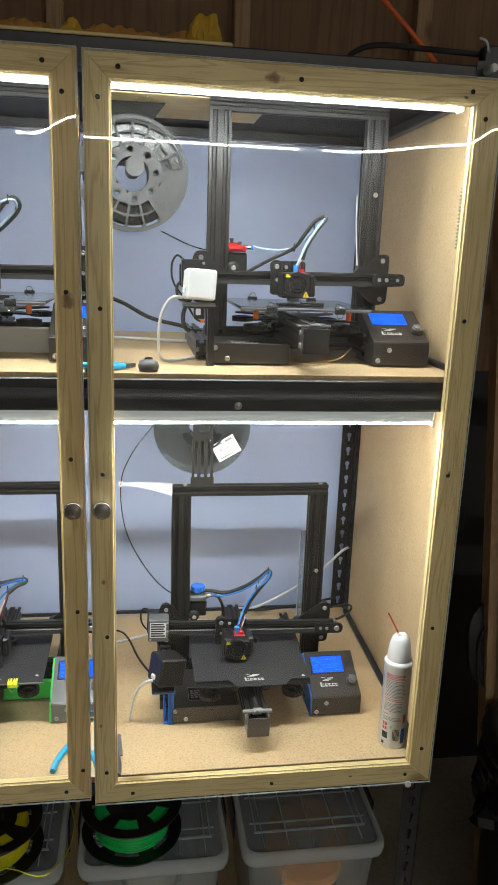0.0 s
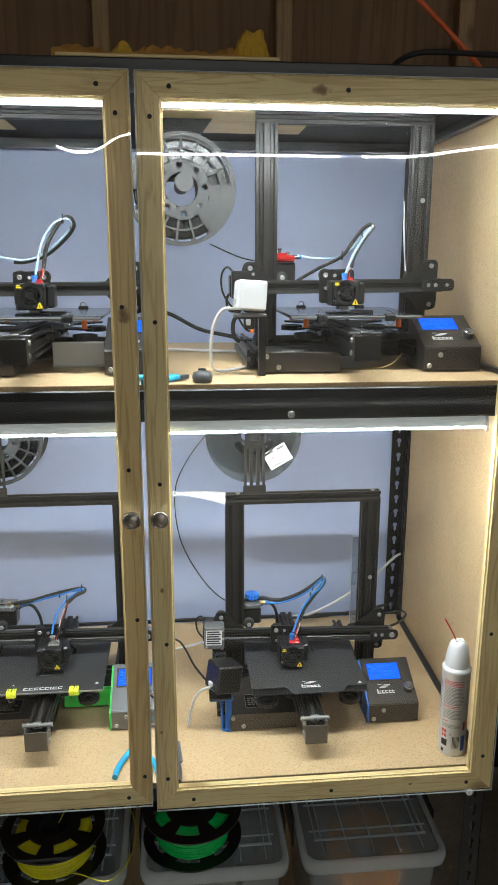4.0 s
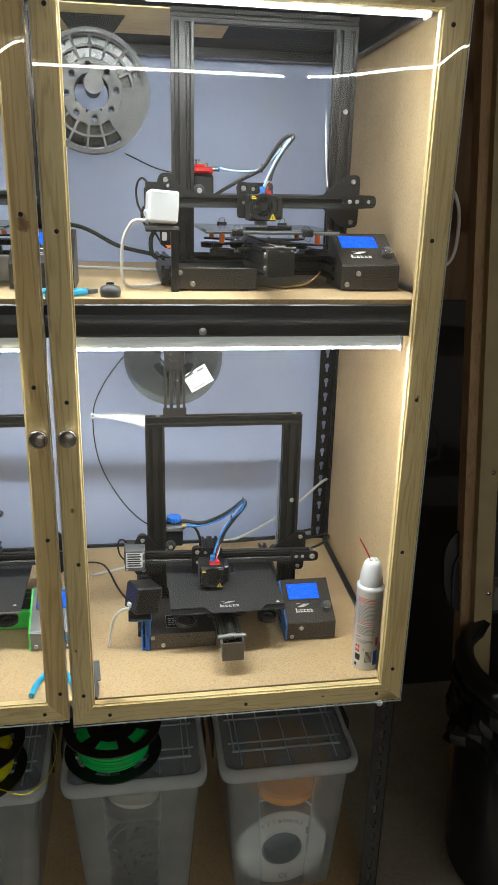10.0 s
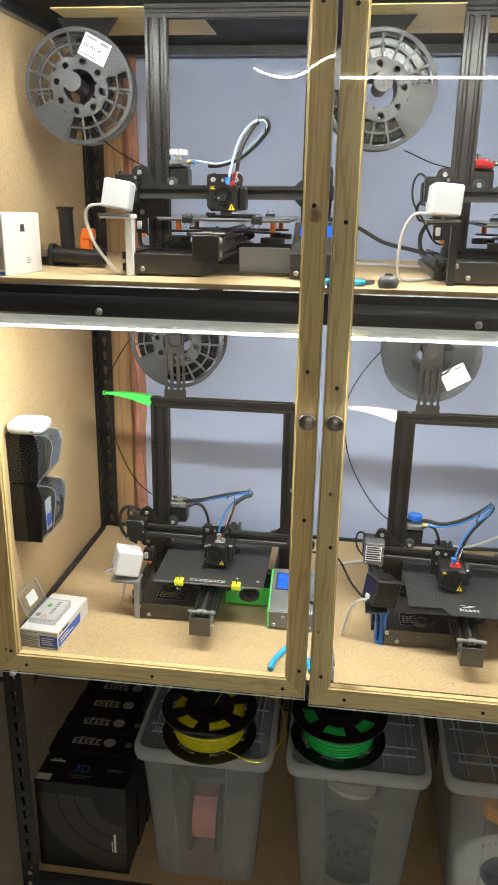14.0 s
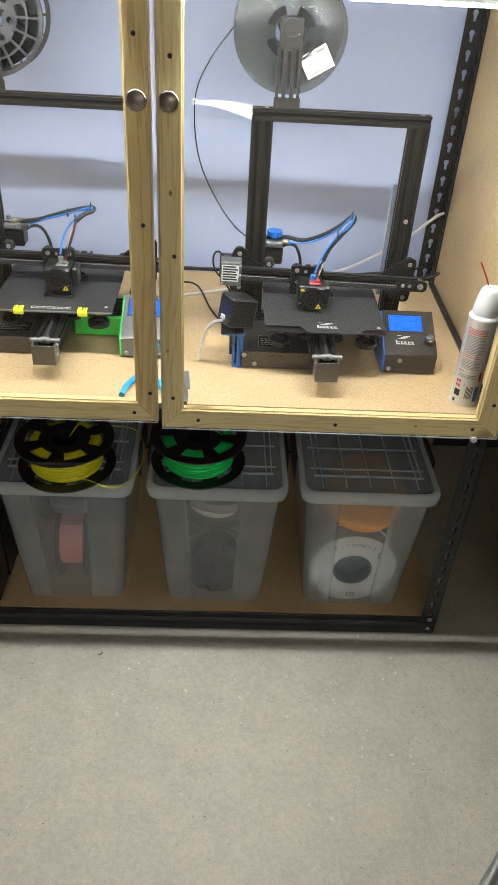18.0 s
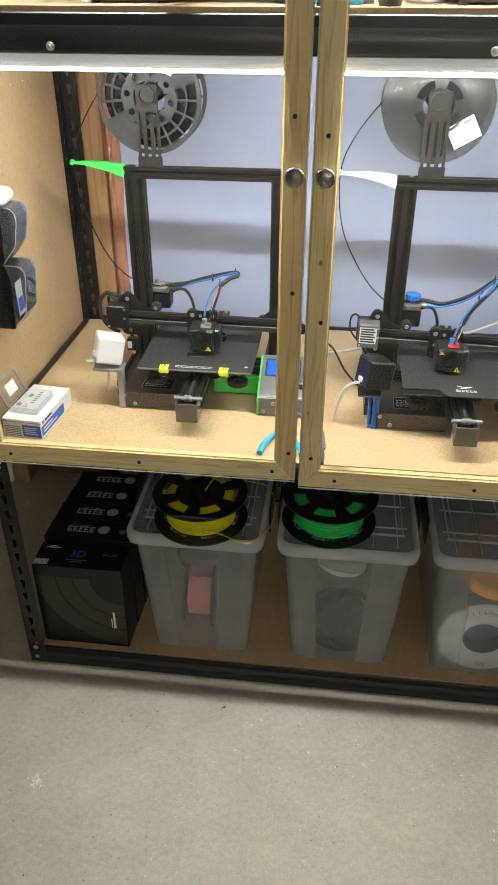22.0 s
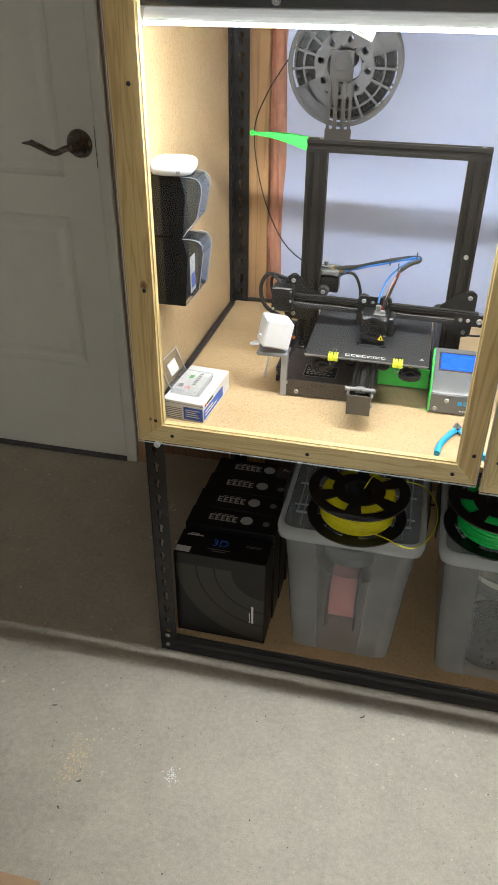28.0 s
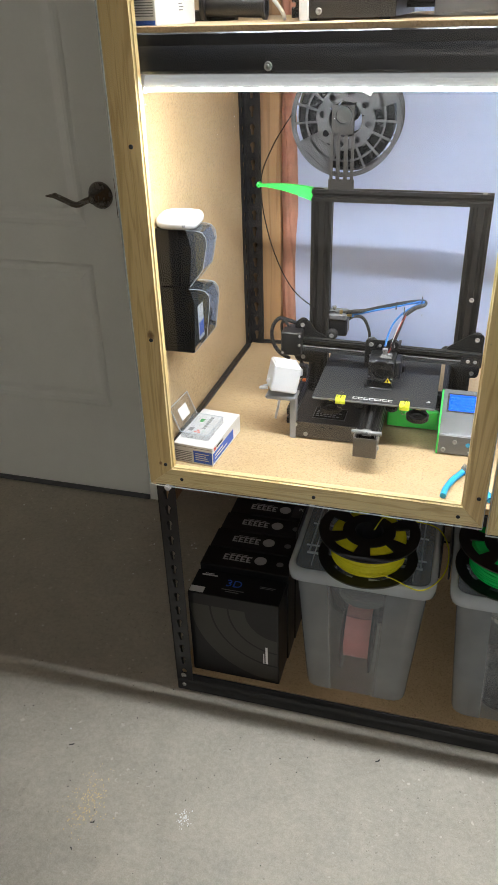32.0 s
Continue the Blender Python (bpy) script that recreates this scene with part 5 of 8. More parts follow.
    part("motor_cable", Shape().tube([(-0.205, 0.15, gz + 0.02), (-0.221, 0.155, gz + 0.034), (-0.231, 0.17, gz + 0.018), (-0.228, 0.18, gz - 0.015), (-0.205, 0.19, gz - 0.05), (-0.18, 0.2, 0.06), (-0.15, 0.22, 0.055)], 0.0033 if bed == "plate" else 0.0020, 8), M_RUBBER, p)
    if bed == "plate":
        part("motor_cable", Shape().tube([(-0.180, 0.18, 0.172), (-0.200, 0.18, 0.176), (-0.223, 0.18, 0.182), (-0.239, 0.18, 0.183), (-0.251, 0.18, 0.169), (-0.256, 0.18, 0.148), (-0.252, 0.18, 0.125), (-0.239, 0.18, 0.105), (-0.215, 0.18, 0.092)], 0.0042, 8), M_RUBBER, p, "flat black cable looped behind the motor")
    if not upper:
        part("motor_cable", Shape().tube([(-0.105, 0.185, gz + 0.02), (-0.085, 0.19, gz + 0.040), (-0.062, 0.195, gz + 0.038), (-0.048, 0.2, gz + 0.005), (-0.05, 0.21, gz - 0.04), (-0.07, 0.22, 0.06)], 0.0033, 8), M_RUBBER, p)
    if upper:
        part("bed_cable", Shape().tube([(-0.19, 0.23, 0.10), (-0.205, 0.225, 0.07), (-0.20, 0.215, 0.04), (-0.17, 0.20, 0.036)], 0.0042, 8), M_RUBBER, p)
    # control panel
    prof = [(0.0, 0.003), (0.105, 0.003), (0.105, 0.090), (0.097, 0.0945), (0.004, 0.0475), (0.0, 0.044)]
    me = Shape().prism(prof, 0.120, 0.224, "x").mesh("control_panel")
    bm = bmesh.new()
    bm.from_mesh(me)
    bmesh.ops.bevel(bm, geom=bm.edges[:], offset=0.0014, segments=2, affect="EDGES")
    bm.to_mesh(me)
    bm.free()
    me.materials.append(M_GREYM if bed == "plate" else M_CASE)
    lc = part("control_panel", me, None, p, "sloped control panel with a lit screen")
    tilt = math.degrees(math.atan2(0.047, 0.093))
    face = pose(0.172, 0.004, 0.0475, tilt, 0, 0)
    part("bezel", Shape().box((-0.0440, 0.049, -0.0005), (0.0300, 0.0945, 0.0007), 0.0006), M_RUBBER, lc, at=face)
    part("screen", Shape().box((-0.0405, 0.0525, 0.0006), (0.0270, 0.0910, 0.0011)), M_SCREEN, lc, "glowing blue display", face)
    s, rs = Shape(), random.Random(int(cx * 1000) + 3)
    for k in range(5):
        x = -0.037
        while x < 0.020:
            w = rs.uniform(0.002, 0.009)
            if rs.random() < (0.75 if bed == "plate" else 0.5):
                s.box((x, 0.0560 + 0.0066 * k, 0.0011), (x + w, 0.0560 + 0.0066 * k + rs.uniform(0.0018, 0.0040), 0.0013))
            x += w + rs.uniform(0.001, 0.006)
    part("screen_print", s, M_SCREENP, lc, at=face)
    dz = 0.0475 + 0.026 * 0.047 / 0.093
    dl = part("dial", Shape().lathe([(0, 0.0135), (0.0085, 0.013), (0.0098, 0.0115), (0.0105, 0.0), (0, 0)], 24), M_GREYP, lc, "round black dial", pose(0.209, 0.030, dz, tilt, 0, 0))
    part("dial_rim", Shape().lathe([(0.0084, 0.0134), (0.0098, 0.0122), (0.0101, 0.0108)], 24), M_STEEL, dl)
    if bed == "plate":
        bars([(0.0, 0.002, 0.022, 0.003), (0.0, 0.008, 0.016, 0.002)], M_CYAN, lc, pose(0.182, -0.0006, 0.022, 90, 0, 0))
        part("badge_dot", Shape().cyl((0.175, -0.0004, 0.027), (0.175, -0.001, 0.027), 0.0045, 18), M_CYAN, lc)
        bars([(0.005 * k, 0.0, 0.0036, 0.003) for k in range(7)], M_LOGO, lc, pose(0.176, -0.0006, 0.010, 90, 0, 0))
    else:
        mark(lc, pose(0.160, 0.027, 0.0475 + 0.0232 * 0.047 / 0.093, tilt, 0, 0), 1.15)
    for x, z in ((0.130, 0.012), (0.150, 0.031)):
        part("screw", SCREW, None, lc, at=pose(x, -0.0002, z, 90, 0, 0))
    if side:
        part("side_cover", Shape().prism([(0.001, 0.002), (0.105, 0.002), (0.105, 0.088), (0.097, 0.0925), (0.004, 0.0455), (0.001, 0.042)], 0.1162, 0.1195, "x"), side, lc, "coloured printed side cover")
        if side is M_BLUEP:
            s = Shape().box((-0.186, 0.002, 0.001), (-0.1715, 0.05, 0.006), 0.001).box((-0.1755, 0.000, 0.001), (-0.1715, 0.06, 0.085), 0.001).box((-0.186, 0.006, 0.001), (-0.1822, 0.045, 0.05), 0.001)
            part("side_bracket", s, side, p, "blue printed bracket")
        else:
            part("under_tray", Shape().box((0.012, 0.085, 0.004), (0.114, 0.095, 0.046), 0.002).box((0.012, 0.095, 0.004), (0.114, 0.15, 0.008), 0.002), side, p, "green printed tray under the bed")
    # a small print in progress
    s = Shape()
    if bed == "plate":
        s.box((fx - 0.030, 0.045, bed_z), (fx + 0.026, 0.060, bed_z + 0.003), 0.001).box((fx - 0.016, 0.052, bed_z + 0.003), (fx + 0.022, 0.060, bed_z + 0.012), 0.001)
        s.box((fx + 0.004, 0.060, bed_z), (fx + 0.020, 0.140, bed_z + 0.005), 0.001).ring((fx + 0.026, 0.14, bed_z), (fx + 0.026, 0.14, bed_z + 0.012), 0.014, 0.010, 20)
        s.box((fx - 0.030, 0.045, bed_z), (fx - 0.024, 0.075, bed_z + 0.009), 0.001)
    elif bed == "mat":
        for x, y in ((0.026, 0.115), (0.048, 0.115), (0.030, 0.09), (0.018, 0.06)):
            s.box((fx + x - 0.011, y, bed_z), (fx + x + 0.011, y + 0.022, bed_z + 0.0015), 0.0006)
            for a in range(2):
                for b in range(2):
                    s.ring((fx + x - 0.005 + 0.010 * a, y + 0.006 + 0.010 * b, bed_z + 0.0015), (fx + x - 0.005 + 0.010 * a, y + 0.006 + 0.010 * b, bed_z + 0.004), 0.0042, 0.003, 10)
    else:
        s.box((fx - 0.03, 0.05, bed_z), (fx + 0.03, 0.085, bed_z + 0.003), 0.001).box((fx + 0.012, 0.06, bed_z), (fx + 0.055, 0.072, bed_z + 0.006), 0.001)
    part("unfinished_print", s, M_PLAST, p, "half-finished black plastic print on the bed")
    return p


def spool_guide(p, material, label):
    """A tapering arm that leads the filament, clipped on the end of the top bar."""
    s = Shape()
    n = 10
    vs = []
    for k in range(n + 1):
        t = k / n
        x = -0.166 - 0.105 * t
        h = 0.0125 * (1 - t) ** 1.1 + 0.0022
        zc = 0.452 + 0.010 * t + 0.004 * math.sin(t * 3)
        for y, z in ((0.152, zc - h), (0.168, zc - h), (0.168, zc + h * 0.55), (0.152, zc + h * 0.55)):
            vs.append((x, 0.16 + (y - 0.16) * (1 - 0.6 * t), z))
    fs = [(4 * k + i, 4 * k + (i + 1) % 4, 4 * k + 4 + (i + 1) % 4, 4 * k + 4 + i) for k in range(n) for i in range(4)] + [(0, 1, 2, 3), (4 * n + 3, 4 * n + 2, 4 * n + 1, 4 * n)]
    s.add(vs, fs)
    s.ring((-0.272, 0.155, 0.463), (-0.272, 0.165, 0.463), 0.005, 0.0025, 12)
    return part("filament_guide", s, material, p, label)


def spool_bracket(p, x):
    """The slotted plate on the top bar that carries a spool on a peg behind it."""
    s = Shape()
    for a, b in ((-0.022, -0.0165), (-0.0105, -0.0035), (0.0035, 0.0105), (0.0165, 0.022)):
        s.box((x + a, 0.153, 0.475), (x + b, 0.156, 0.560))
    s.box((x - 0.024, 0.153, 0.459), (x + 0.024, 0.156, 0.478), 0.0005).box((x - 0.0205, 0.153, 0.556), (x + 0.0205, 0.156, 0.606), 0.0005)
    b = part("spool_bracket", s, M_CASE, p, "black slotted spool bracket")
    s = Shape().ring((x, 0.1465, 0.588), (x, 0.153, 0.588), 0.017, 0.0125, 24).cyl((x, 0.156, 0.588), (x, 0.235, 0.588), 0.0145, 20).ring((x, 0.232, 0.588), (x, 0.238, 0.588), 0.021, 0.013, 24)
    part("spool_peg", s, M_PLAST, b)


def holed_disc(s, ra, rb, rc, rh, y0, y1, count=8):
    """A flat ring round y with round holes through it."""
    n, tau = 16, 2 * math.pi
    for j in range(count):
        tm, half = tau * (j + 0.5) / count, tau / count / 2
        c = Vector((rc * math.cos(tm), rc * math.sin(tm)))
        ray = [tm + tau * (k + 0.5) / n for k in range(n)]
        outer, hole = [], []
        for a in ray:
            d, t = Vector((math.cos(a), math.sin(a))), rh
            while t < rb:
                p = c + d * t
                off = (math.atan2(p.y, p.x) - tm + math.pi) % tau - math.pi
                if p.length < ra or p.length > rb or abs(off) > half:
                    break
                t += rb * 0.004
            outer.append(c + d * t)
            hole.append(c + d * rh)
        vs = [(p.x, y, p.y) for y in (y0, y1) for q in (outer, hole) for p in q]
        fs = []
        for k in range(n):
            i = (k + 1) % n
            fs += [(k, i, n + i, n + k), (2 * n + k, 2 * n + i, 3 * n + i, 3 * n + k), (n + k, n + i, 3 * n + i, 3 * n + k)]
        s.add(vs, fs)


def open_spool(m, wound, label, body=M_SPOOLG, width=0.065, r=0.1, rings=True, group="filament spools", full=0.7, tag="", peg=False, inner=0.27):
    """A filament spool with its axis along y. rings: spoked flanges with windows, else plain discs."""
    o = thing("filament_spool", m, label, "filament spool", group)
    n = 72
    for y0, y1 in ((0.0, 0.004), (width - 0.004, width)):
        s = Shape()
        if rings:
            def band(ra, rb, a0, a1, k):
                for i in range(k):
                    t0, t1 = a0 + (a1 - a0) * i / k, a0 + (a1 - a0) * (i + 1) / k
                    q = [(ra, t0), (rb, t0), (rb, t1), (ra, t1)]
                    vs = [(w * math.cos(t), y, w * math.sin(t)) for y in (y0, y1) for w, t in q]
                    s.add(vs, [(0, 1, 2, 3), (7, 6, 5, 4), (0, 4, 5, 1), (1, 5, 6, 2), (2, 6, 7, 3), (3, 7, 4, 0)])

            tau = 2 * math.pi
            band(r * 0.925, r, 0, tau, n)
            band(r * 0.70, r * 0.735, 0, tau, n)
            holed_disc(s, r * 0.30, r * 0.535, r * 0.425, r * 0.058, y0, y1)
            for a0, a1, cnt in ((0.40, 2.60, 6), (3.42, 5.62, 6)):
                for k in range(cnt + 1):
                    a = a0 + (a1 - a0) * k / cnt
                    band(r * 0.52, r * 0.71, a - 0.034, a + 0.034, 1)
                    band(r * 0.725, r * 0.935, a - 0.024, a + 0.024, 1)
            for a0, a1 in ((2.60, 3.42), (5.62, 6.683)):
                band(r * 0.525, r * 0.935, a0, a1, 14)
        else:
            pr = [(r * inner, y0), (r * 0.985, y0), (r, (y0 + y1) / 2), (r * 0.985, y1), (r * inner, y1), (r * inner, y0)]
            s.lathe([(a, -b) for a, b in pr], 64, Matrix.Rotation(radians(90), 4, "X"))
            pr = [(r * 0.45, y0 - 0.0015), (r * 0.47, y0 - 0.002), (r * 0.49, y0 - 0.0015), (r * 0.49, y0)]
            s.lathe([(a, -b) for a, b in pr], 64, Matrix.Rotation(radians(90), 4, "X"))
        fl = part("flange", s, body, o)
        if rings and y0 == 0:
            s = Shape()
            for q in range(2):
                at = Matrix.Rotation(-(3.01 if q == 0 else 6.15), 4, "Y") @ Matrix.Translation((r * 0.73, 0, 0))
                for lo, hi in (((-0.17, -0.29), (0.17, -0.28)), ((-0.17, 0.28), (0.17, 0.29)), ((-0.17, -0.28), (-0.16, 0.28)), ((0.16, -0.28), (0.17, 0.28))):
                    s.box((lo[0] * r, -0.0011, lo[1] * r), (hi[0] * r, 0.0002, hi[1] * r), 0, at)
            part("label_recess", s, M_PLAST, fl, "dark outline of a label field")
            part("outer_bead", Shape().ring((0, -0.0012, 0), (0, 0.0006, 0), r, r * 0.972, 72), body, fl)
        if y0 == 0 and tag and not rings:
            for k in range(4):
                q = [(w * math.cos(t), w * math.sin(t)) for w, ts in ((0.30 * r, range(7)), (0.43 * r, range(6, -1, -1))) for t in [math.pi / 2 * k + 0.3 + 0.16 * j for j in ts]]
                part("hub_slot", Shape().prism(q, -0.0004, 0.0002, "y"), M_DEEPK, fl, "dark slot round the hub")
            part("hub_lip", Shape().ring((0, -0.002, 0), (0, 0.0005, 0), r * 0.475, r * 0.445, 40), body, fl)
        if y0 == 0 and tag:
            t = part("spool_label", Shape().box((-0.26 * r, -0.0012, -0.2 * r), (0.26 * r, -0.0004, 0.2 * r)), M_CARDW, o, "white card label with dark print", Matrix.Rotation(radians(tag[1]), 4, "Y") @ Matrix.Translation((tag[2] * r, 0, tag[3] * r)))
            if tag[0]:
                words(tag[0], 0.0115, M_REDINK if tag[0] == "PLA" else M_RUBBER, t, pose(-0.04 * r, -0.0014, 0, 90, 0, 0))
            bars([(-0.22 * r, 0.13 * r, 0.2 * r, 0.03 * r), (0.05 * r, 0.12 * r, 0.16 * r, 0.045 * r), (-0.22 * r, -0.16 * r, 0.3 * r, 0.022 * r)] + [((0.1 + 0.03 * k) * r, -0.14 * r, 0.014 * r, 0.09 * r) for k in range(4)], M_INK, t, pose(0, -0.0013, 0, 90, 0, 0))
    hb = max(0.53 if rings else 0.30, inner)
    gap = 0.011 if rings else 0.0045
    s = Shape().lathe([(r * hb, -0.003), (r * hb, -width + 0.003)], 48, Matrix.Rotation(radians(90), 4, "X"))
    if rings:
        s.lathe([(r * 0.30, -0.003), (r * 0.30, -width + 0.003)], 40, Matrix.Rotation(radians(90), 4, "X"))
    part("hub", s, body, o)
    s = Shape()
    rw = r * full
    steps = 26
    pr = [(r * (hb + 0.01) + (rw - 0.001 - r * (hb + 0.01)) * i / steps, gap + (0.0007 if i % 2 else -0.0007)) for i in range(steps)]
    k = 18
    for i in range(k):
        y = gap + (width - 2 * gap) * i / k
        st = (width - 2 * gap) / k
        pr += [(rw - 0.0008, y), (rw, y + st * 0.5), (rw - 0.0008, y + st * 0.95)]
    pr += [(r * (hb + 0.01), width - gap)]
    s.lathe([(a, -b) for a, b in pr], 56, Matrix.Rotation(radians(90), 4, "X"))
    part("winding", s, wound, o, "evenly wound filament")
    if peg:
        part("hanger_peg", Shape().cyl((0, -0.013, 0.012), (0, width + 0.02, 0.012), 0.014, 24).cyl((0, -0.017, 0.012), (0, -0.013, 0.012), 0.017, 24), body, o)
    return o


P_RL = printer(0.322, 0.170, ZF, 0.148, -0.037, -0.036, "black desktop printer with blue brackets on the lower shelf",
               [(-0.050, 0.155, 0.207), (-0.012, 0.140, 0.226), (0.018, 0.125, 0.254), (0.036, 0.112, 0.280), (0.038, 0.108, 0.277), (0.030, 0.104, 0.262), (0.010, 0.100, 0.246), (-0.014, 0.090, 0.214), (-0.030, 0.078, 0.176)],
               [(-0.125, 0.172, 0.208), (-0.085, 0.170, 0.213), (-0.050, 0.158, 0.212), (-0.012, 0.143, 0.231), (0.018, 0.129, 0.257), (0.037, 0.117, 0.279), (0.039, 0.111, 0.270), (0.016, 0.105, 0.243), (-0.004, 0.098, 0.218), (-0.014, 0.092, 0.196)],
               "mat", 0.108, M_BLUEP, M_BLUEP, M_PTFEB, cover=True, sag=1.5, knob_r=0.0125)
P_LL = printer(-0.208, 0.195, ZF, 0.154, -0.012, -0.004, "black desktop printer with green tray and yellow bed clips",
               [(-0.052, 0.150, 0.222), (-0.026, 0.138, 0.234), (0.010, 0.125, 0.248), (0.036, 0.117, 0.259), (0.059, 0.110, 0.267), (0.062, 0.107, 0.265), (0.050, 0.112, 0.259), (0.027, 0.110, 0.243), (0.009, 0.102, 0.222), (0.001, 0.092, 0.200), (-0.002, 0.080, 0.182)],
               [(-0.110, 0.172, 0.205), (-0.085, 0.162, 0.216), (-0.052, 0.152, 0.225), (-0.024, 0.141, 0.237), (0.010, 0.128, 0.251), (0.039, 0.119, 0.261), (0.062, 0.113, 0.266), (0.064, 0.107, 0.262), (0.048, 0.103, 0.256), (0.031, 0.098, 0.243)],
               "plate", 0.105, M_GREENP, M_ALU, M_PTFEB, sag=0.8)
P_UR = printer(0.380, 0.125, ZU, 0.148, 0.012, -0.015, "black desktop printer with red extruder, on the upper shelf",
               [(-0.060, 0.155, 0.199), (-0.030, 0.147, 0.198), (-0.004, 0.137, 0.203), (0.010, 0.126, 0.216), (0.027, 0.113, 0.238), (0.041, 0.102, 0.254), (0.040, 0.099, 0.252), (0.029, 0.095, 0.240), (0.008, 0.086, 0.210), (-0.010, 0.077, 0.172)],
               [(-0.115, 0.170, 0.135), (-0.085, 0.162, 0.157), (-0.045, 0.150, 0.181), (-0.006, 0.135, 0.202), (0.010, 0.122, 0.226), (0.026, 0.112, 0.250), (0.040, 0.104, 0.259), (0.044, 0.101, 0.254), (0.026, 0.095, 0.232), (0.008, 0.088, 0.202), (0.002, 0.086, 0.182)],
               "glass", 0.101, None, M_REDP, M_PTFE, upper=True, sag=-0.6)
printer(-0.182, 0.120, ZU, 0.144, 0.020, -0.005, "black desktop printer with white thumb wheel, on the upper shelf",
               [(-0.055, 0.155, 0.196), (-0.030, 0.150, 0.194), (0.006, 0.136, 0.205), (0.040, 0.122, 0.230), (0.060, 0.111, 0.252), (0.059, 0.103, 0.263), (0.048, 0.099, 0.264), (0.031, 0.095, 0.254), (0.012, 0.088, 0.223), (0.000, 0.078, 0.170)],
               [(-0.052, 0.160, 0.190), (-0.028, 0.154, 0.191), (0.010, 0.140, 0.203), (0.044, 0.126, 0.228), (0.064, 0.115, 0.250), (0.064, 0.107, 0.264), (0.053, 0.103, 0.268), (0.038, 0.100, 0.252), (0.020, 0.094, 0.220), (0.012, 0.090, 0.180)],
               "glass", 0.101, None, M_WHITEP, M_PTFE, upper=True, sag=-0.4, knob_r=0.0150)
# Thin white strip stands in for the light glinting off the upright's side.
part("side_lead", Shape().tube([(0.1140, 0.150, 0.303), (0.1165, 0.150, 0.25), (0.1195, 0.150, 0.21), (0.1240, 0.152, 0.175)], 0.0014, 8), M_WHITEP, P_UR, "thin white strip added as a light streak beside the frame")
spool_guide(P_RL, M_WHITEP, "white printed filament guide arm")
spool_guide(P_LL, M_GREENP, "bright green printed filament guide arm")
spool_bracket(P_RL, -0.105)
spool_bracket(P_LL, -0.112)
open_spool(pose(0.216, 0.331, ZF + 0.581, 0, 0, 0), M_FILK, "smoky translucent filament spool with white label on a printer", M_SMOKEF, rings=False, full=0.6, tag=("PLA", -30, 0.22, -0.62))
open_spool(pose(-0.317, 0.356, ZF + 0.581, 0, -57, 0), M_FILK, "dark grey spoked filament spool above the lower printer", M_SPOOLK, full=0.88, tag=("", 80, 0.0, 0.72))
open_spool(pose(0.076, 0.275, 1.678, 0, 17, 3), M_FILK, "grey spoked filament spool hung in the cabinet top", M_SPOOLG, full=0.88, peg=True)
open_spool(pose(-0.480, 0.285, 1.684, 0, -57, 8), M_FILK, "black spoked filament spool with white label hung in the cabinet", M_SPOOLK, full=0.56, tag=("BLACK", 84, 0.0, 0.70), peg=True)


# ---- things on the cabinet shelves ----
def camera_cube(x, y, z, shelf, material, leg, tray, label, turn, tilt=-8.0, lead=None, legx=0.02, w=0.046, roll=4.0):
    o = thing("cube_camera", (x, y, shelf), label, "webcam", "cube webcams")
    h = z - shelf
    b = part("stand", Shape().box((legx - 0.006, -0.008, 0.0), (legx + 0.006, 0.012, h - 0.006), 0.001).box((-0.030, -0.018, h - 0.008), (legx + 0.008, 0.020, h - 0.001), 0.001), leg, o, "small printed stand")
    part("tray", Shape().box((-0.031, -0.020, h - 0.0045), (legx + 0.006, 0.016, h), 0.001), tray, b, "flat tray")
    c = part("housing", Shape().box((-w / 2, -w / 2, 0), (w / 2, w / 2, w * 1.02), 0.0035), material, o, "plain cube housing", pose(-0.004, 0.0, h + 0.004 + 0.4 * w * abs(math.sin(radians(roll))), tilt, roll, turn))
    part("lens_face", Shape().box((0, w / 2, 0.008), (w / 2 - 0.004, w / 2 + 0.0012, w - 0.006), 0.0005), M_RUBBER, c, "dark lens face")
    part("socket", Shape().box((-w / 2 - 0.004, -0.006, 0.009), (-w / 2 + 0.001, 0.006, 0.018), 0.001), M_WHITEP, c)
    if lead:
        part("lead", Shape().tube([Vector(q) for q in lead], 0.0028, 8), M_WHITEP, o, "white lead")
    return o


camera_cube(-0.398, 0.200, 0.712, ZF, M_WHITEP, M_PALEG, M_PALEG, "white cube webcam on a grey bracket beside a printer", 22, -6, [(-0.03, -0.002, 0.106), (-0.044, -0.002, 0.104), (-0.046, 0.012, 0.1), (-0.035, 0.04, 0.09), (-0.02, 0.05, 0.06), (-0.03, 0.06, 0.004)], 0.022, 0.054, 14.0)
camera_cube(0.142, 0.178, 0.700, ZF, M_PLAST, M_BLUEP, M_PLAST, "black cube webcam on a blue printed bracket", 24, -6, [(-0.026, -0.006, 0.104), (-0.046, -0.012, 0.102), (-0.060, -0.006, 0.08), (-0.068, 0.01, 0.04), (-0.074, 0.012, 0.004)], 0.008, 0.055, 12.0)
camera_cube(0.190, 0.118, 1.463, ZU, M_WHITEP, M_PLAST, M_GREYM, "white cube webcam on a dark bracket on the upper shelf", 5, -4, [(-0.03, -0.002, 0.115), (-0.05, -0.004, 0.113), (-0.066, 0.0, 0.085), (-0.07, 0.008, 0.04), (-0.064, 0.02, 0.008), (-0.03, 0.05, 0.003), (0.0, 0.09, 0.003)], 0.018, 0.049)
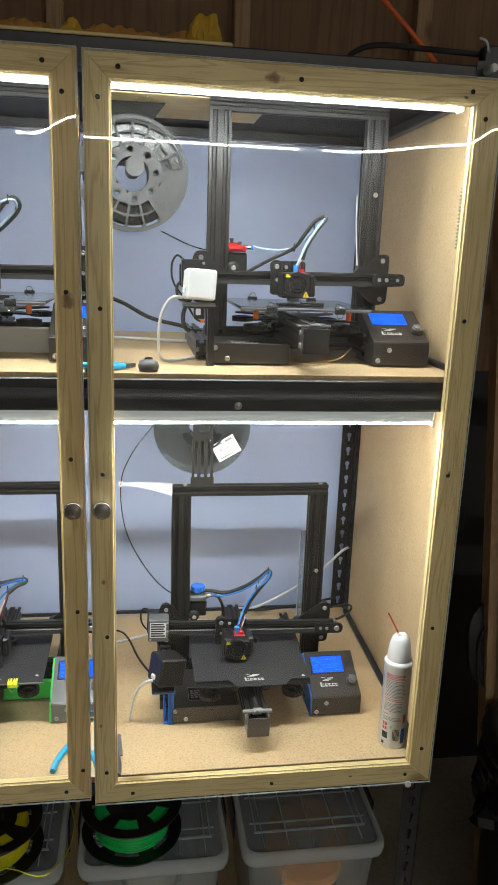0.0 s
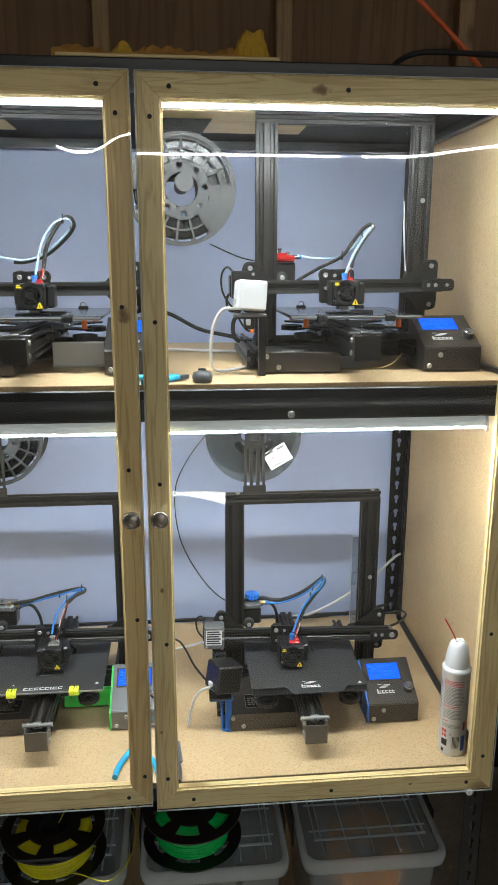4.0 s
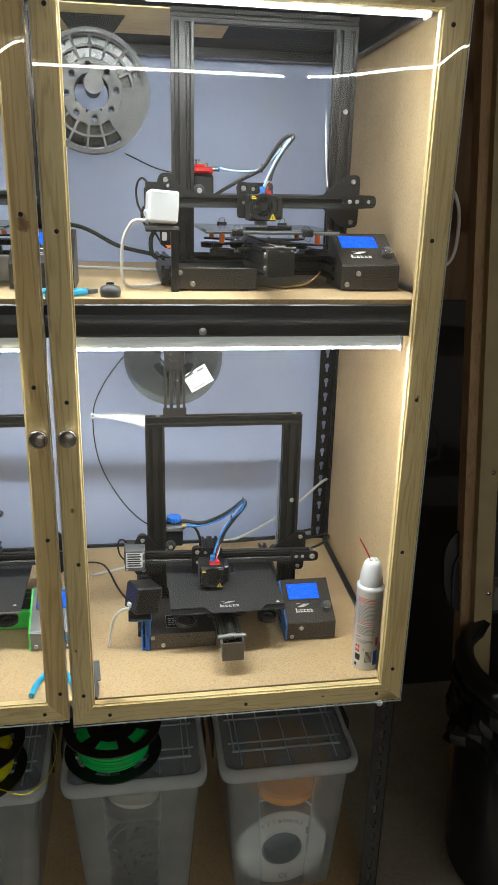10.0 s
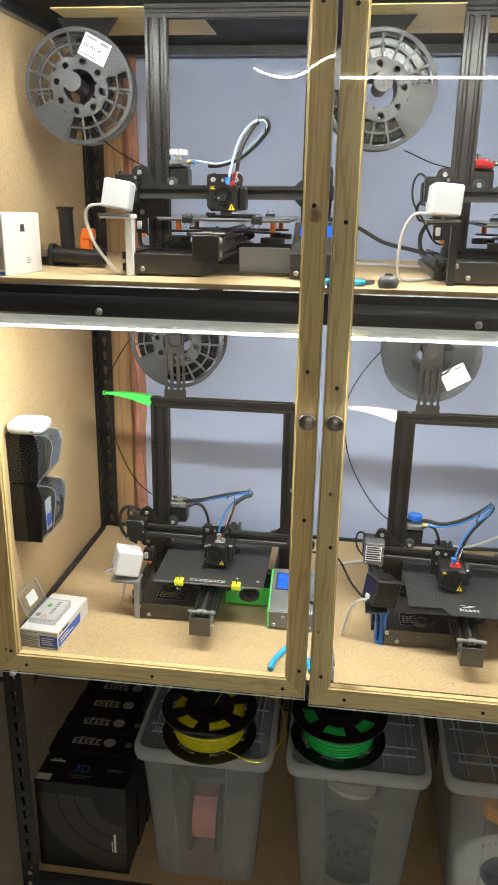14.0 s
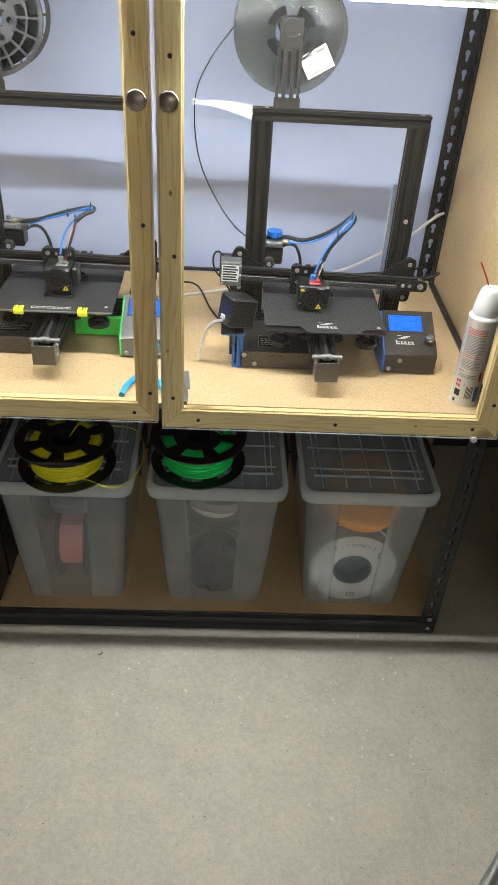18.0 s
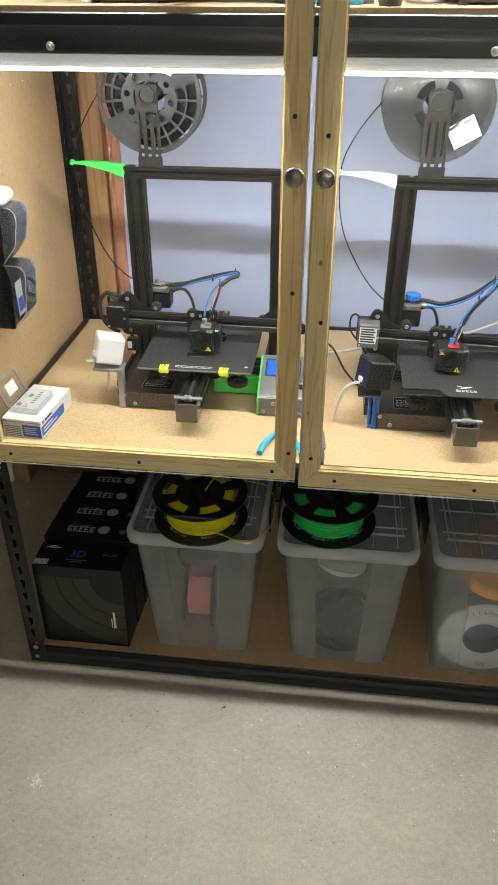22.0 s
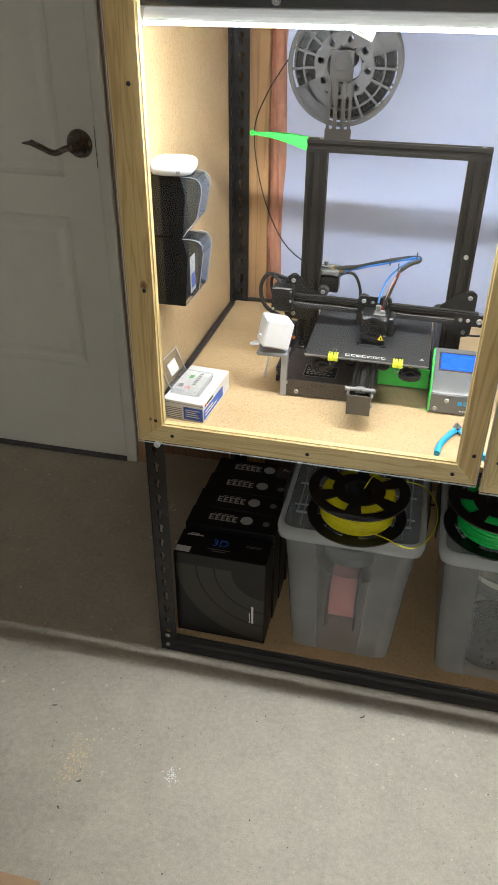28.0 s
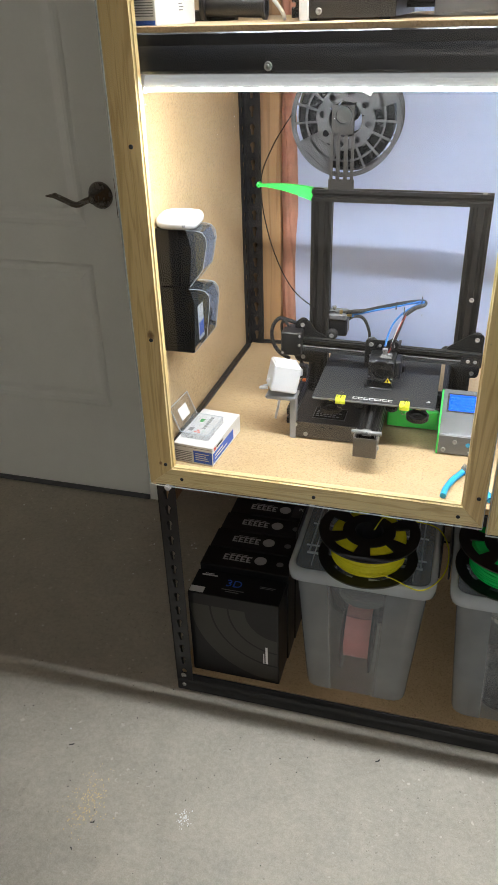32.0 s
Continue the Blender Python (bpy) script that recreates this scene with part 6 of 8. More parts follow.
camera_cube(-0.362, 0.118, 1.462, ZU, M_WHITEP, M_WHITEP, M_GREYM, "white cube webcam on a white stand on the upper shelf", 4, -4, [(-0.028, -0.004, 0.12), (-0.05, -0.008, 0.116), (-0.058, -0.004, 0.095), (-0.044, 0.0, 0.05), (-0.016, 0.0, 0.015), (-0.012, 0.006, 0.003)], 0.018, 0.047, 9.0)

# spray duster
o = thing("spray_can", Matrix.Translation((0.584, 0.078, ZF)) @ Matrix.Scale(1.17, 4, (0, 0, 1)), "white air duster can with red straw on the lower shelf", "spray can")
part("can_body", Shape().lathe([(0, 0), (0.0255, 0), (0.0265, 0.002), (0.026, 0.006), (0.0265, 0.008), (0.0265, 0.149), (0.0275, 0.151), (0.0275, 0.154), (0.0255, 0.156), (0.021, 0.159), (0, 0.159)], 40), M_CAN, o)
part("nozzle_cap", Shape().lathe([(0.0225, 0.157), (0.0228, 0.166), (0.0212, 0.176), (0.0195, 0.185), (0.0165, 0.195), (0.012, 0.200), (0, 0.2005)], 32).box((-0.007, -0.005, 0.19), (-0.001, 0.005, 0.204), 0.0015).box((0.004, -0.006, 0.19), (0.010, 0.006, 0.203), 0.0015), M_WHITEP, o, "white moulded spray cap")
part("straw", Shape().tube([(-0.003, 0.0, 0.198), (-0.012, 0.004, 0.214), (-0.026, 0.01, 0.236)], 0.0014, 8), M_REDP, o, "thin red straw")


def wrap(parent, rows, material, r, name="print_bars"):
    """Print on a round body: patches given as angle, height, width in degrees, height."""
    s = Shape()
    for a, z, w, hh in rows:
        n = max(1, int(w / 6))
        for k in range(n):
            t0, t1 = radians(a + w * k / n), radians(a + w * (k + 1) / n)
            vs = [(r * math.cos(t), r * math.sin(t), zz) for zz in (z, z + hh) for t in (t0, t1)]
            s.add(vs, [(0, 1, 3, 2)], True)
    return part(name, s, material, parent)


rr = random.Random(3)


def text_rows(a0, a1, top, count, pitch, tall):
    """Rows of small broken bars, as fine print looks."""
    out = []
    for k in range(count):
        a, stop = a0, a1 - rr.uniform(0, 12)
        while a < stop:
            w = rr.uniform(2.5, 8)
            out.append((a, top - pitch * k, min(w, stop - a), tall))
            a += w + 1.6
    return out


wrap(o, text_rows(200, 288, 0.137, 4, 0.0027, 0.0015) + text_rows(200, 284, 0.092, 2, 0.003, 0.0014) + text_rows(200, 232, 0.063, 1, 0.003, 0.002), M_REDINK, 0.02665)
wrap(o, text_rows(201, 289, 0.1255, 13, 0.0025, 0.0013) + text_rows(202, 286, 0.0845, 7, 0.0025, 0.0012) + text_rows(201, 284, 0.058, 3, 0.0026, 0.0012), M_INK, 0.02665)
wrap(o, [(202, 0.018, 26, 0.012), (202, 0.006, 12, 0.006)] + [(250 + 5 * k, 0.016, 2.6, 0.022) for k in range(6)], M_RUBBER, 0.02665)
wrap(o, [(291, 0.048, 14, 0.016), (202, 0.034, 9, 0.006), (214, 0.034, 9, 0.006), (202, 0.042, 9, 0.006), (214, 0.042, 9, 0.006)], M_REDINK, 0.02668)
wrap(o, [(286, 0.010, 22, 0.028)], M_BLUEINK, 0.02668)
wrap(o, [(178, 0.05 + 0.03 * k, 3, 0.024) for k in range(3)], M_BLUEINK, 0.02665)


def cutters(m, label, spread=1.0):
    o = thing("flush_cutters", m, label, "cutters", "flush cutters")
    for sgn in (-1, 1):
        pts = [(sgn * 0.004, 0.0, 0.007), (sgn * 0.013, -0.014, 0.007), (sgn * 0.025, -0.036, 0.007), (sgn * 0.035, -0.06, 0.007), (sgn * 0.040, -0.085, 0.007)]
        pts = [(a * spread, b, c) for a, b, c in pts]
        part("grip", Shape().tube(pts, 0.0056, 10), M_CYAN, o, "sky blue plastic grip")
        part("blade", Shape().prism([(sgn * 0.0005, 0.0), (sgn * 0.007, -0.002), (sgn * 0.0075, 0.008), (sgn * 0.001, 0.024)], 0.003, 0.011, "z"), M_GREYP, o, "dark steel jaw")
    part("pivot", Shape().cyl((0, 0.001, 0.002), (0, 0.001, 0.0125), 0.005, 14), M_GREYP, o)
    return o


cutters(pose(-0.034, 0.130, ZF, 0, 0, 3), "blue handled flush cutters lying on the lower shelf")
cutters(pose(0.062, 0.068, ZU, 0, 0, -68) @ Matrix.Scale(0.85, 4), "blue handled flush cutters lying on the upper shelf", 0.8)
o = thing("scraper", pose(0.043, 0.062, ZF, 0, 0, 3), "dark metal scraper lying on the lower shelf", "scraper")
part("blade", Shape().prism(round_outline([(-0.014, 0.02), (0.014, 0.02), (0.012, 0.085), (-0.012, 0.085)], 0.003), 0.0005, 0.0022, "z"), M_GREYM, o, "flat grey blade")
part("handle", Shape().tube([(0, 0.022, 0.008), (0.003, -0.01, 0.009), (0.001, -0.045, 0.008)], 0.0075, 10), M_GREYP, o, "dark moulded handle")
o = thing("nozzle_tool", pose(0.102, 0.048, ZU, 0, 0, 10), "small round dark tool lying on the upper shelf", "hand tool")
part("tool_body", Shape().lathe([(0, 0.021), (0.006, 0.0208), (0.0075, 0.019), (0.0148, 0.0165), (0.0172, 0.009), (0.015, 0.001), (0, 0)], 24), M_GREYP, o)
part("tool_ring", Shape().ring((0, 0, 0.0206), (0, 0, 0.0226), 0.0065, 0.004, 18), M_RUBBER, o)


def medicine_box(m, size, label, extra=None):
    """A small white printed carton: the front is the side at -y."""
    w, d, h = size
    o = thing("carton", m, label, "carton", "white cartons")
    part("carton_body", Shape().box((-w, 0, 0), (0, d, h), 0.0012), M_CARDW, o)
    part("lid_seam", Shape().box((-w - 0.0003, 0.0 - 0.0004, h - 0.006), (0.0003, 0.0, h - 0.0052)), M_INK, o)
    return o


o = medicine_box(pose(-0.500, 0.050, ZF, 0, 0, -5), (0.082, 0.145, 0.041), "white and blue carton on the lower shelf")
part("blue_patch", Shape().box((-0.040, -0.0004, 0.004), (-0.0015, 0.0, 0.030)), M_BLUEINK, o)
part("blue_patch", Shape().box((0.0, 0.002, 0.006), (0.0004, 0.105, 0.027)), M_BLUEINK, o)
bars([(-0.078, 0.004 + 0.004 * k, 0.034, 0.0016) for k in range(6)], M_INK, o, pose(0, -0.0002, 0, 90, 0, 0))
bars([(-0.036, 0.010 + 0.0045 * k, 0.028 - 0.003 * (k % 3), 0.0016) for k in range(4)], M_LOGO, o, pose(0, -0.0005, 0, 90, 0, 0))
bars([(0.01, 0.012, 0.06, 0.003), (0.01, 0.019, 0.04, 0.003)], M_LOGO, o, pose(0.0004, 0, 0, 90, 0, 90))
bars([(0.008, 0.031, 0.008, 0.006)], M_REDINK, o, pose(0.0002, 0, 0, 90, 0, 90))
bars([(0.02, 0.032, 0.03, 0.004)], M_RUBBER, o, pose(0.0002, 0, 0, 90, 0, 90))
o = medicine_box(pose(-0.543, 0.045, ZU, 0, 0, -13), (0.067, 0.105, 0.103), "white and blue carton on the upper shelf")
part("blue_patch", Shape().box((-0.048, -0.0004, 0.052), (-0.016, 0.0, 0.092)), M_BLUEINK, o)
part("blue_patch", Shape().box((-0.048, 0.0, 0.0979), (-0.016, 0.1, 0.0984)), M_BLUEINK, o)
part("blue_patch", Shape().box((-0.075, -0.0004, 0.001), (-0.002, 0.0, 0.007)), M_BLUEINK, o)
bars([(-0.052, 0.012 + 0.0033 * k, 0.048, 0.0013) for k in range(11)], M_INK, o, pose(0, -0.0002, 0, 90, 0, 0))
bars([(-0.044, 0.058 + 0.005 * k, 0.022, 0.0015) for k in range(5)], M_LOGO, o, pose(0, -0.0005, 0, 90, 0, 0))
bars([(-0.066, 0.012, 0.007, 0.007)], M_REDINK, o, pose(0, -0.0003, 0, 90, 0, 0))
bars([(-0.066, 0.024, 0.006, 0.045)], M_RUBBER, o, pose(0, -0.0003, 0, 90, 0, 0))
bars([(0.048 + 0.002 * k, 0.072, 0.0011, 0.012) for k in range(6)], M_RUBBER, o, pose(0.0002, 0, 0, 90, 0, 90))
bars([(0.060, 0.018, 0.010, 0.0016), (0.060, 0.022, 0.012, 0.0016), (0.060, 0.026, 0.008, 0.0016)], M_INK, o, pose(0.0002, 0, 0, 90, 0, 90))

# clear box with its lid open
o = thing("clear_box", pose(-0.573, 0.078, ZF + 0.0416, 0, 0, -5), "small clear plastic box standing open on a carton", "plastic box")


def tray_shape(w, d, h, t):
    s = Shape()
    s.box((0, 0, 0), (w, d, t)).box((0, 0, t), (w, t, h)).box((0, d - t, t), (w, d, h)).box((0, t, t), (t, d - t, h)).box((w - t, t, t), (w, d - t, h))
    return s


part("tray", tray_shape(0.058, 0.078, 0.013, 0.0012), M_CLEARB, o)
part("open_lid", tray_shape(0.050, 0.078, 0.006, 0.0012), M_CLEARB, o, "raised clear lid", pose(0.0, 0, 0.013, 0, -112, 0))
part("tray_rim", Shape().tube([(0, 0, 0.013), (0.058, 0, 0.013)], 0.0008, 5).tube([(0.058, 0, 0.013), (0.058, 0.078, 0.013)], 0.0008, 5).tube([(0, 0.078, 0.013), (0.058, 0.078, 0.013)], 0.0008, 5), M_RIM, o, "bright rim of the clear tray")
part("lid_rim", Shape().tube([(0, 0, 0), (0.05, 0, 0)], 0.0008, 5).tube([(0.05, 0, 0), (0.05, 0.078, 0)], 0.0008, 5).tube([(0, 0.078, 0), (0.05, 0.078, 0)], 0.0008, 5), M_RIM, o, "bright rim of the clear lid", pose(0.0, 0, 0.013, 0, -112, 0))
part("lid_sticker", Shape().box((0.012, 0.02, -0.001), (0.036, 0.055, -0.0003)), M_CARDW, o, "white sticker", pose(0.0, 0, 0.013, 0, -112, 0))
part("print_patch", Shape().box((0.020, 0.046, 0.0134), (0.028, 0.058, 0.0138)), plain("leaf green print", (0.05, 0.3, 0.08), 0.5), o)
bars([(0.026, 0.004, 0.005, 0.005), (0.033, 0.004, 0.005, 0.005), (0.0295, 0.010, 0.005, 0.005)], plain("faded red print", (0.7, 0.25, 0.22), 0.5), o, pose(0, 0, 0.0134))
bars([(0.036, 0.022 + 0.0085 * k, 0.007, 0.0045) for k in range(6)], M_INK, o, pose(0, 0, 0.0134))
bars([(0.012, 0.008, 0.009, 0.012)], M_INK, o, pose(0, 0, 0.0134))

# hopper bins on the cabinet side, access point on top
for z0, z1, lb in ((0.816, 0.941, "lower"), (0.944, 1.046, "upper")):
    o = thing("hopper_bin", (XL + 0.001, 0.124, 0), "black hopper bin with clear front fixed on the cabinet side", "storage bin", "hopper bins")
    D = 0.052
    prof = [(0.0, z0), (0.059, z0), (0.067, z1 - 0.030), (0.058, z1), (0.0, z1)]
    s = Shape()
    s.prism(prof, 0.0, 0.002, "y")
    s.prism([(0.0, z0), (0.059, z0), (0.084, z0 + 0.034), (0.0935, z1 - 0.024), (0.086, z1 - 0.003), (0.058, z1 - 0.001), (0.0, z1)], D - 0.002, D - 0.0002, "y")
    s.box((0, 0.002, z0), (0.052, D - 0.002, z0 + 0.002)).box((0, 0.002, z1 - 0.002), (0.05, D - 0.002, z1)).box((0, 0.002, z0), (0.002, D - 0.002, z1))
    part("bin_body", s, M_GLOSSK, o)
    s = Shape()
    line = [(0.0605, z0 + 0.002), (0.086, z0 + 0.034), (0.0955, z1 - 0.024), (0.0945, z1 - 0.010), (0.088, z1 - 0.002), (0.078, z1 + 0.0005), (0.058, z1 + 0.0005)]
    back = [(a - 0.0015, b) for a, b in line[::-1]]
    s.prism(line + back, 0.0, D, "y")
    for y in (-0.0016, D + 0.0005):
        s.prism(line + [(0.066, z1 - 0.030)], y, y + 0.0011, "y")
    cf = part("clear_front", s, M_SMOKE, o, "scratched clear flap")
    for y in (-0.0018, D + 0.0018):
        e = Shape()
        for p, q in zip(line, line[1:]):
            e.cyl((p[0], y, p[1]), (q[0], y, q[1]), 0.0006, 6)
        part("flap_edge", e, M_LIDRIB, cf, "bright edge of the clear flap")
    if z0 < 0.9:
        part("card", Shape().box((0.066, 0.012, z0 + 0.022), (0.067, 0.040, z0 + 0.088), 0.0003), M_CARDW, o)
        part("card_patch", Shape().box((0.0672, 0.014, z0 + 0.030), (0.0676, 0.038, z0 + 0.056)), M_BLUEINK, o)
    else:
        for k in range(4):
            part("hex_key", Shape().cyl((0.01 + 0.008 * k, 0.012 + 0.008 * k, z0 + 0.005), (0.05 + 0.003 * k, 0.035, z0 + 0.03 + 0.01 * k), 0.0015, 6), M_STEEL, o)
s, k = Shape(), 28
for g, z in ((0.028, 0.0), (0.034, 0.002), (0.0375, 0.007), (0.0385, 0.012), (0.0375, 0.017), (0.034, 0.021), (0.026, 0.0236), (0.012, 0.0246), (0.001, 0.0248)):
    q = round_outline([(-g, -g), (g, -g), (g, g), (-g, g)], g * 0.62, 6)
    s.v += [(a, b, z) for a, b in q]
    k = len(q)
s.f = [(j * k + i, j * k + (i + 1) % k, (j + 1) * k + (i + 1) % k, (j + 1) * k + i) for j in range(8) for i in range(k)] + [tuple(range(k))[::-1]]
s.s = [True] * (len(s.f) - 1) + [False]
o = thing("access_point", pose(XL + 0.040, 0.152, 1.0468, 0, 0, 6), "white rounded access point lying on a hopper bin", "access point")
me = s.mesh("shell")
part("shell", me, M_WHITEP, o)
part("led_dot", Shape().cyl((0.0, -0.012, 0.024), (0.0, -0.012, 0.0244), 0.0015, 8), M_INK, o)
part("port", Shape().box((0.012, -0.0386, 0.006), (0.018, -0.0378, 0.010)), M_INK, o)

# dark coiled mark on the cabinet side
o = thing("coil_spring", (XR - 0.0002, 0.106, 1.617), "thin dark coil fixed on the cabinet side", "coil")
pts = [(-0.004 - 0.003 * math.cos(2 * math.pi * k / 8), 0.0055 * math.sin(2 * math.pi * k / 8), -0.049 + 0.098 * k / 128) for k in range(129)]
part("coil", Shape().tube(pts, 0.0011, 5), M_DULL, o)

# spare spool holder lying on the upper shelf
o = thing("spool_holder", (-0.525, 0.285, ZU), "black tube spool holder with an orange clamp, lying loose", "spool holder")
part("upright_tube", Shape().ring((0.006, 0.0, 0.02), (0.004, 0.0, 0.110), 0.0145, 0.0115, 24).ring((0.004, 0, 0.107), (0.004, 0, 0.112), 0.0175, 0.0115, 24), M_PLAST, o)
part("lying_tube", Shape().ring((-0.012, -0.03, 0.022), (0.088, -0.035, 0.0185), 0.0155, 0.0125, 24).ring((0.086, -0.035, 0.0185), (0.091, -0.035, 0.0185), 0.0185, 0.0125, 24).ring((-0.018, -0.03, 0.0225), (-0.01, -0.03, 0.0225), 0.0215, 0.0125, 24), M_PLAST, o)
part("foot_bar", Shape().box((-0.05, -0.012, 0.0), (0.03, 0.012, 0.016), 0.002).box((-0.012, -0.012, 0.016), (0.045, 0.004, 0.034), 0.002), M_PLAST, o)
part("clamp", Shape().box((0.034, -0.012, 0.02), (0.054, 0.012, 0.062), 0.003).box((0.038, -0.014, 0.05), (0.062, 0.010, 0.072), 0.003), M_ORANGEP, o, "orange printed clamp")

# strips, leads and plates behind the printers
s = Shape().box((-0.170, 0.250, ZU + 0.002), (-0.064, 0.262, ZU + 0.046), 0.002).box((-0.170, 0.248, ZU), (-0.064, 0.264, ZU + 0.004), 0.001)
solid("cable_trunking", s, M_WHITEP, "cream plastic trunking lying behind the upper printer rail", "trunking")
s = Shape().prism(round_outline([(0.488, ZF), (0.535, ZF), (0.535, ZF + 0.24), (0.515, ZF + 0.265), (0.488, ZF + 0.265)], 0.006), 0.555, 0.558, "y")
o = solid("clear_plate", s, M_LID, "clear acrylic plate leaning behind the printer", "acrylic plate")
part("plate_edge", Shape().box((0.5352, 0.5545, ZF + 0.002), (0.5366, 0.5585, ZF + 0.24)).box((0.488, 0.5545, ZF + 0.2652), (0.516, 0.5585, ZF + 0.2664)).box((0.4866, 0.5545, ZF + 0.002), (0.4878, 0.5585, ZF + 0.26)), M_RIM, o, "bright cut edges")


def lead(pts, r, material, label, name="lead"):
    return solid(name, Shape().tube(pts, r, 8), material, label, "cable", "loose leads")


lead([(0.28, 0.56, ZF + 0.012), (0.329, 0.61, ZF + 0.025), (0.394, 0.61, ZF + 0.032), (0.478, 0.61, ZF + 0.074), (0.56, 0.61, ZF + 0.131), (0.605, 0.625, ZF + 0.164), (0.628, 0.64, ZF + 0.174), (0.641, 0.645, ZF + 0.178)], 0.0036, M_WHITEP, "white lead running behind the lower printer")
lead([(0.02, 0.50, ZF + 0.003), (0.12, 0.54, ZF + 0.004), (0.25, 0.55, ZF + 0.03), (0.34, 0.50, ZF + 0.01), (0.42, 0.56, ZF + 0.005)], 0.0032, M_WHITEP, "white lead lying on the lower shelf")
lead([(-0.01, 0.57, ZF + 0.004), (0.05, 0.50, ZF + 0.03), (0.09, 0.40, ZF + 0.012), (0.13, 0.33, ZF + 0.008), (0.16, 0.40, ZF + 0.004)], 0.0024, M_RUBBER, "black lead lying on the lower shelf")
lead([(0.505, 0.315, ZF + 0.140), (0.545, 0.34, ZF + 0.138), (0.59, 0.42, ZF + 0.115), (0.612, 0.52, ZF + 0.075), (0.60, 0.60, ZF + 0.03), (0.56, 0.63, ZF + 0.004)], 0.0028, M_RUBBER, "black lead looped beside the printer")
lead([(0.30, 0.62, ZF + 0.02), (0.40, 0.60, ZF + 0.028), (0.52, 0.60, ZF + 0.04), (0.60, 0.61, ZF + 0.05)], 0.0034, M_RUBBER, "black lead running along the shelf back")
lead([(-0.04, 0.44, ZU + 0.10), (0.04, 0.46, ZU + 0.085), (0.11, 0.46, ZU + 0.05), (0.18, 0.44, ZU + 0.035), (0.24, 0.40, ZU + 0.02)], 0.0042, M_RUBBER, "thick black lead behind the upper printers")
lead([(0.0, 0.50, ZU + 0.003), (0.09, 0.47, ZU + 0.004), (0.17, 0.44, ZU + 0.004), (0.24, 0.42, ZU + 0.005)], 0.0030, M_WHITEP, "white lead lying on the upper shelf")
lead([(0.20, 0.25, ZU + 0.15), (0.16, 0.27, ZU + 0.13), (0.165, 0.28, ZU + 0.10), (0.2, 0.26, ZU + 0.11)], 0.0026, M_RUBBER, "thin black lead looped at the upper printer")
lead([(0.47, 0.16, ZU + 0.03), (0.44, 0.14, ZU + 0.012), (0.40, 0.15, ZU + 0.004), (0.36, 0.17, ZU + 0.003)], 0.0012, M_BRASS, "thin copper wire under the upper printer")
lead([(-0.52, 0.36, 1.655), (-0.44, 0.33, 1.585), (-0.36, 0.30, 1.545), (-0.30, 0.285, 1.53)], 0.0011, M_FILK, "black filament strand feeding the upper printer", "filament_strand")
lead([(0.646, 0.50, 1.58), (0.80, 0.50, 1.572), (0.838, 0.50, 1.548), (0.868, 0.50, 1.491), (0.869, 0.50, 1.403), (0.842, 0.50, 1.365), (0.78, 0.50, 1.35), (0.646, 0.50, 1.346)], 0.0042, M_WHITEP, "white lead looped outside the cabinet side")
lead([(0.646, 0.50, 1.13), (0.80, 0.50, 1.13), (0.842, 0.50, 1.105), (0.844, 0.50, 1.029), (0.880, 0.50, 0.95), (0.885, 0.50, 0.915), (0.859, 0.50, 0.891), (0.646, 0.50, 0.87)], 0.0050, M_RUBBER, "black lead looped outside the cabinet side")
lead([(0.13, 0.34, 1.582), (0.19, 0.31, 1.556), (0.25, 0.285, 1.545), (0.285, 0.28, 1.545)], 0.0011, M_FILK, "black filament strand feeding the upper printer", "filament_strand")
lead([(0.13, 0.35, ZF + 0.60), (0.075, 0.335, ZF + 0.53), (0.050, 0.330, ZF + 0.463), (0.060, 0.328, ZF + 0.36), (0.105, 0.325, ZF + 0.27), (0.155, 0.33, ZF + 0.215), (0.205, 0.33, ZF + 0.206)], 0.0011, M_FILK, "black filament strand feeding the lower printer", "filament_strand")
lead([(-0.41, 0.37, ZF + 0.60), (-0.455, 0.36, ZF + 0.53), (-0.477, 0.355, ZF + 0.463), (-0.46, 0.352, ZF + 0.36), (-0.42, 0.35, ZF + 0.27), (-0.37, 0.35, ZF + 0.225), (-0.32, 0.35, ZF + 0.216)], 0.0011, M_FILK, "black filament strand feeding the lower printer", "filament_strand")
for x in (-0.486, 0.077):
    s = Shape()
    s.prism([(x - 0.060, ZT - 0.0225), (x + 0.060, ZT - 0.0225), (x + 0.039, 1.787), (x + 0.030, 1.70), (x - 0.030, 1.70), (x - 0.039, 1.787)], 0.365, 0.372, "y")
    solid("spool_hanger", s, M_DEEPK, "black tapered hanger under the cabinet top", "spool hanger", "spool hangers")
for xa, xb in ((-0.53, -0.262), (0.005, 0.33)):
    s = Shape().box((xa, 0.29, ZT - 0.0225), (xb, 0.53, ZT - 0.0202), 0.0003)
    solid("timber_block", s, M_PINE_X, "pale timber block under the cabinet top", "timber block", "timber blocks")

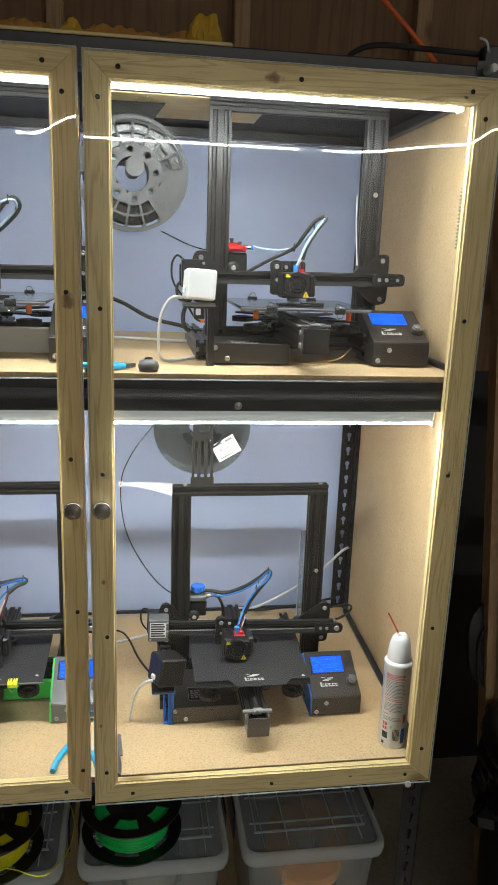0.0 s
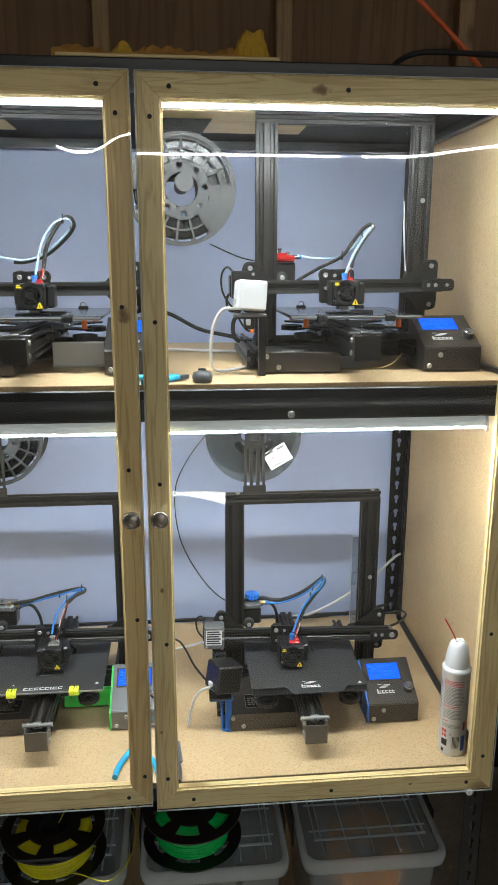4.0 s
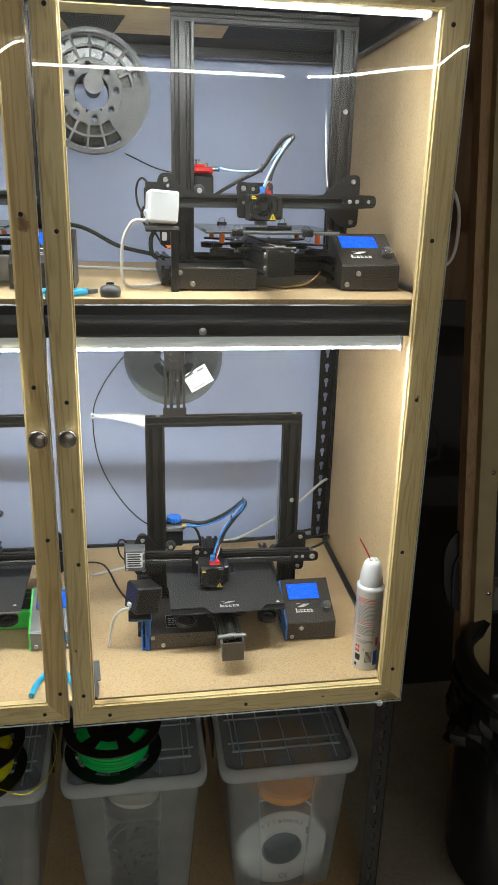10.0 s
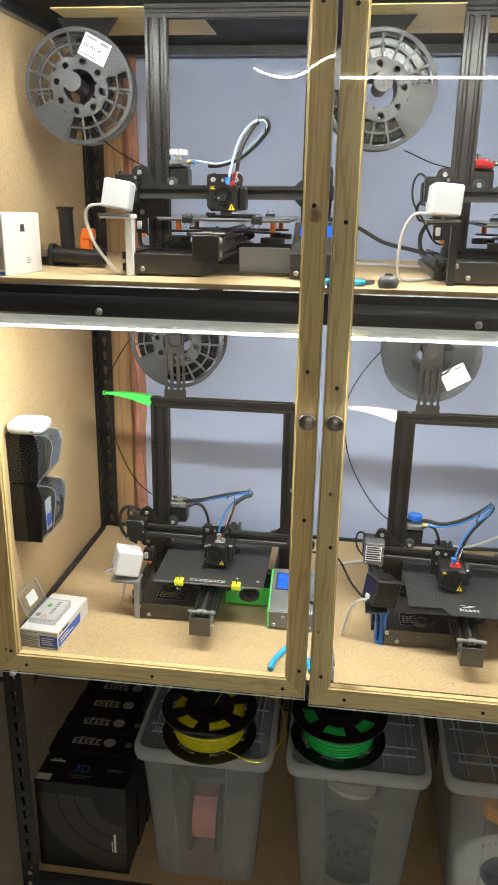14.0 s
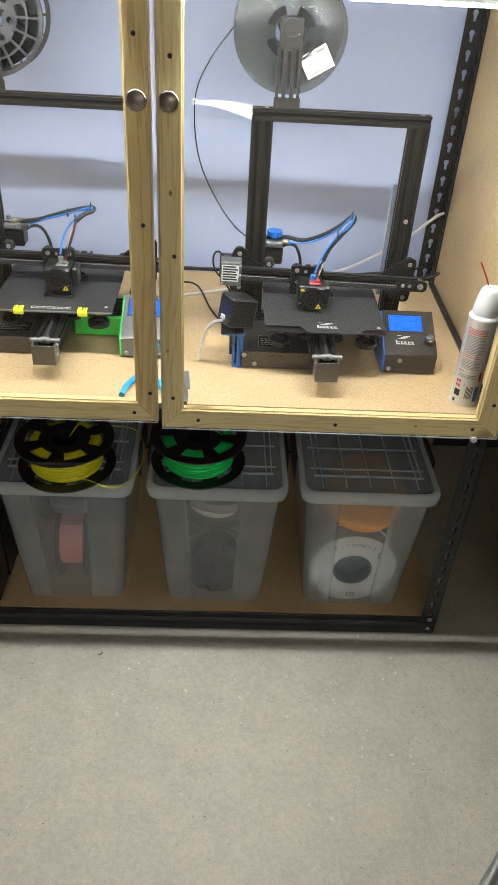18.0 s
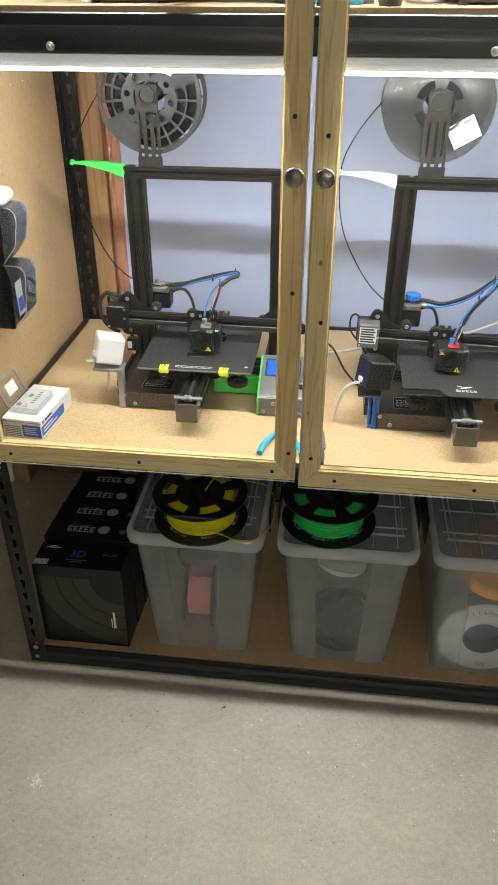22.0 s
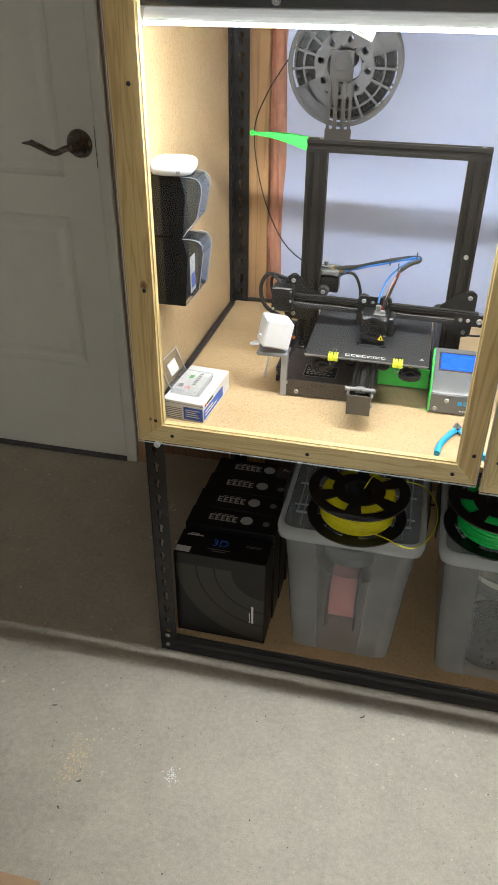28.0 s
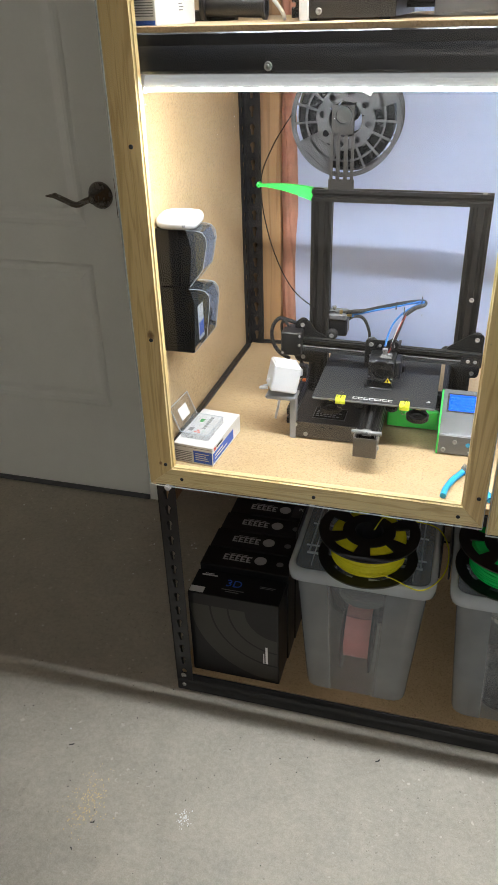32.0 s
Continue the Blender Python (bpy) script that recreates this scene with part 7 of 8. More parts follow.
# ---- the bottom shelf ----
def tote(x0, label, inside):
    """A tall clear tote with a rimmed lid and dark clips."""
    o = thing("storage_tote", (x0, 0.050, ZB), label, "storage tote", "clear storage totes")
    W, w, D, H = 0.270, 0.222, 0.40, 0.335
    d0 = (W - w) / 2
    t = 0.002
    n = [(d0, 0.012), (W - d0, 0.012), (W - d0, D - 0.03), (d0, D - 0.03)]
    m = [(0, 0), (W, 0), (W, D), (0, D)]

    def ring_pts(q, z, r):
        return [(a, b, z) for a, b in round_outline(q, r, 5)]

    s = Shape()
    lo, hi = ring_pts(n, 0.0, 0.035), ring_pts(m, H, 0.03)
    k = len(lo)
    front = [i for i in range(k) if all(abs(lo[j][1] - 0.012) < 1e-6 for j in (i, (i + 1) % k)) and abs(lo[i][0] - lo[(i + 1) % k][0]) > 0.05]
    s.add(lo + hi, [(i, (i + 1) % k, k + (i + 1) % k, k + i) for i in range(k) if i not in front], True)
    # the front: two frosted strips and a polished panel between them
    at = [(d0 + 0.035, 0.03), (d0 + w * 0.27, W * 0.25), (d0 + w * 0.68, W * 0.70), (W - d0 - 0.035, W - 0.03)]
    strips = [[(at[j][0], 0.012, 0.0), (at[j + 1][0], 0.012, 0.0), (at[j + 1][1], 0.0, H), (at[j][1], 0.0, H)] for j in range(3)]
    for j in (0, 2):
        s.add(strips[j], [(0, 1, 2, 3)])
    s.add([(a, b, 0.003) for a, b, c in lo], [tuple(range(k))])
    wl = part("wall", s, M_BIN, o, "frosted clear plastic wall")
    wl.visible_shadow = False
    pn = part("front_panel", Shape().add(strips[1], [(0, 1, 2, 3)]), M_BINP, wl, "clearer polished front panel")
    pn.visible_shadow = False
    for f in (0.265, 0.69):
        s = Shape()
        a0, a1 = (d0 + w * f, 0.008, 0.01), (W * f, -0.0032, H - 0.02)
        s.add([(a0[0] - 0.003, a0[1], a0[2]), (a0[0] + 0.003, a0[1], a0[2]), (a1[0] + 0.003, a1[1], a1[2]), (a1[0] - 0.003, a1[1], a1[2])], [(0, 1, 2, 3)])
        part("rib", s, M_RIB, wl)
    lid = Shape()
    q = [(-0.010, -0.012), (W + 0.010, -0.012), (W + 0.010, D + 0.01), (-0.010, D + 0.01)]
    lvl = [(0.0, H - 0.012, 0.034), (0.0025, H - 0.010, 0.034), (0.003, H + 0.008, 0.034), (0.0, H + 0.015, 0.033), (-0.004, H + 0.0172, 0.031), (-0.008, H + 0.016, 0.03), (-0.010, H + 0.012, 0.029)]
    rings = []
    for g, z, r in lvl:
        qq = [(q[0][0] - g, q[0][1] - g), (q[1][0] + g, q[1][1] - g), (q[2][0] + g, q[2][1] + g), (q[3][0] - g, q[3][1] + g)]
        rings += ring_pts(qq, z, r)
    k = len(round_outline(q, 0.03, 5))
    lid.add(rings, [(j * k + i, j * k + (i + 1) % k, (j + 1) * k + (i + 1) % k, (j + 1) * k + i) for j in range(len(lvl) - 1) for i in range(k)], True)
    lp = part("lid_rim", lid, M_RIM, o, "milky rounded lid rim")
    s = Shape().box((0.001, -0.001, H + 0.009), (W - 0.001, D - 0.001, H + 0.012), 0.001)
    tp = part("lid_top", s, M_LID, o, "clear lid top")
    tp.visible_shadow = False
    s = Shape()
    for x in (0.034, 0.084, 0.135, 0.186, W - 0.034):
        s.box((x - 0.0012, 0.012, H + 0.0121), (x + 0.0012, D - 0.02, H + 0.0150))
    for y in (0.075, 0.150, 0.225, 0.300, 0.345):
        s.box((0.012, y - 0.0012, H + 0.0121), (W - 0.012, y + 0.0012, H + 0.0152))
    for y in (0.050, 0.318):
        s.box((0.018, y - 0.0016, H + 0.0121), (W - 0.018, y + 0.0016, H + 0.0165))
    for x in (0.022, W - 0.022):
        s.box((x - 0.0016, 0.050, H + 0.0121), (x + 0.0016, 0.318, H + 0.0165))
    part("lid_ribs", s, M_LIDRIB, tp)
    for x in (-0.0175, W + 0.0135):
        part("clip", Shape().box((x, 0.10, H - 0.045), (x + 0.004, 0.26, H + 0.022), 0.0015).box((min(x, x + 0.0), 0.10, H + 0.018), (x + 0.004, 0.26, H + 0.024), 0.0015), M_PLAST, o, "black locking clip")
    return o


tote(-0.341, "frosted clear storage tote with spools inside, on the bottom shelf", None)
tote(-0.020, "frosted clear storage tote with pale and black spools inside", None)
tote(0.300, "frosted clear storage tote with orange and white spools inside", None)
# spools within the totes
def plain_spool(m, wound, body, label, width=0.06, r=0.095, full=0.85, inner=0.27):
    return open_spool(m, wound, label, body, width, r, False, "spools in the totes", full, inner=inner)


plain_spool(pose(-0.178, 0.165, ZB + 0.1, 0, 0, 90), M_FILP, M_SPOOLK, "pink filament spool standing inside a tote", 0.066, 0.095, 0.7)
plain_spool(pose(-0.205, 0.165, ZB + 0.2, 84, 0, 0), M_GREYM, M_CLEARB, "pale grey filament spool lying inside a tote", 0.05, 0.09, 0.64)
plain_spool(pose(-0.205, 0.275, ZB + 0.106, 0, 0, 0), M_FILK, M_SPOOLK, "black filament spool inside a tote", 0.06)
plain_spool(pose(0.117, 0.085, ZB + 0.080, 0, 0, 0), M_FILK, M_FILK, "black filament spool standing inside a tote", 0.06, 0.076)
plain_spool(pose(0.108, 0.160, ZB + 0.205, 82, 6, 0), M_FILW, M_CLEARB, "cream filament spool lying inside a tote", 0.042, 0.09, 0.62)
w_sp = plain_spool(pose(0.428, 0.070, ZB + 0.104, 0, 0, 0), M_PALEG, M_CARDW, "white card filament spool with dark print inside a tote", 0.05, 0.1, 0.97, 0.44)
for k, ch in enumerate("Filament"):
    a = radians(124 - 9.5 * k)
    words(ch, 0.0185, M_INK, w_sp, Matrix.Translation((0.078 * math.cos(a), -0.0012, 0.078 * math.sin(a))) @ Matrix.Rotation(radians(90), 4, "X") @ Matrix.Rotation(a - math.pi / 2, 4, "Z"))
words("3D", 0.018, M_INK, w_sp, Matrix.Translation((0.006, -0.0012, -0.078)) @ Matrix.Rotation(radians(90), 4, "X") @ Matrix.Rotation(radians(180), 4, "Z"))
part("hub_ring", Shape().ring((0, -0.002, 0), (0, 0.03, 0), 0.0445, 0.0405, 40).cyl((0, 0.030, 0), (0, 0.032, 0), 0.043, 32), plain("slate blue card", (0.06, 0.11, 0.15), 0.6), w_sp, "slate blue hub")
s = Shape()
for k in range(5):
    s.box((0.052, -0.0012, 0.036 + 0.0038 * k), (0.070 - 0.002 * (k % 2), -0.0004, 0.0382 + 0.0038 * k))
part("print_bars", s, M_INK, w_sp)
plain_spool(pose(0.445, 0.165, ZB + 0.236, 110, 0, 0), M_FILO, M_CLEARB, "orange filament spool leaning inside a tote", 0.055, 0.1, 0.9)


def lying_spool(x, y, z, wound, label, turn):
    """A black spool lying flat on a tote lid, its window flange up."""
    o = thing("filament_spool", pose(x, y, z, 0, 0, turn), label, "filament spool", "spools on the totes")
    r, w = 0.1, 0.066
    for z0 in (0.0, w - 0.003):
        s = Shape()
        ri = [(0.028, 0.052), (0.079, 0.1)]
        for a, b in ri:
            s.ring((0, 0, z0), (0, 0, z0 + 0.003), b, a, 64)
        for k in range(6):
            a0 = 2 * math.pi * k / 6
            for j in range(5):
                t0, t1 = a0 + 0.42 * j / 5, a0 + 0.42 * (j + 1) / 5
                vs = [(q * math.cos(t), q * math.sin(t), zz) for zz in (z0, z0 + 0.003) for q, t in ((0.052, t0), (0.079, t0), (0.079, t1), (0.052, t1))]
                s.add(vs, [(3, 2, 1, 0), (4, 5, 6, 7), (0, 1, 5, 4), (1, 2, 6, 5), (2, 3, 7, 6), (3, 0, 4, 7)])
        part("flange", s, M_PLAST, o, "black windowed flange")
    part("hub", Shape().ring((0, 0, 0.003), (0, 0, w - 0.003), 0.045, 0.028, 40), M_PLAST, o)
    pr = [(0.046, 0.0035)]
    k = 20
    for i in range(k):
        zz = 0.004 + (w - 0.008) * i / k
        st = (w - 0.008) / k
        rr0 = 0.0725 + 0.0018 * math.sin(i * 1.9)
        pr += [(rr0 - 0.0013, zz), (rr0, zz + st / 2), (rr0 - 0.0013, zz + st * 0.95)]
    pr += [(0.046, w - 0.0035)]
    part("winding", Shape().lathe(pr, 64), wound, o, "glossy wound filament")
    return o


LIDZ = ZB + 0.335 + 0.0205
o = lying_spool(-0.200, 0.108, LIDZ, M_FILY, "black spool of bright yellow filament lying on a tote", 15)
part("loose_end", Shape().tube([(0.03, 0.055, 0.060), (0.082, 0.102, 0.028), (0.133, 0.095, 0.022), (0.157, 0.03, 0.020), (0.150, -0.044, 0.016), (0.112, -0.092, 0.012), (0.060, -0.075, 0.014), (0.03, -0.072, 0.02)], 0.0012, 6), M_FILY, o, "loose yellow strand", Matrix.Rotation(radians(-15), 4, "Z"))
part("loose_end", Shape().tube([(0.01, 0.0, 0.067), (0.03, 0.03, 0.072), (0.05, 0.05, 0.068)], 0.0011, 6), M_FILY, o)
o = lying_spool(0.072, 0.132, LIDZ, M_FILG, "black spool of bright green filament lying on a tote", 40)
part("loose_end", Shape().tube([(-0.05, 0.05, 0.068), (0.0, 0.035, 0.072), (0.05, 0.0, 0.068)], 0.0011, 6), M_FILG, o, "loose green strand", Matrix.Rotation(radians(-40), 4, "Z"))
tg = part("paper_tag", Shape().box((-0.072, 0.05, 0.0662), (-0.046, 0.082, 0.0668)), M_CARDW, o, "white paper tag", Matrix.Rotation(radians(-40), 4, "Z"))
bars([(-0.069 + 0.003 * k, 0.055, 0.0014, 0.02) for k in range(7)], M_RUBBER, tg, pose(0, 0, 0.0669))

# black cartons
for k, (y, h, x, lb) in enumerate(((0.044, 0.236, -0.575, "front"), (0.124, 0.252, -0.572, "mid"), (0.191, 0.252, -0.570, "mid"), (0.258, 0.252, -0.566, "mid"), (0.325, 0.252, -0.562, "back"))):
    o = thing("filament_carton", (x, y, ZB), "black printed filament carton standing on the bottom shelf", "carton", "black filament cartons")
    w, d = 0.203, 0.078 if k == 0 else 0.065
    part("carton_body", Shape().box((0, 0, 0), (w, d, h), 0.0015), M_KBOX, o)
    if k == 0:
        s = Shape()
        n = 26
        for r0, r1 in ((0.072, 0.108), (0.112, 0.148), (0.152, 0.196)):
            for i in range(n):
                t0, t1 = radians(180 + 90 * i / n), radians(180 + 90 * (i + 1) / n)
                q = [(0.2 + r * math.cos(t), -0.0004, 0.205 + r * math.sin(t)) for r, t in ((r0, t0), (r1, t0), (r1, t1), (r0, t1))]
                q = [(min(max(a, 0.004), w - 0.002), b, max(c, 0.004)) for a, b, c in q]
                s.add(q, [(0, 1, 2, 3)])
        part("arc_print", s, M_KBOX2, o, "warm grey printed arcs")
        bars([(0.0, 0.0, 0.05, 0.005), (0.0, 0.008, 0.03, 0.002)], M_LOGO, o, Matrix.Translation((0.178, -0.0006, 0.06)) @ Matrix.Rotation(radians(90), 4, "X") @ Matrix.Rotation(radians(90), 4, "Z"))
        bars([(0.014, 0.060, 0.036, 0.004), (0.02, 0.066, 0.02, 0.002)], M_LOGO, o, pose(0, 0, h + 0.0001))
        part("tag", Shape().box((0.002, 0.004, h), (0.034, 0.022, h + 0.0004)), M_CARDW, o, "white tag")
        words("3D", 0.030, M_BLUEINK, o, pose(0.093, 0.045, h + 0.0004))
        bars([(0.070, 0.024, 0.05, 0.002), (0.080, 0.018, 0.03, 0.002), (0.15, 0.05, 0.035, 0.0015), (0.15, 0.046, 0.03, 0.0015)], M_INK, o, pose(0, 0, h + 0.0002))
    else:
        x0 = 0.046
        for cw in (0.012, 0.011, 0.010, 0.012, 0.011):
            q = [(x0, 0.024), (x0 + cw, 0.024), (x0 + cw, 0.028), (x0 + 0.004, 0.028), (x0 + 0.004, 0.032), (x0 + cw * 0.8, 0.032), (x0 + cw * 0.8, 0.035), (x0 + 0.004, 0.035), (x0 + 0.004, 0.040), (x0 + cw, 0.040), (x0 + cw, 0.044), (x0, 0.044)]
            part("mark_stroke", Shape().prism(q, h, h + 0.0003, "z"), M_SILVER, o)
            x0 += cw + 0.002
        part("mark_disc", Shape().cyl((0.131, 0.036, h), (0.131, 0.036, h + 0.0003), 0.0140, 20), M_SILVER, o)
        part("mark_line", Shape().box((0.055, 0.047, h), (0.1, 0.048, h + 0.0003)), M_SILVER, o)
        part("seal", Shape().cyl((0.176, 0.034, h), (0.176, 0.034, h + 0.0003), 0.008, 14), M_INK, o)
        if k == 4:
            part("tag", Shape().box((0.15, 0.012, h), (0.2, 0.06, h + 0.0004)), M_SPOOLG, o, "grey label")
            words("PLA", 0.014, M_LOGO, o, pose(0.175, 0.045, h + 0.0006))

# ---- on top of the rack ----
for xa, xb in ((-0.60, -0.337), (-0.104, 0.222)):
    s = Shape().box((xa, 0.026, ZT + 0.0004), (xb, 0.30, ZT + 0.0055), 0.001)
    solid("loose_board", s, M_PINE_X, "thin pale board lying on the rack top", "board", "boards on the rack top")


def paper_sheet(outline, y0, y1, y2, nx, seed):
    """A creased sheet: up from the front edge y0 to a ridge of the given heights at y1, then down to y2."""
    s = Shape()
    rp = random.Random(seed)
    rows = 9
    for i in range(nx + 1):
        x = outline[0][0] + (outline[-1][0] - outline[0][0]) * i / nx
        h = next(a[1] + (b[1] - a[1]) * (x - a[0]) / (b[0] - a[0]) for a, b in zip(outline, outline[1:]) if x <= b[0] + 1e-9)
        for k in range(rows):
            u = k / (rows - 1)
            y = y0 + (y1 - y0) * u / 0.6 if u < 0.6 else y1 + (y2 - y1) * (u - 0.6) / 0.4
            f = (u / 0.6) ** 1.3 if u < 0.6 else 1 - (u - 0.6) / 0.4
            crease = 0.004 * math.sin(x * 160 + 2.2 * k) * min(1, h / 0.02) + 0.003 * rp.random()
            s.v.append((x + 0.003 * rp.random(), y + 0.004 * rp.random(), ZT + 0.0062 + max(0.0, h * f + crease * (0.15 < u < 0.95))))
    s.f = [(i * rows + k, (i + 1) * rows + k, (i + 1) * rows + k + 1, i * rows + k + 1) for i in range(nx) for k in range(rows - 1)]
    s.s = [k % 3 == 0 for k in range(len(s.f))]
    return s


o = solid("crumpled_paper", paper_sheet([(-0.118, 0.027), (-0.09, 0.030), (-0.05, 0.024), (-0.02, 0.019), (0.01, 0.022), (0.03, 0.031), (0.075, 0.027), (0.12, 0.020), (0.15, 0.030), (0.19, 0.032), (0.212, 0.018)], 0.055, 0.105, 0.17, 46, 11), M_PAPER, "crumpled yellow brown paper lying on the rack top", "paper")
part("turned_up_corner", paper_sheet([(0.128, 0.002), (0.158, 0.020), (0.163, 0.043), (0.172, 0.050), (0.188, 0.053), (0.198, 0.065), (0.203, 0.058), (0.209, 0.028), (0.214, 0.001)], 0.050, 0.098, 0.112, 30, 5), M_PAPERY, o, "bright yellow turned up corner")
part("turned_up_corner", paper_sheet([(-0.052, 0.003), (-0.030, 0.016), (-0.012, 0.034), (-0.004, 0.026), (0.006, 0.012), (0.012, 0.001)], 0.046, 0.092, 0.105, 16, 8), M_PAPERY, o, "bright yellow turned up corner")
s = Shape().tube([(0.405, 0.10, ZT + 0.004), (0.42, 0.08, ZT + 0.020), (0.455, 0.07, ZT + 0.029), (0.53, 0.06, ZT + 0.026), (0.60, 0.05, ZT + 0.022), (0.615, 0.04, ZT + 0.02)], 0.0042, 10)
solid("lead", s, M_RUBBER, "thick black lead arched over the rack top", "cable", "loose leads")
s = Shape().box((0.606, 0.024, ZT - 0.004), (0.632, 0.045, ZT + 0.030), 0.003)
solid("corner_block", s, M_PLAST, "black block at the rack corner", "bracket")
solid("cable_tie", Shape().tube([(0.612, 0.022, ZT + 0.018), (0.609, 0.026, ZT + 0.034), (0.600, 0.032, ZT + 0.040)], 0.0018, 6), M_WHITEP, "white cable tie at the rack corner", "cable tie")
s = Shape().tube([(0.84, 0.70, 1.93), (0.78, 0.70, 2.005), (0.64, 0.70, 2.13), (0.44, 0.71, 2.30), (0.24, 0.72, 2.47)], 0.0062, 10)
solid("extension_cord", s, M_ORCORD, "orange extension cord slung across the wall", "cord")
lead([(0.645, 0.20, 1.56), (0.68, 0.20, 1.50), (0.695, 0.20, 1.42), (0.675, 0.20, 1.34), (0.645, 0.2, 1.29)], 0.0035, M_WHITEP, "white lead hanging outside the cabinet")
lead([(0.645, 0.15, 1.25), (0.665, 0.15, 1.15), (0.69, 0.15, 1.08), (0.69, 0.15, 1.03), (0.645, 0.15, 0.98)], 0.0045, M_RUBBER, "black lead hanging outside the cabinet")

# ---- beside the rack ----
o = thing("ladder", (0.011, 0, 0), "yellowed wooden ladder with metal steps leaning on the wall", "ladder")


def lean(z):
    return 0.168 + 0.183 * z


for x0, x1 in ((0.884, 0.950), (1.32, 1.386)):
    s = Shape()
    vs = [(x, lean(z) + dy, z) for z in (0.0, 2.07) for x, dy in ((x0 + 0.022, 0), (x1, 0), (x1, 0.022), (x0 + 0.022, 0.022))]
    s.add(vs, [(0, 1, 2, 3), (7, 6, 5, 4), (0, 4, 5, 1), (1, 5, 6, 2), (2, 6, 7, 3), (3, 7, 4, 0)])
    part("rail", s, M_FIBRE, o)
    # The web's dark stud wood paints in the shadow side of the rail.
    s = Shape()
    vs = [(x, lean(z) + dy, z) for z in (0.0, 2.07) for x, dy in ((x0 - 0.002, 0.0225), (x0 + 0.034, 0.0225), (x0 + 0.034, 0.06), (x0 - 0.002, 0.06))]
    s.add(vs, [(0, 1, 2, 3), (7, 6, 5, 4), (0, 4, 5, 1), (1, 5, 6, 2), (2, 6, 7, 3), (3, 7, 4, 0)])
    part("rail_web", s, M_STUD, o, "inner face of the rail, coloured dark as its shadow side")
for z in (0.32, 0.62, 0.905, 1.22, 1.52, 1.81):
    y = lean(z)
    part("step", Shape().box((0.951, y - 0.004, z - 0.032), (1.319, y + 0.006, z + 0.032), 0.002).box((0.951, y + 0.006, z + 0.022), (1.319, y + 0.07, z + 0.030), 0.002), M_DULL, o, "ribbed aluminium step")
    for dz in (-0.02, 0.014):
        part("rivet", Shape().lathe([(0, 0.003), (0.004, 0.0025), (0.006, 0)], 10), M_STEEL, o, at=pose(0.938, y - 0.0005, z + dz, 90, 0, 0))

o = thing("trash_can", Matrix.Translation((1.045, 0.105, 0)) @ Matrix.Scale(0.93, 4, (0, 0, 1)), "round black trash can lined with a shiny black bag", "trash can")
part("drum", Shape().lathe([(0, 0.0), (0.185, 0.0), (0.19, 0.01), (0.205, 0.56), (0.2, 0.56), (0.186, 0.012), (0, 0.01)], 48), M_PLAST, o)
part("rim", Shape().lathe([(0.203, 0.56), (0.222, 0.565), (0.226, 0.585), (0.215, 0.605), (0.196, 0.612), (0.186, 0.600), (0.190, 0.565)], 48), M_PLAST, o, "broad dark rim")
rb = random.Random(21)
s = Shape()
seg, lev = 60, 7
for j in range(lev):
    for i in range(seg):
        a = 2 * math.pi * i / seg
        r = 0.212 + 0.010 * j / lev + rb.uniform(-0.009, 0.011) + (0.012 * math.sin(a * 9 + j) if j else 0)
        z = 0.57 - j * (0.030 + 0.006 * math.sin(a * 3))
        s.v.append((r * math.cos(a), r * math.sin(a), z))
s.f = [(j * seg + i, j * seg + (i + 1) % seg, (j + 1) * seg + (i + 1) % seg, (j + 1) * seg + i) for j in range(lev - 1) for i in range(seg)]
s.s = [False] * len(s.f)
part("bag", s, M_BAG, o, "crumpled shiny black liner")
part("open_lid", Shape().prism(round_outline([(-0.21, 0.0), (0.21, 0.0), (0.21, 0.24), (-0.21, 0.24)], 0.10, 8), -0.010, 0.010, "y").tube([(-0.19, -0.012, 0.03), (-0.18, -0.014, 0.15), (-0.10, -0.014, 0.215), (0.0, -0.014, 0.225)], 0.004, 8), M_PLAST, o, "raised dark lid", pose(0.02, 0.205, 0.60, -14, 0, 0))

# stool leg and a carton on the floor
o = thing("stool", (0.60, -0.55, 0), "steel tube stool with black seat standing on the floor", "stool")
part("rung", Shape().tube([(-0.13, -0.15, 0.15), (-0.066, -0.076, 0.15), (0.023, 0.027, 0.15), (0.12, 0.14, 0.15)], 0.011, 12), M_BOLT, o)
part("leg", Shape().tube([(0.11, 0.13, 0.0), (0.12, 0.14, 0.15), (0.22, 0.06, 0.45)], 0.011, 12), M_BOLT, o)
part("leg", Shape().tube([(-0.14, -0.16, 0.0), (-0.13, -0.15, 0.15), (0.10, -0.14, 0.45)], 0.011, 12), M_BOLT, o)
part("leg", Shape().tube([(0.46, -0.08, 0.0), (0.44, -0.08, 0.15), (0.36, -0.06, 0.45)], 0.011, 12), M_BOLT, o)
part("stool_seat", Shape().prism(round_outline([(0.07, -0.20), (0.40, -0.20), (0.40, 0.10), (0.07, 0.10)], 0.05, 6), 0.45, 0.475, "z"), M_PLAST, o, "black seat")
M_KRAFT = plain("brown cardboard", (0.42, 0.27, 0.15), 0.75, 0.0, 0.1, 12, 0.2)
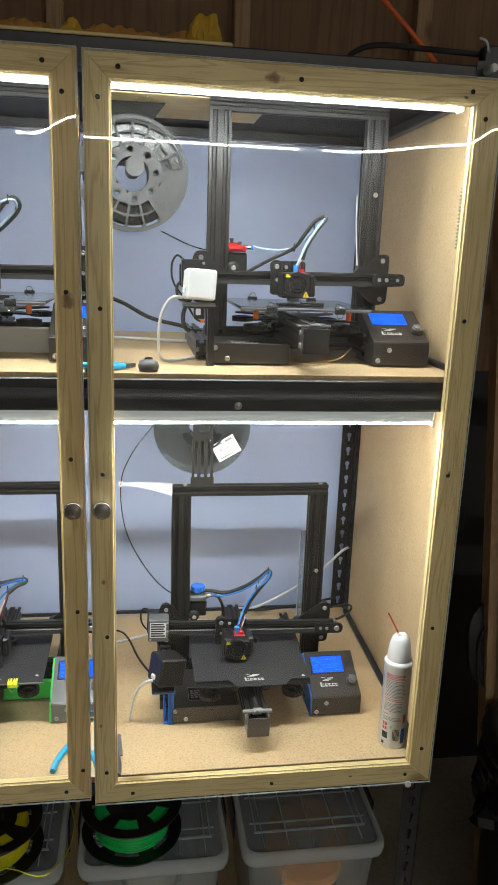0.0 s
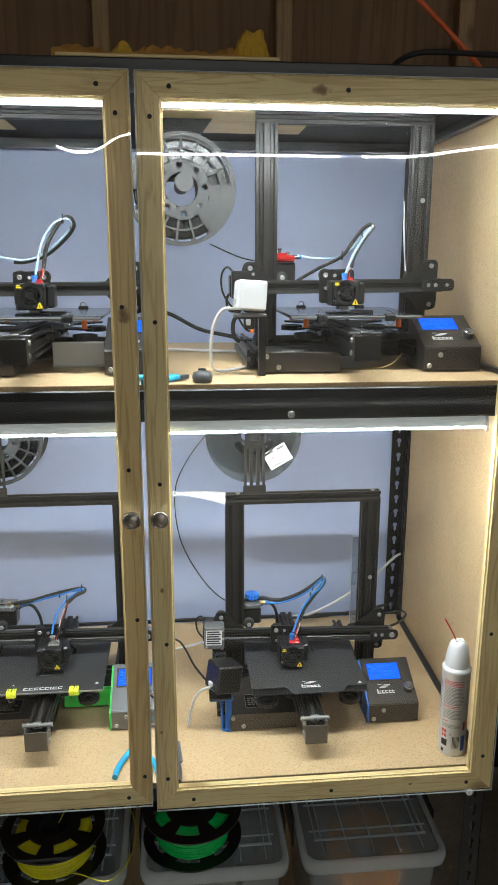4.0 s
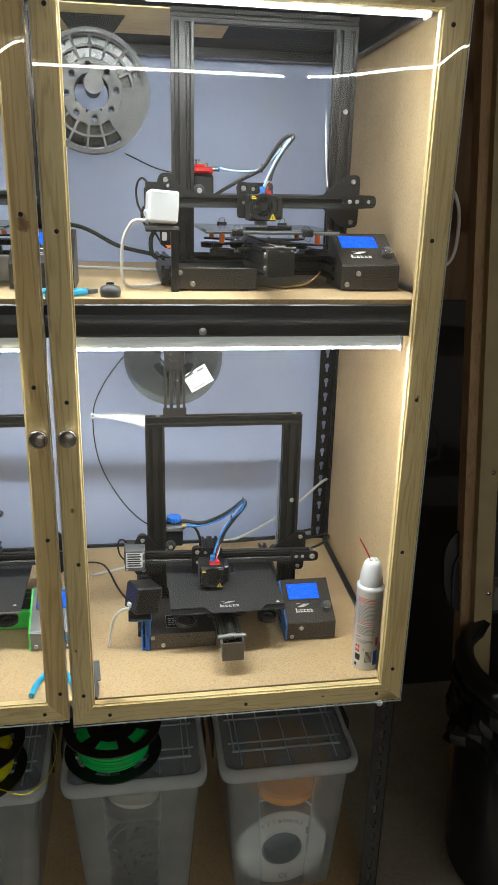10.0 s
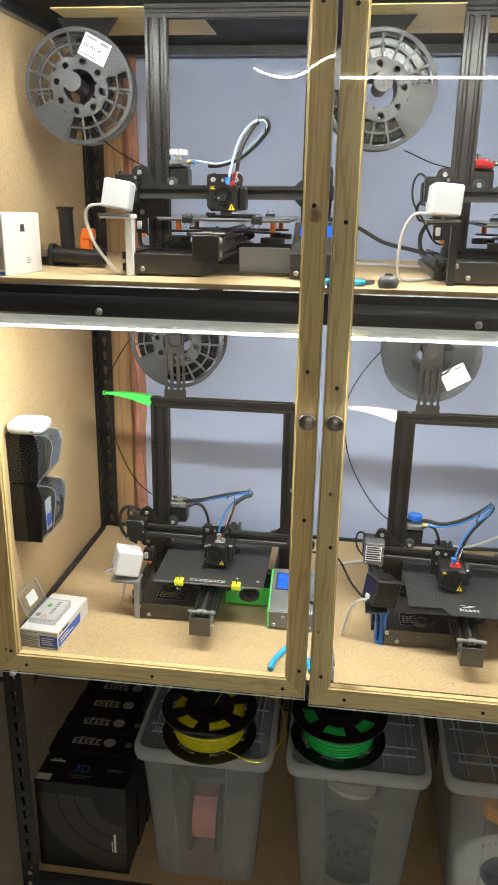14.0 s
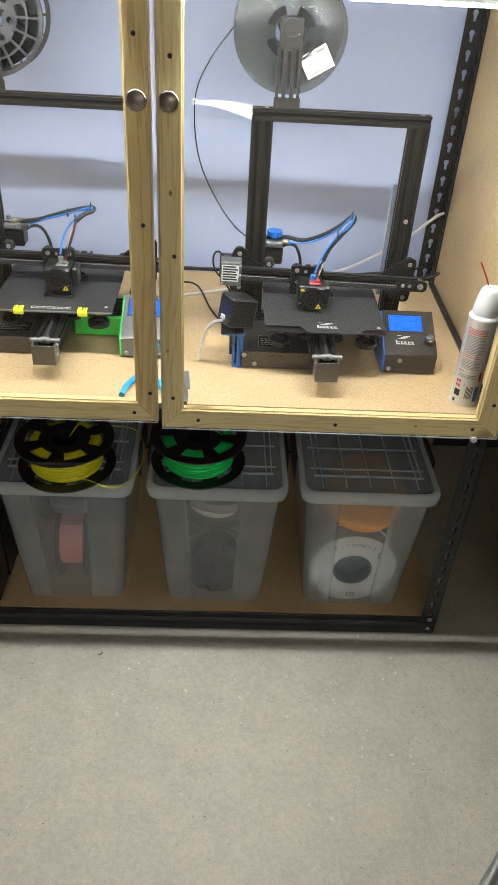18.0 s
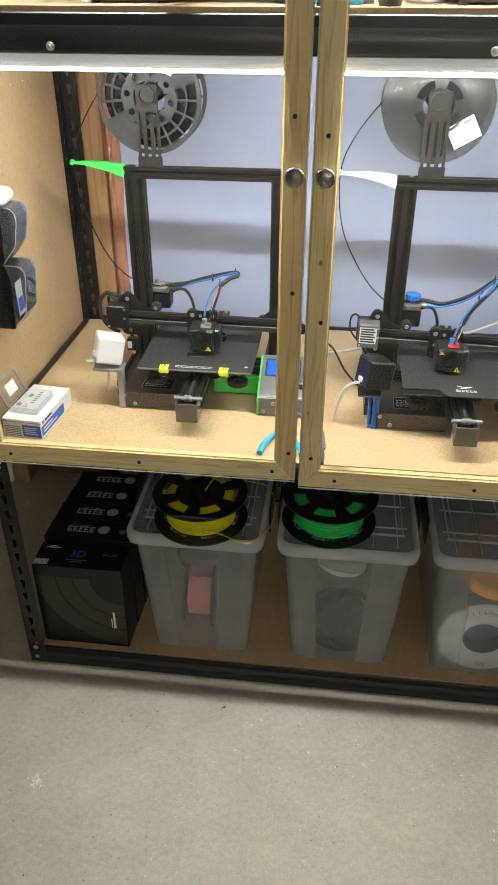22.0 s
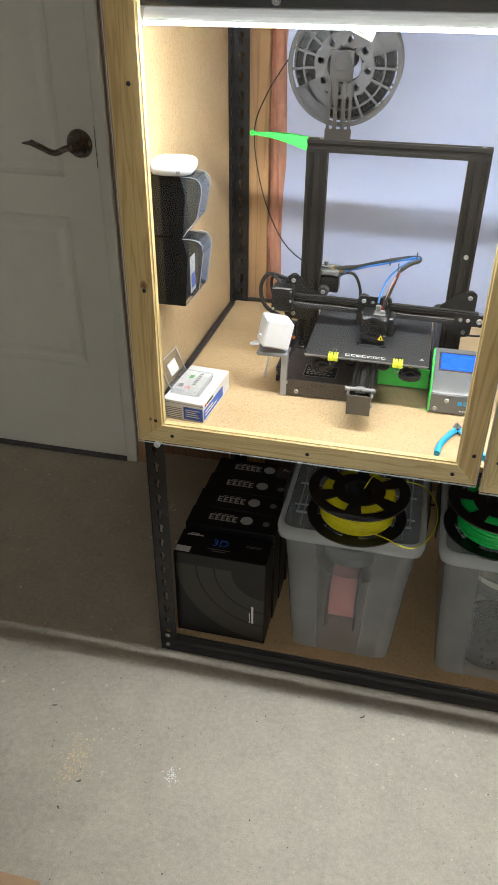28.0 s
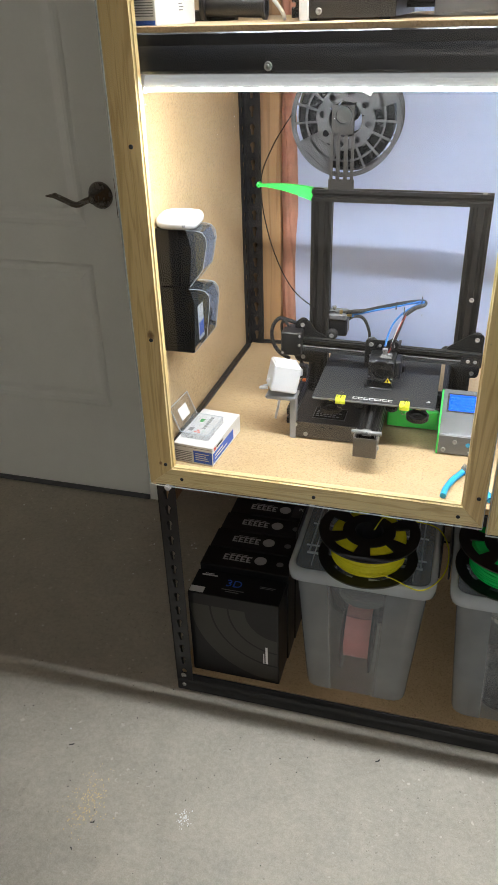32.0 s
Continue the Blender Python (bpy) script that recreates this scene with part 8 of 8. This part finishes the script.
o = thing("cardboard_box", (-0.80, -0.75, 0), "brown cardboard box standing on the floor", "cardboard box")
part("box_body", Shape().box((-0.21, -0.16, 0), (0.21, 0.16, 0.148), 0.002), M_KRAFT, o)
part("box_flap", Shape().box((-0.21, -0.16, 0.149), (0.21, -0.002, 0.152), 0.001), M_KRAFT, o)
part("box_flap", Shape().box((-0.21, 0.002, 0.149), (0.21, 0.16, 0.152), 0.001), M_KRAFT, o)

# splinters and crumbs on the concrete
for k, (x, y, a, q) in enumerate(((-0.134, -0.059, 30, 0.005), (-0.783, -0.184, 15, 0.005), (-0.659, -0.336, 20, 0.004), (-0.674, -0.395, 120, 0.003))):
    s = Shape().box((-q, -0.001, 0.0), (q, 0.001, 0.0016), 0.0005).box((q * 0.5, -0.0008, 0.0004), (q * 1.4, 0.0008, 0.0018), 0.0004, Matrix.Rotation(0.4, 4, "Z"))
    solid("floor_scrap", s, M_RUBBER, "tiny dark plastic scrap lying on the concrete", "scrap", "floor scraps", at=pose(x, y, 0.0002, 0, 0, a))
rf = random.Random(5)


def crumbs(cx, cy, rx, ry, count, small, large, material, label):
    """A loose scatter of crumbs, thicker in the middle."""
    s = Shape()
    for k in range(count):
        x, y, q = cx + rf.gauss(0, rx), cy + rf.gauss(0, ry), rf.uniform(small, large)
        s.box((-q, -q * 0.7, 0), (q, q * 0.7, q * 0.8), 0, Matrix.Translation((x, y, 0)) @ Matrix.Rotation(rf.uniform(0, 3), 4, "Z"))
    return solid("crumbs", s, material, label, "crumbs", kind="stuff")


crumbs(-0.685, -0.300, 0.018, 0.036, 220, 0.0005, 0.0014, M_PINE_X, "scatter of pale sawdust lying on the concrete")
crumbs(-0.60, -0.25, 0.35, 0.28, 130, 0.0005, 0.0013, M_RUBBER, "fine dark grit on the concrete")
crumbs(-0.9, 0.35, 0.3, 0.2, 70, 0.0008, 0.0026, M_CARDW, "pale paint flecks on the shaded concrete")
crumbs(-0.488, -0.282, 0.008, 0.010, 50, 0.0006, 0.0016, M_CARDW, "white plaster crumbs on the concrete")
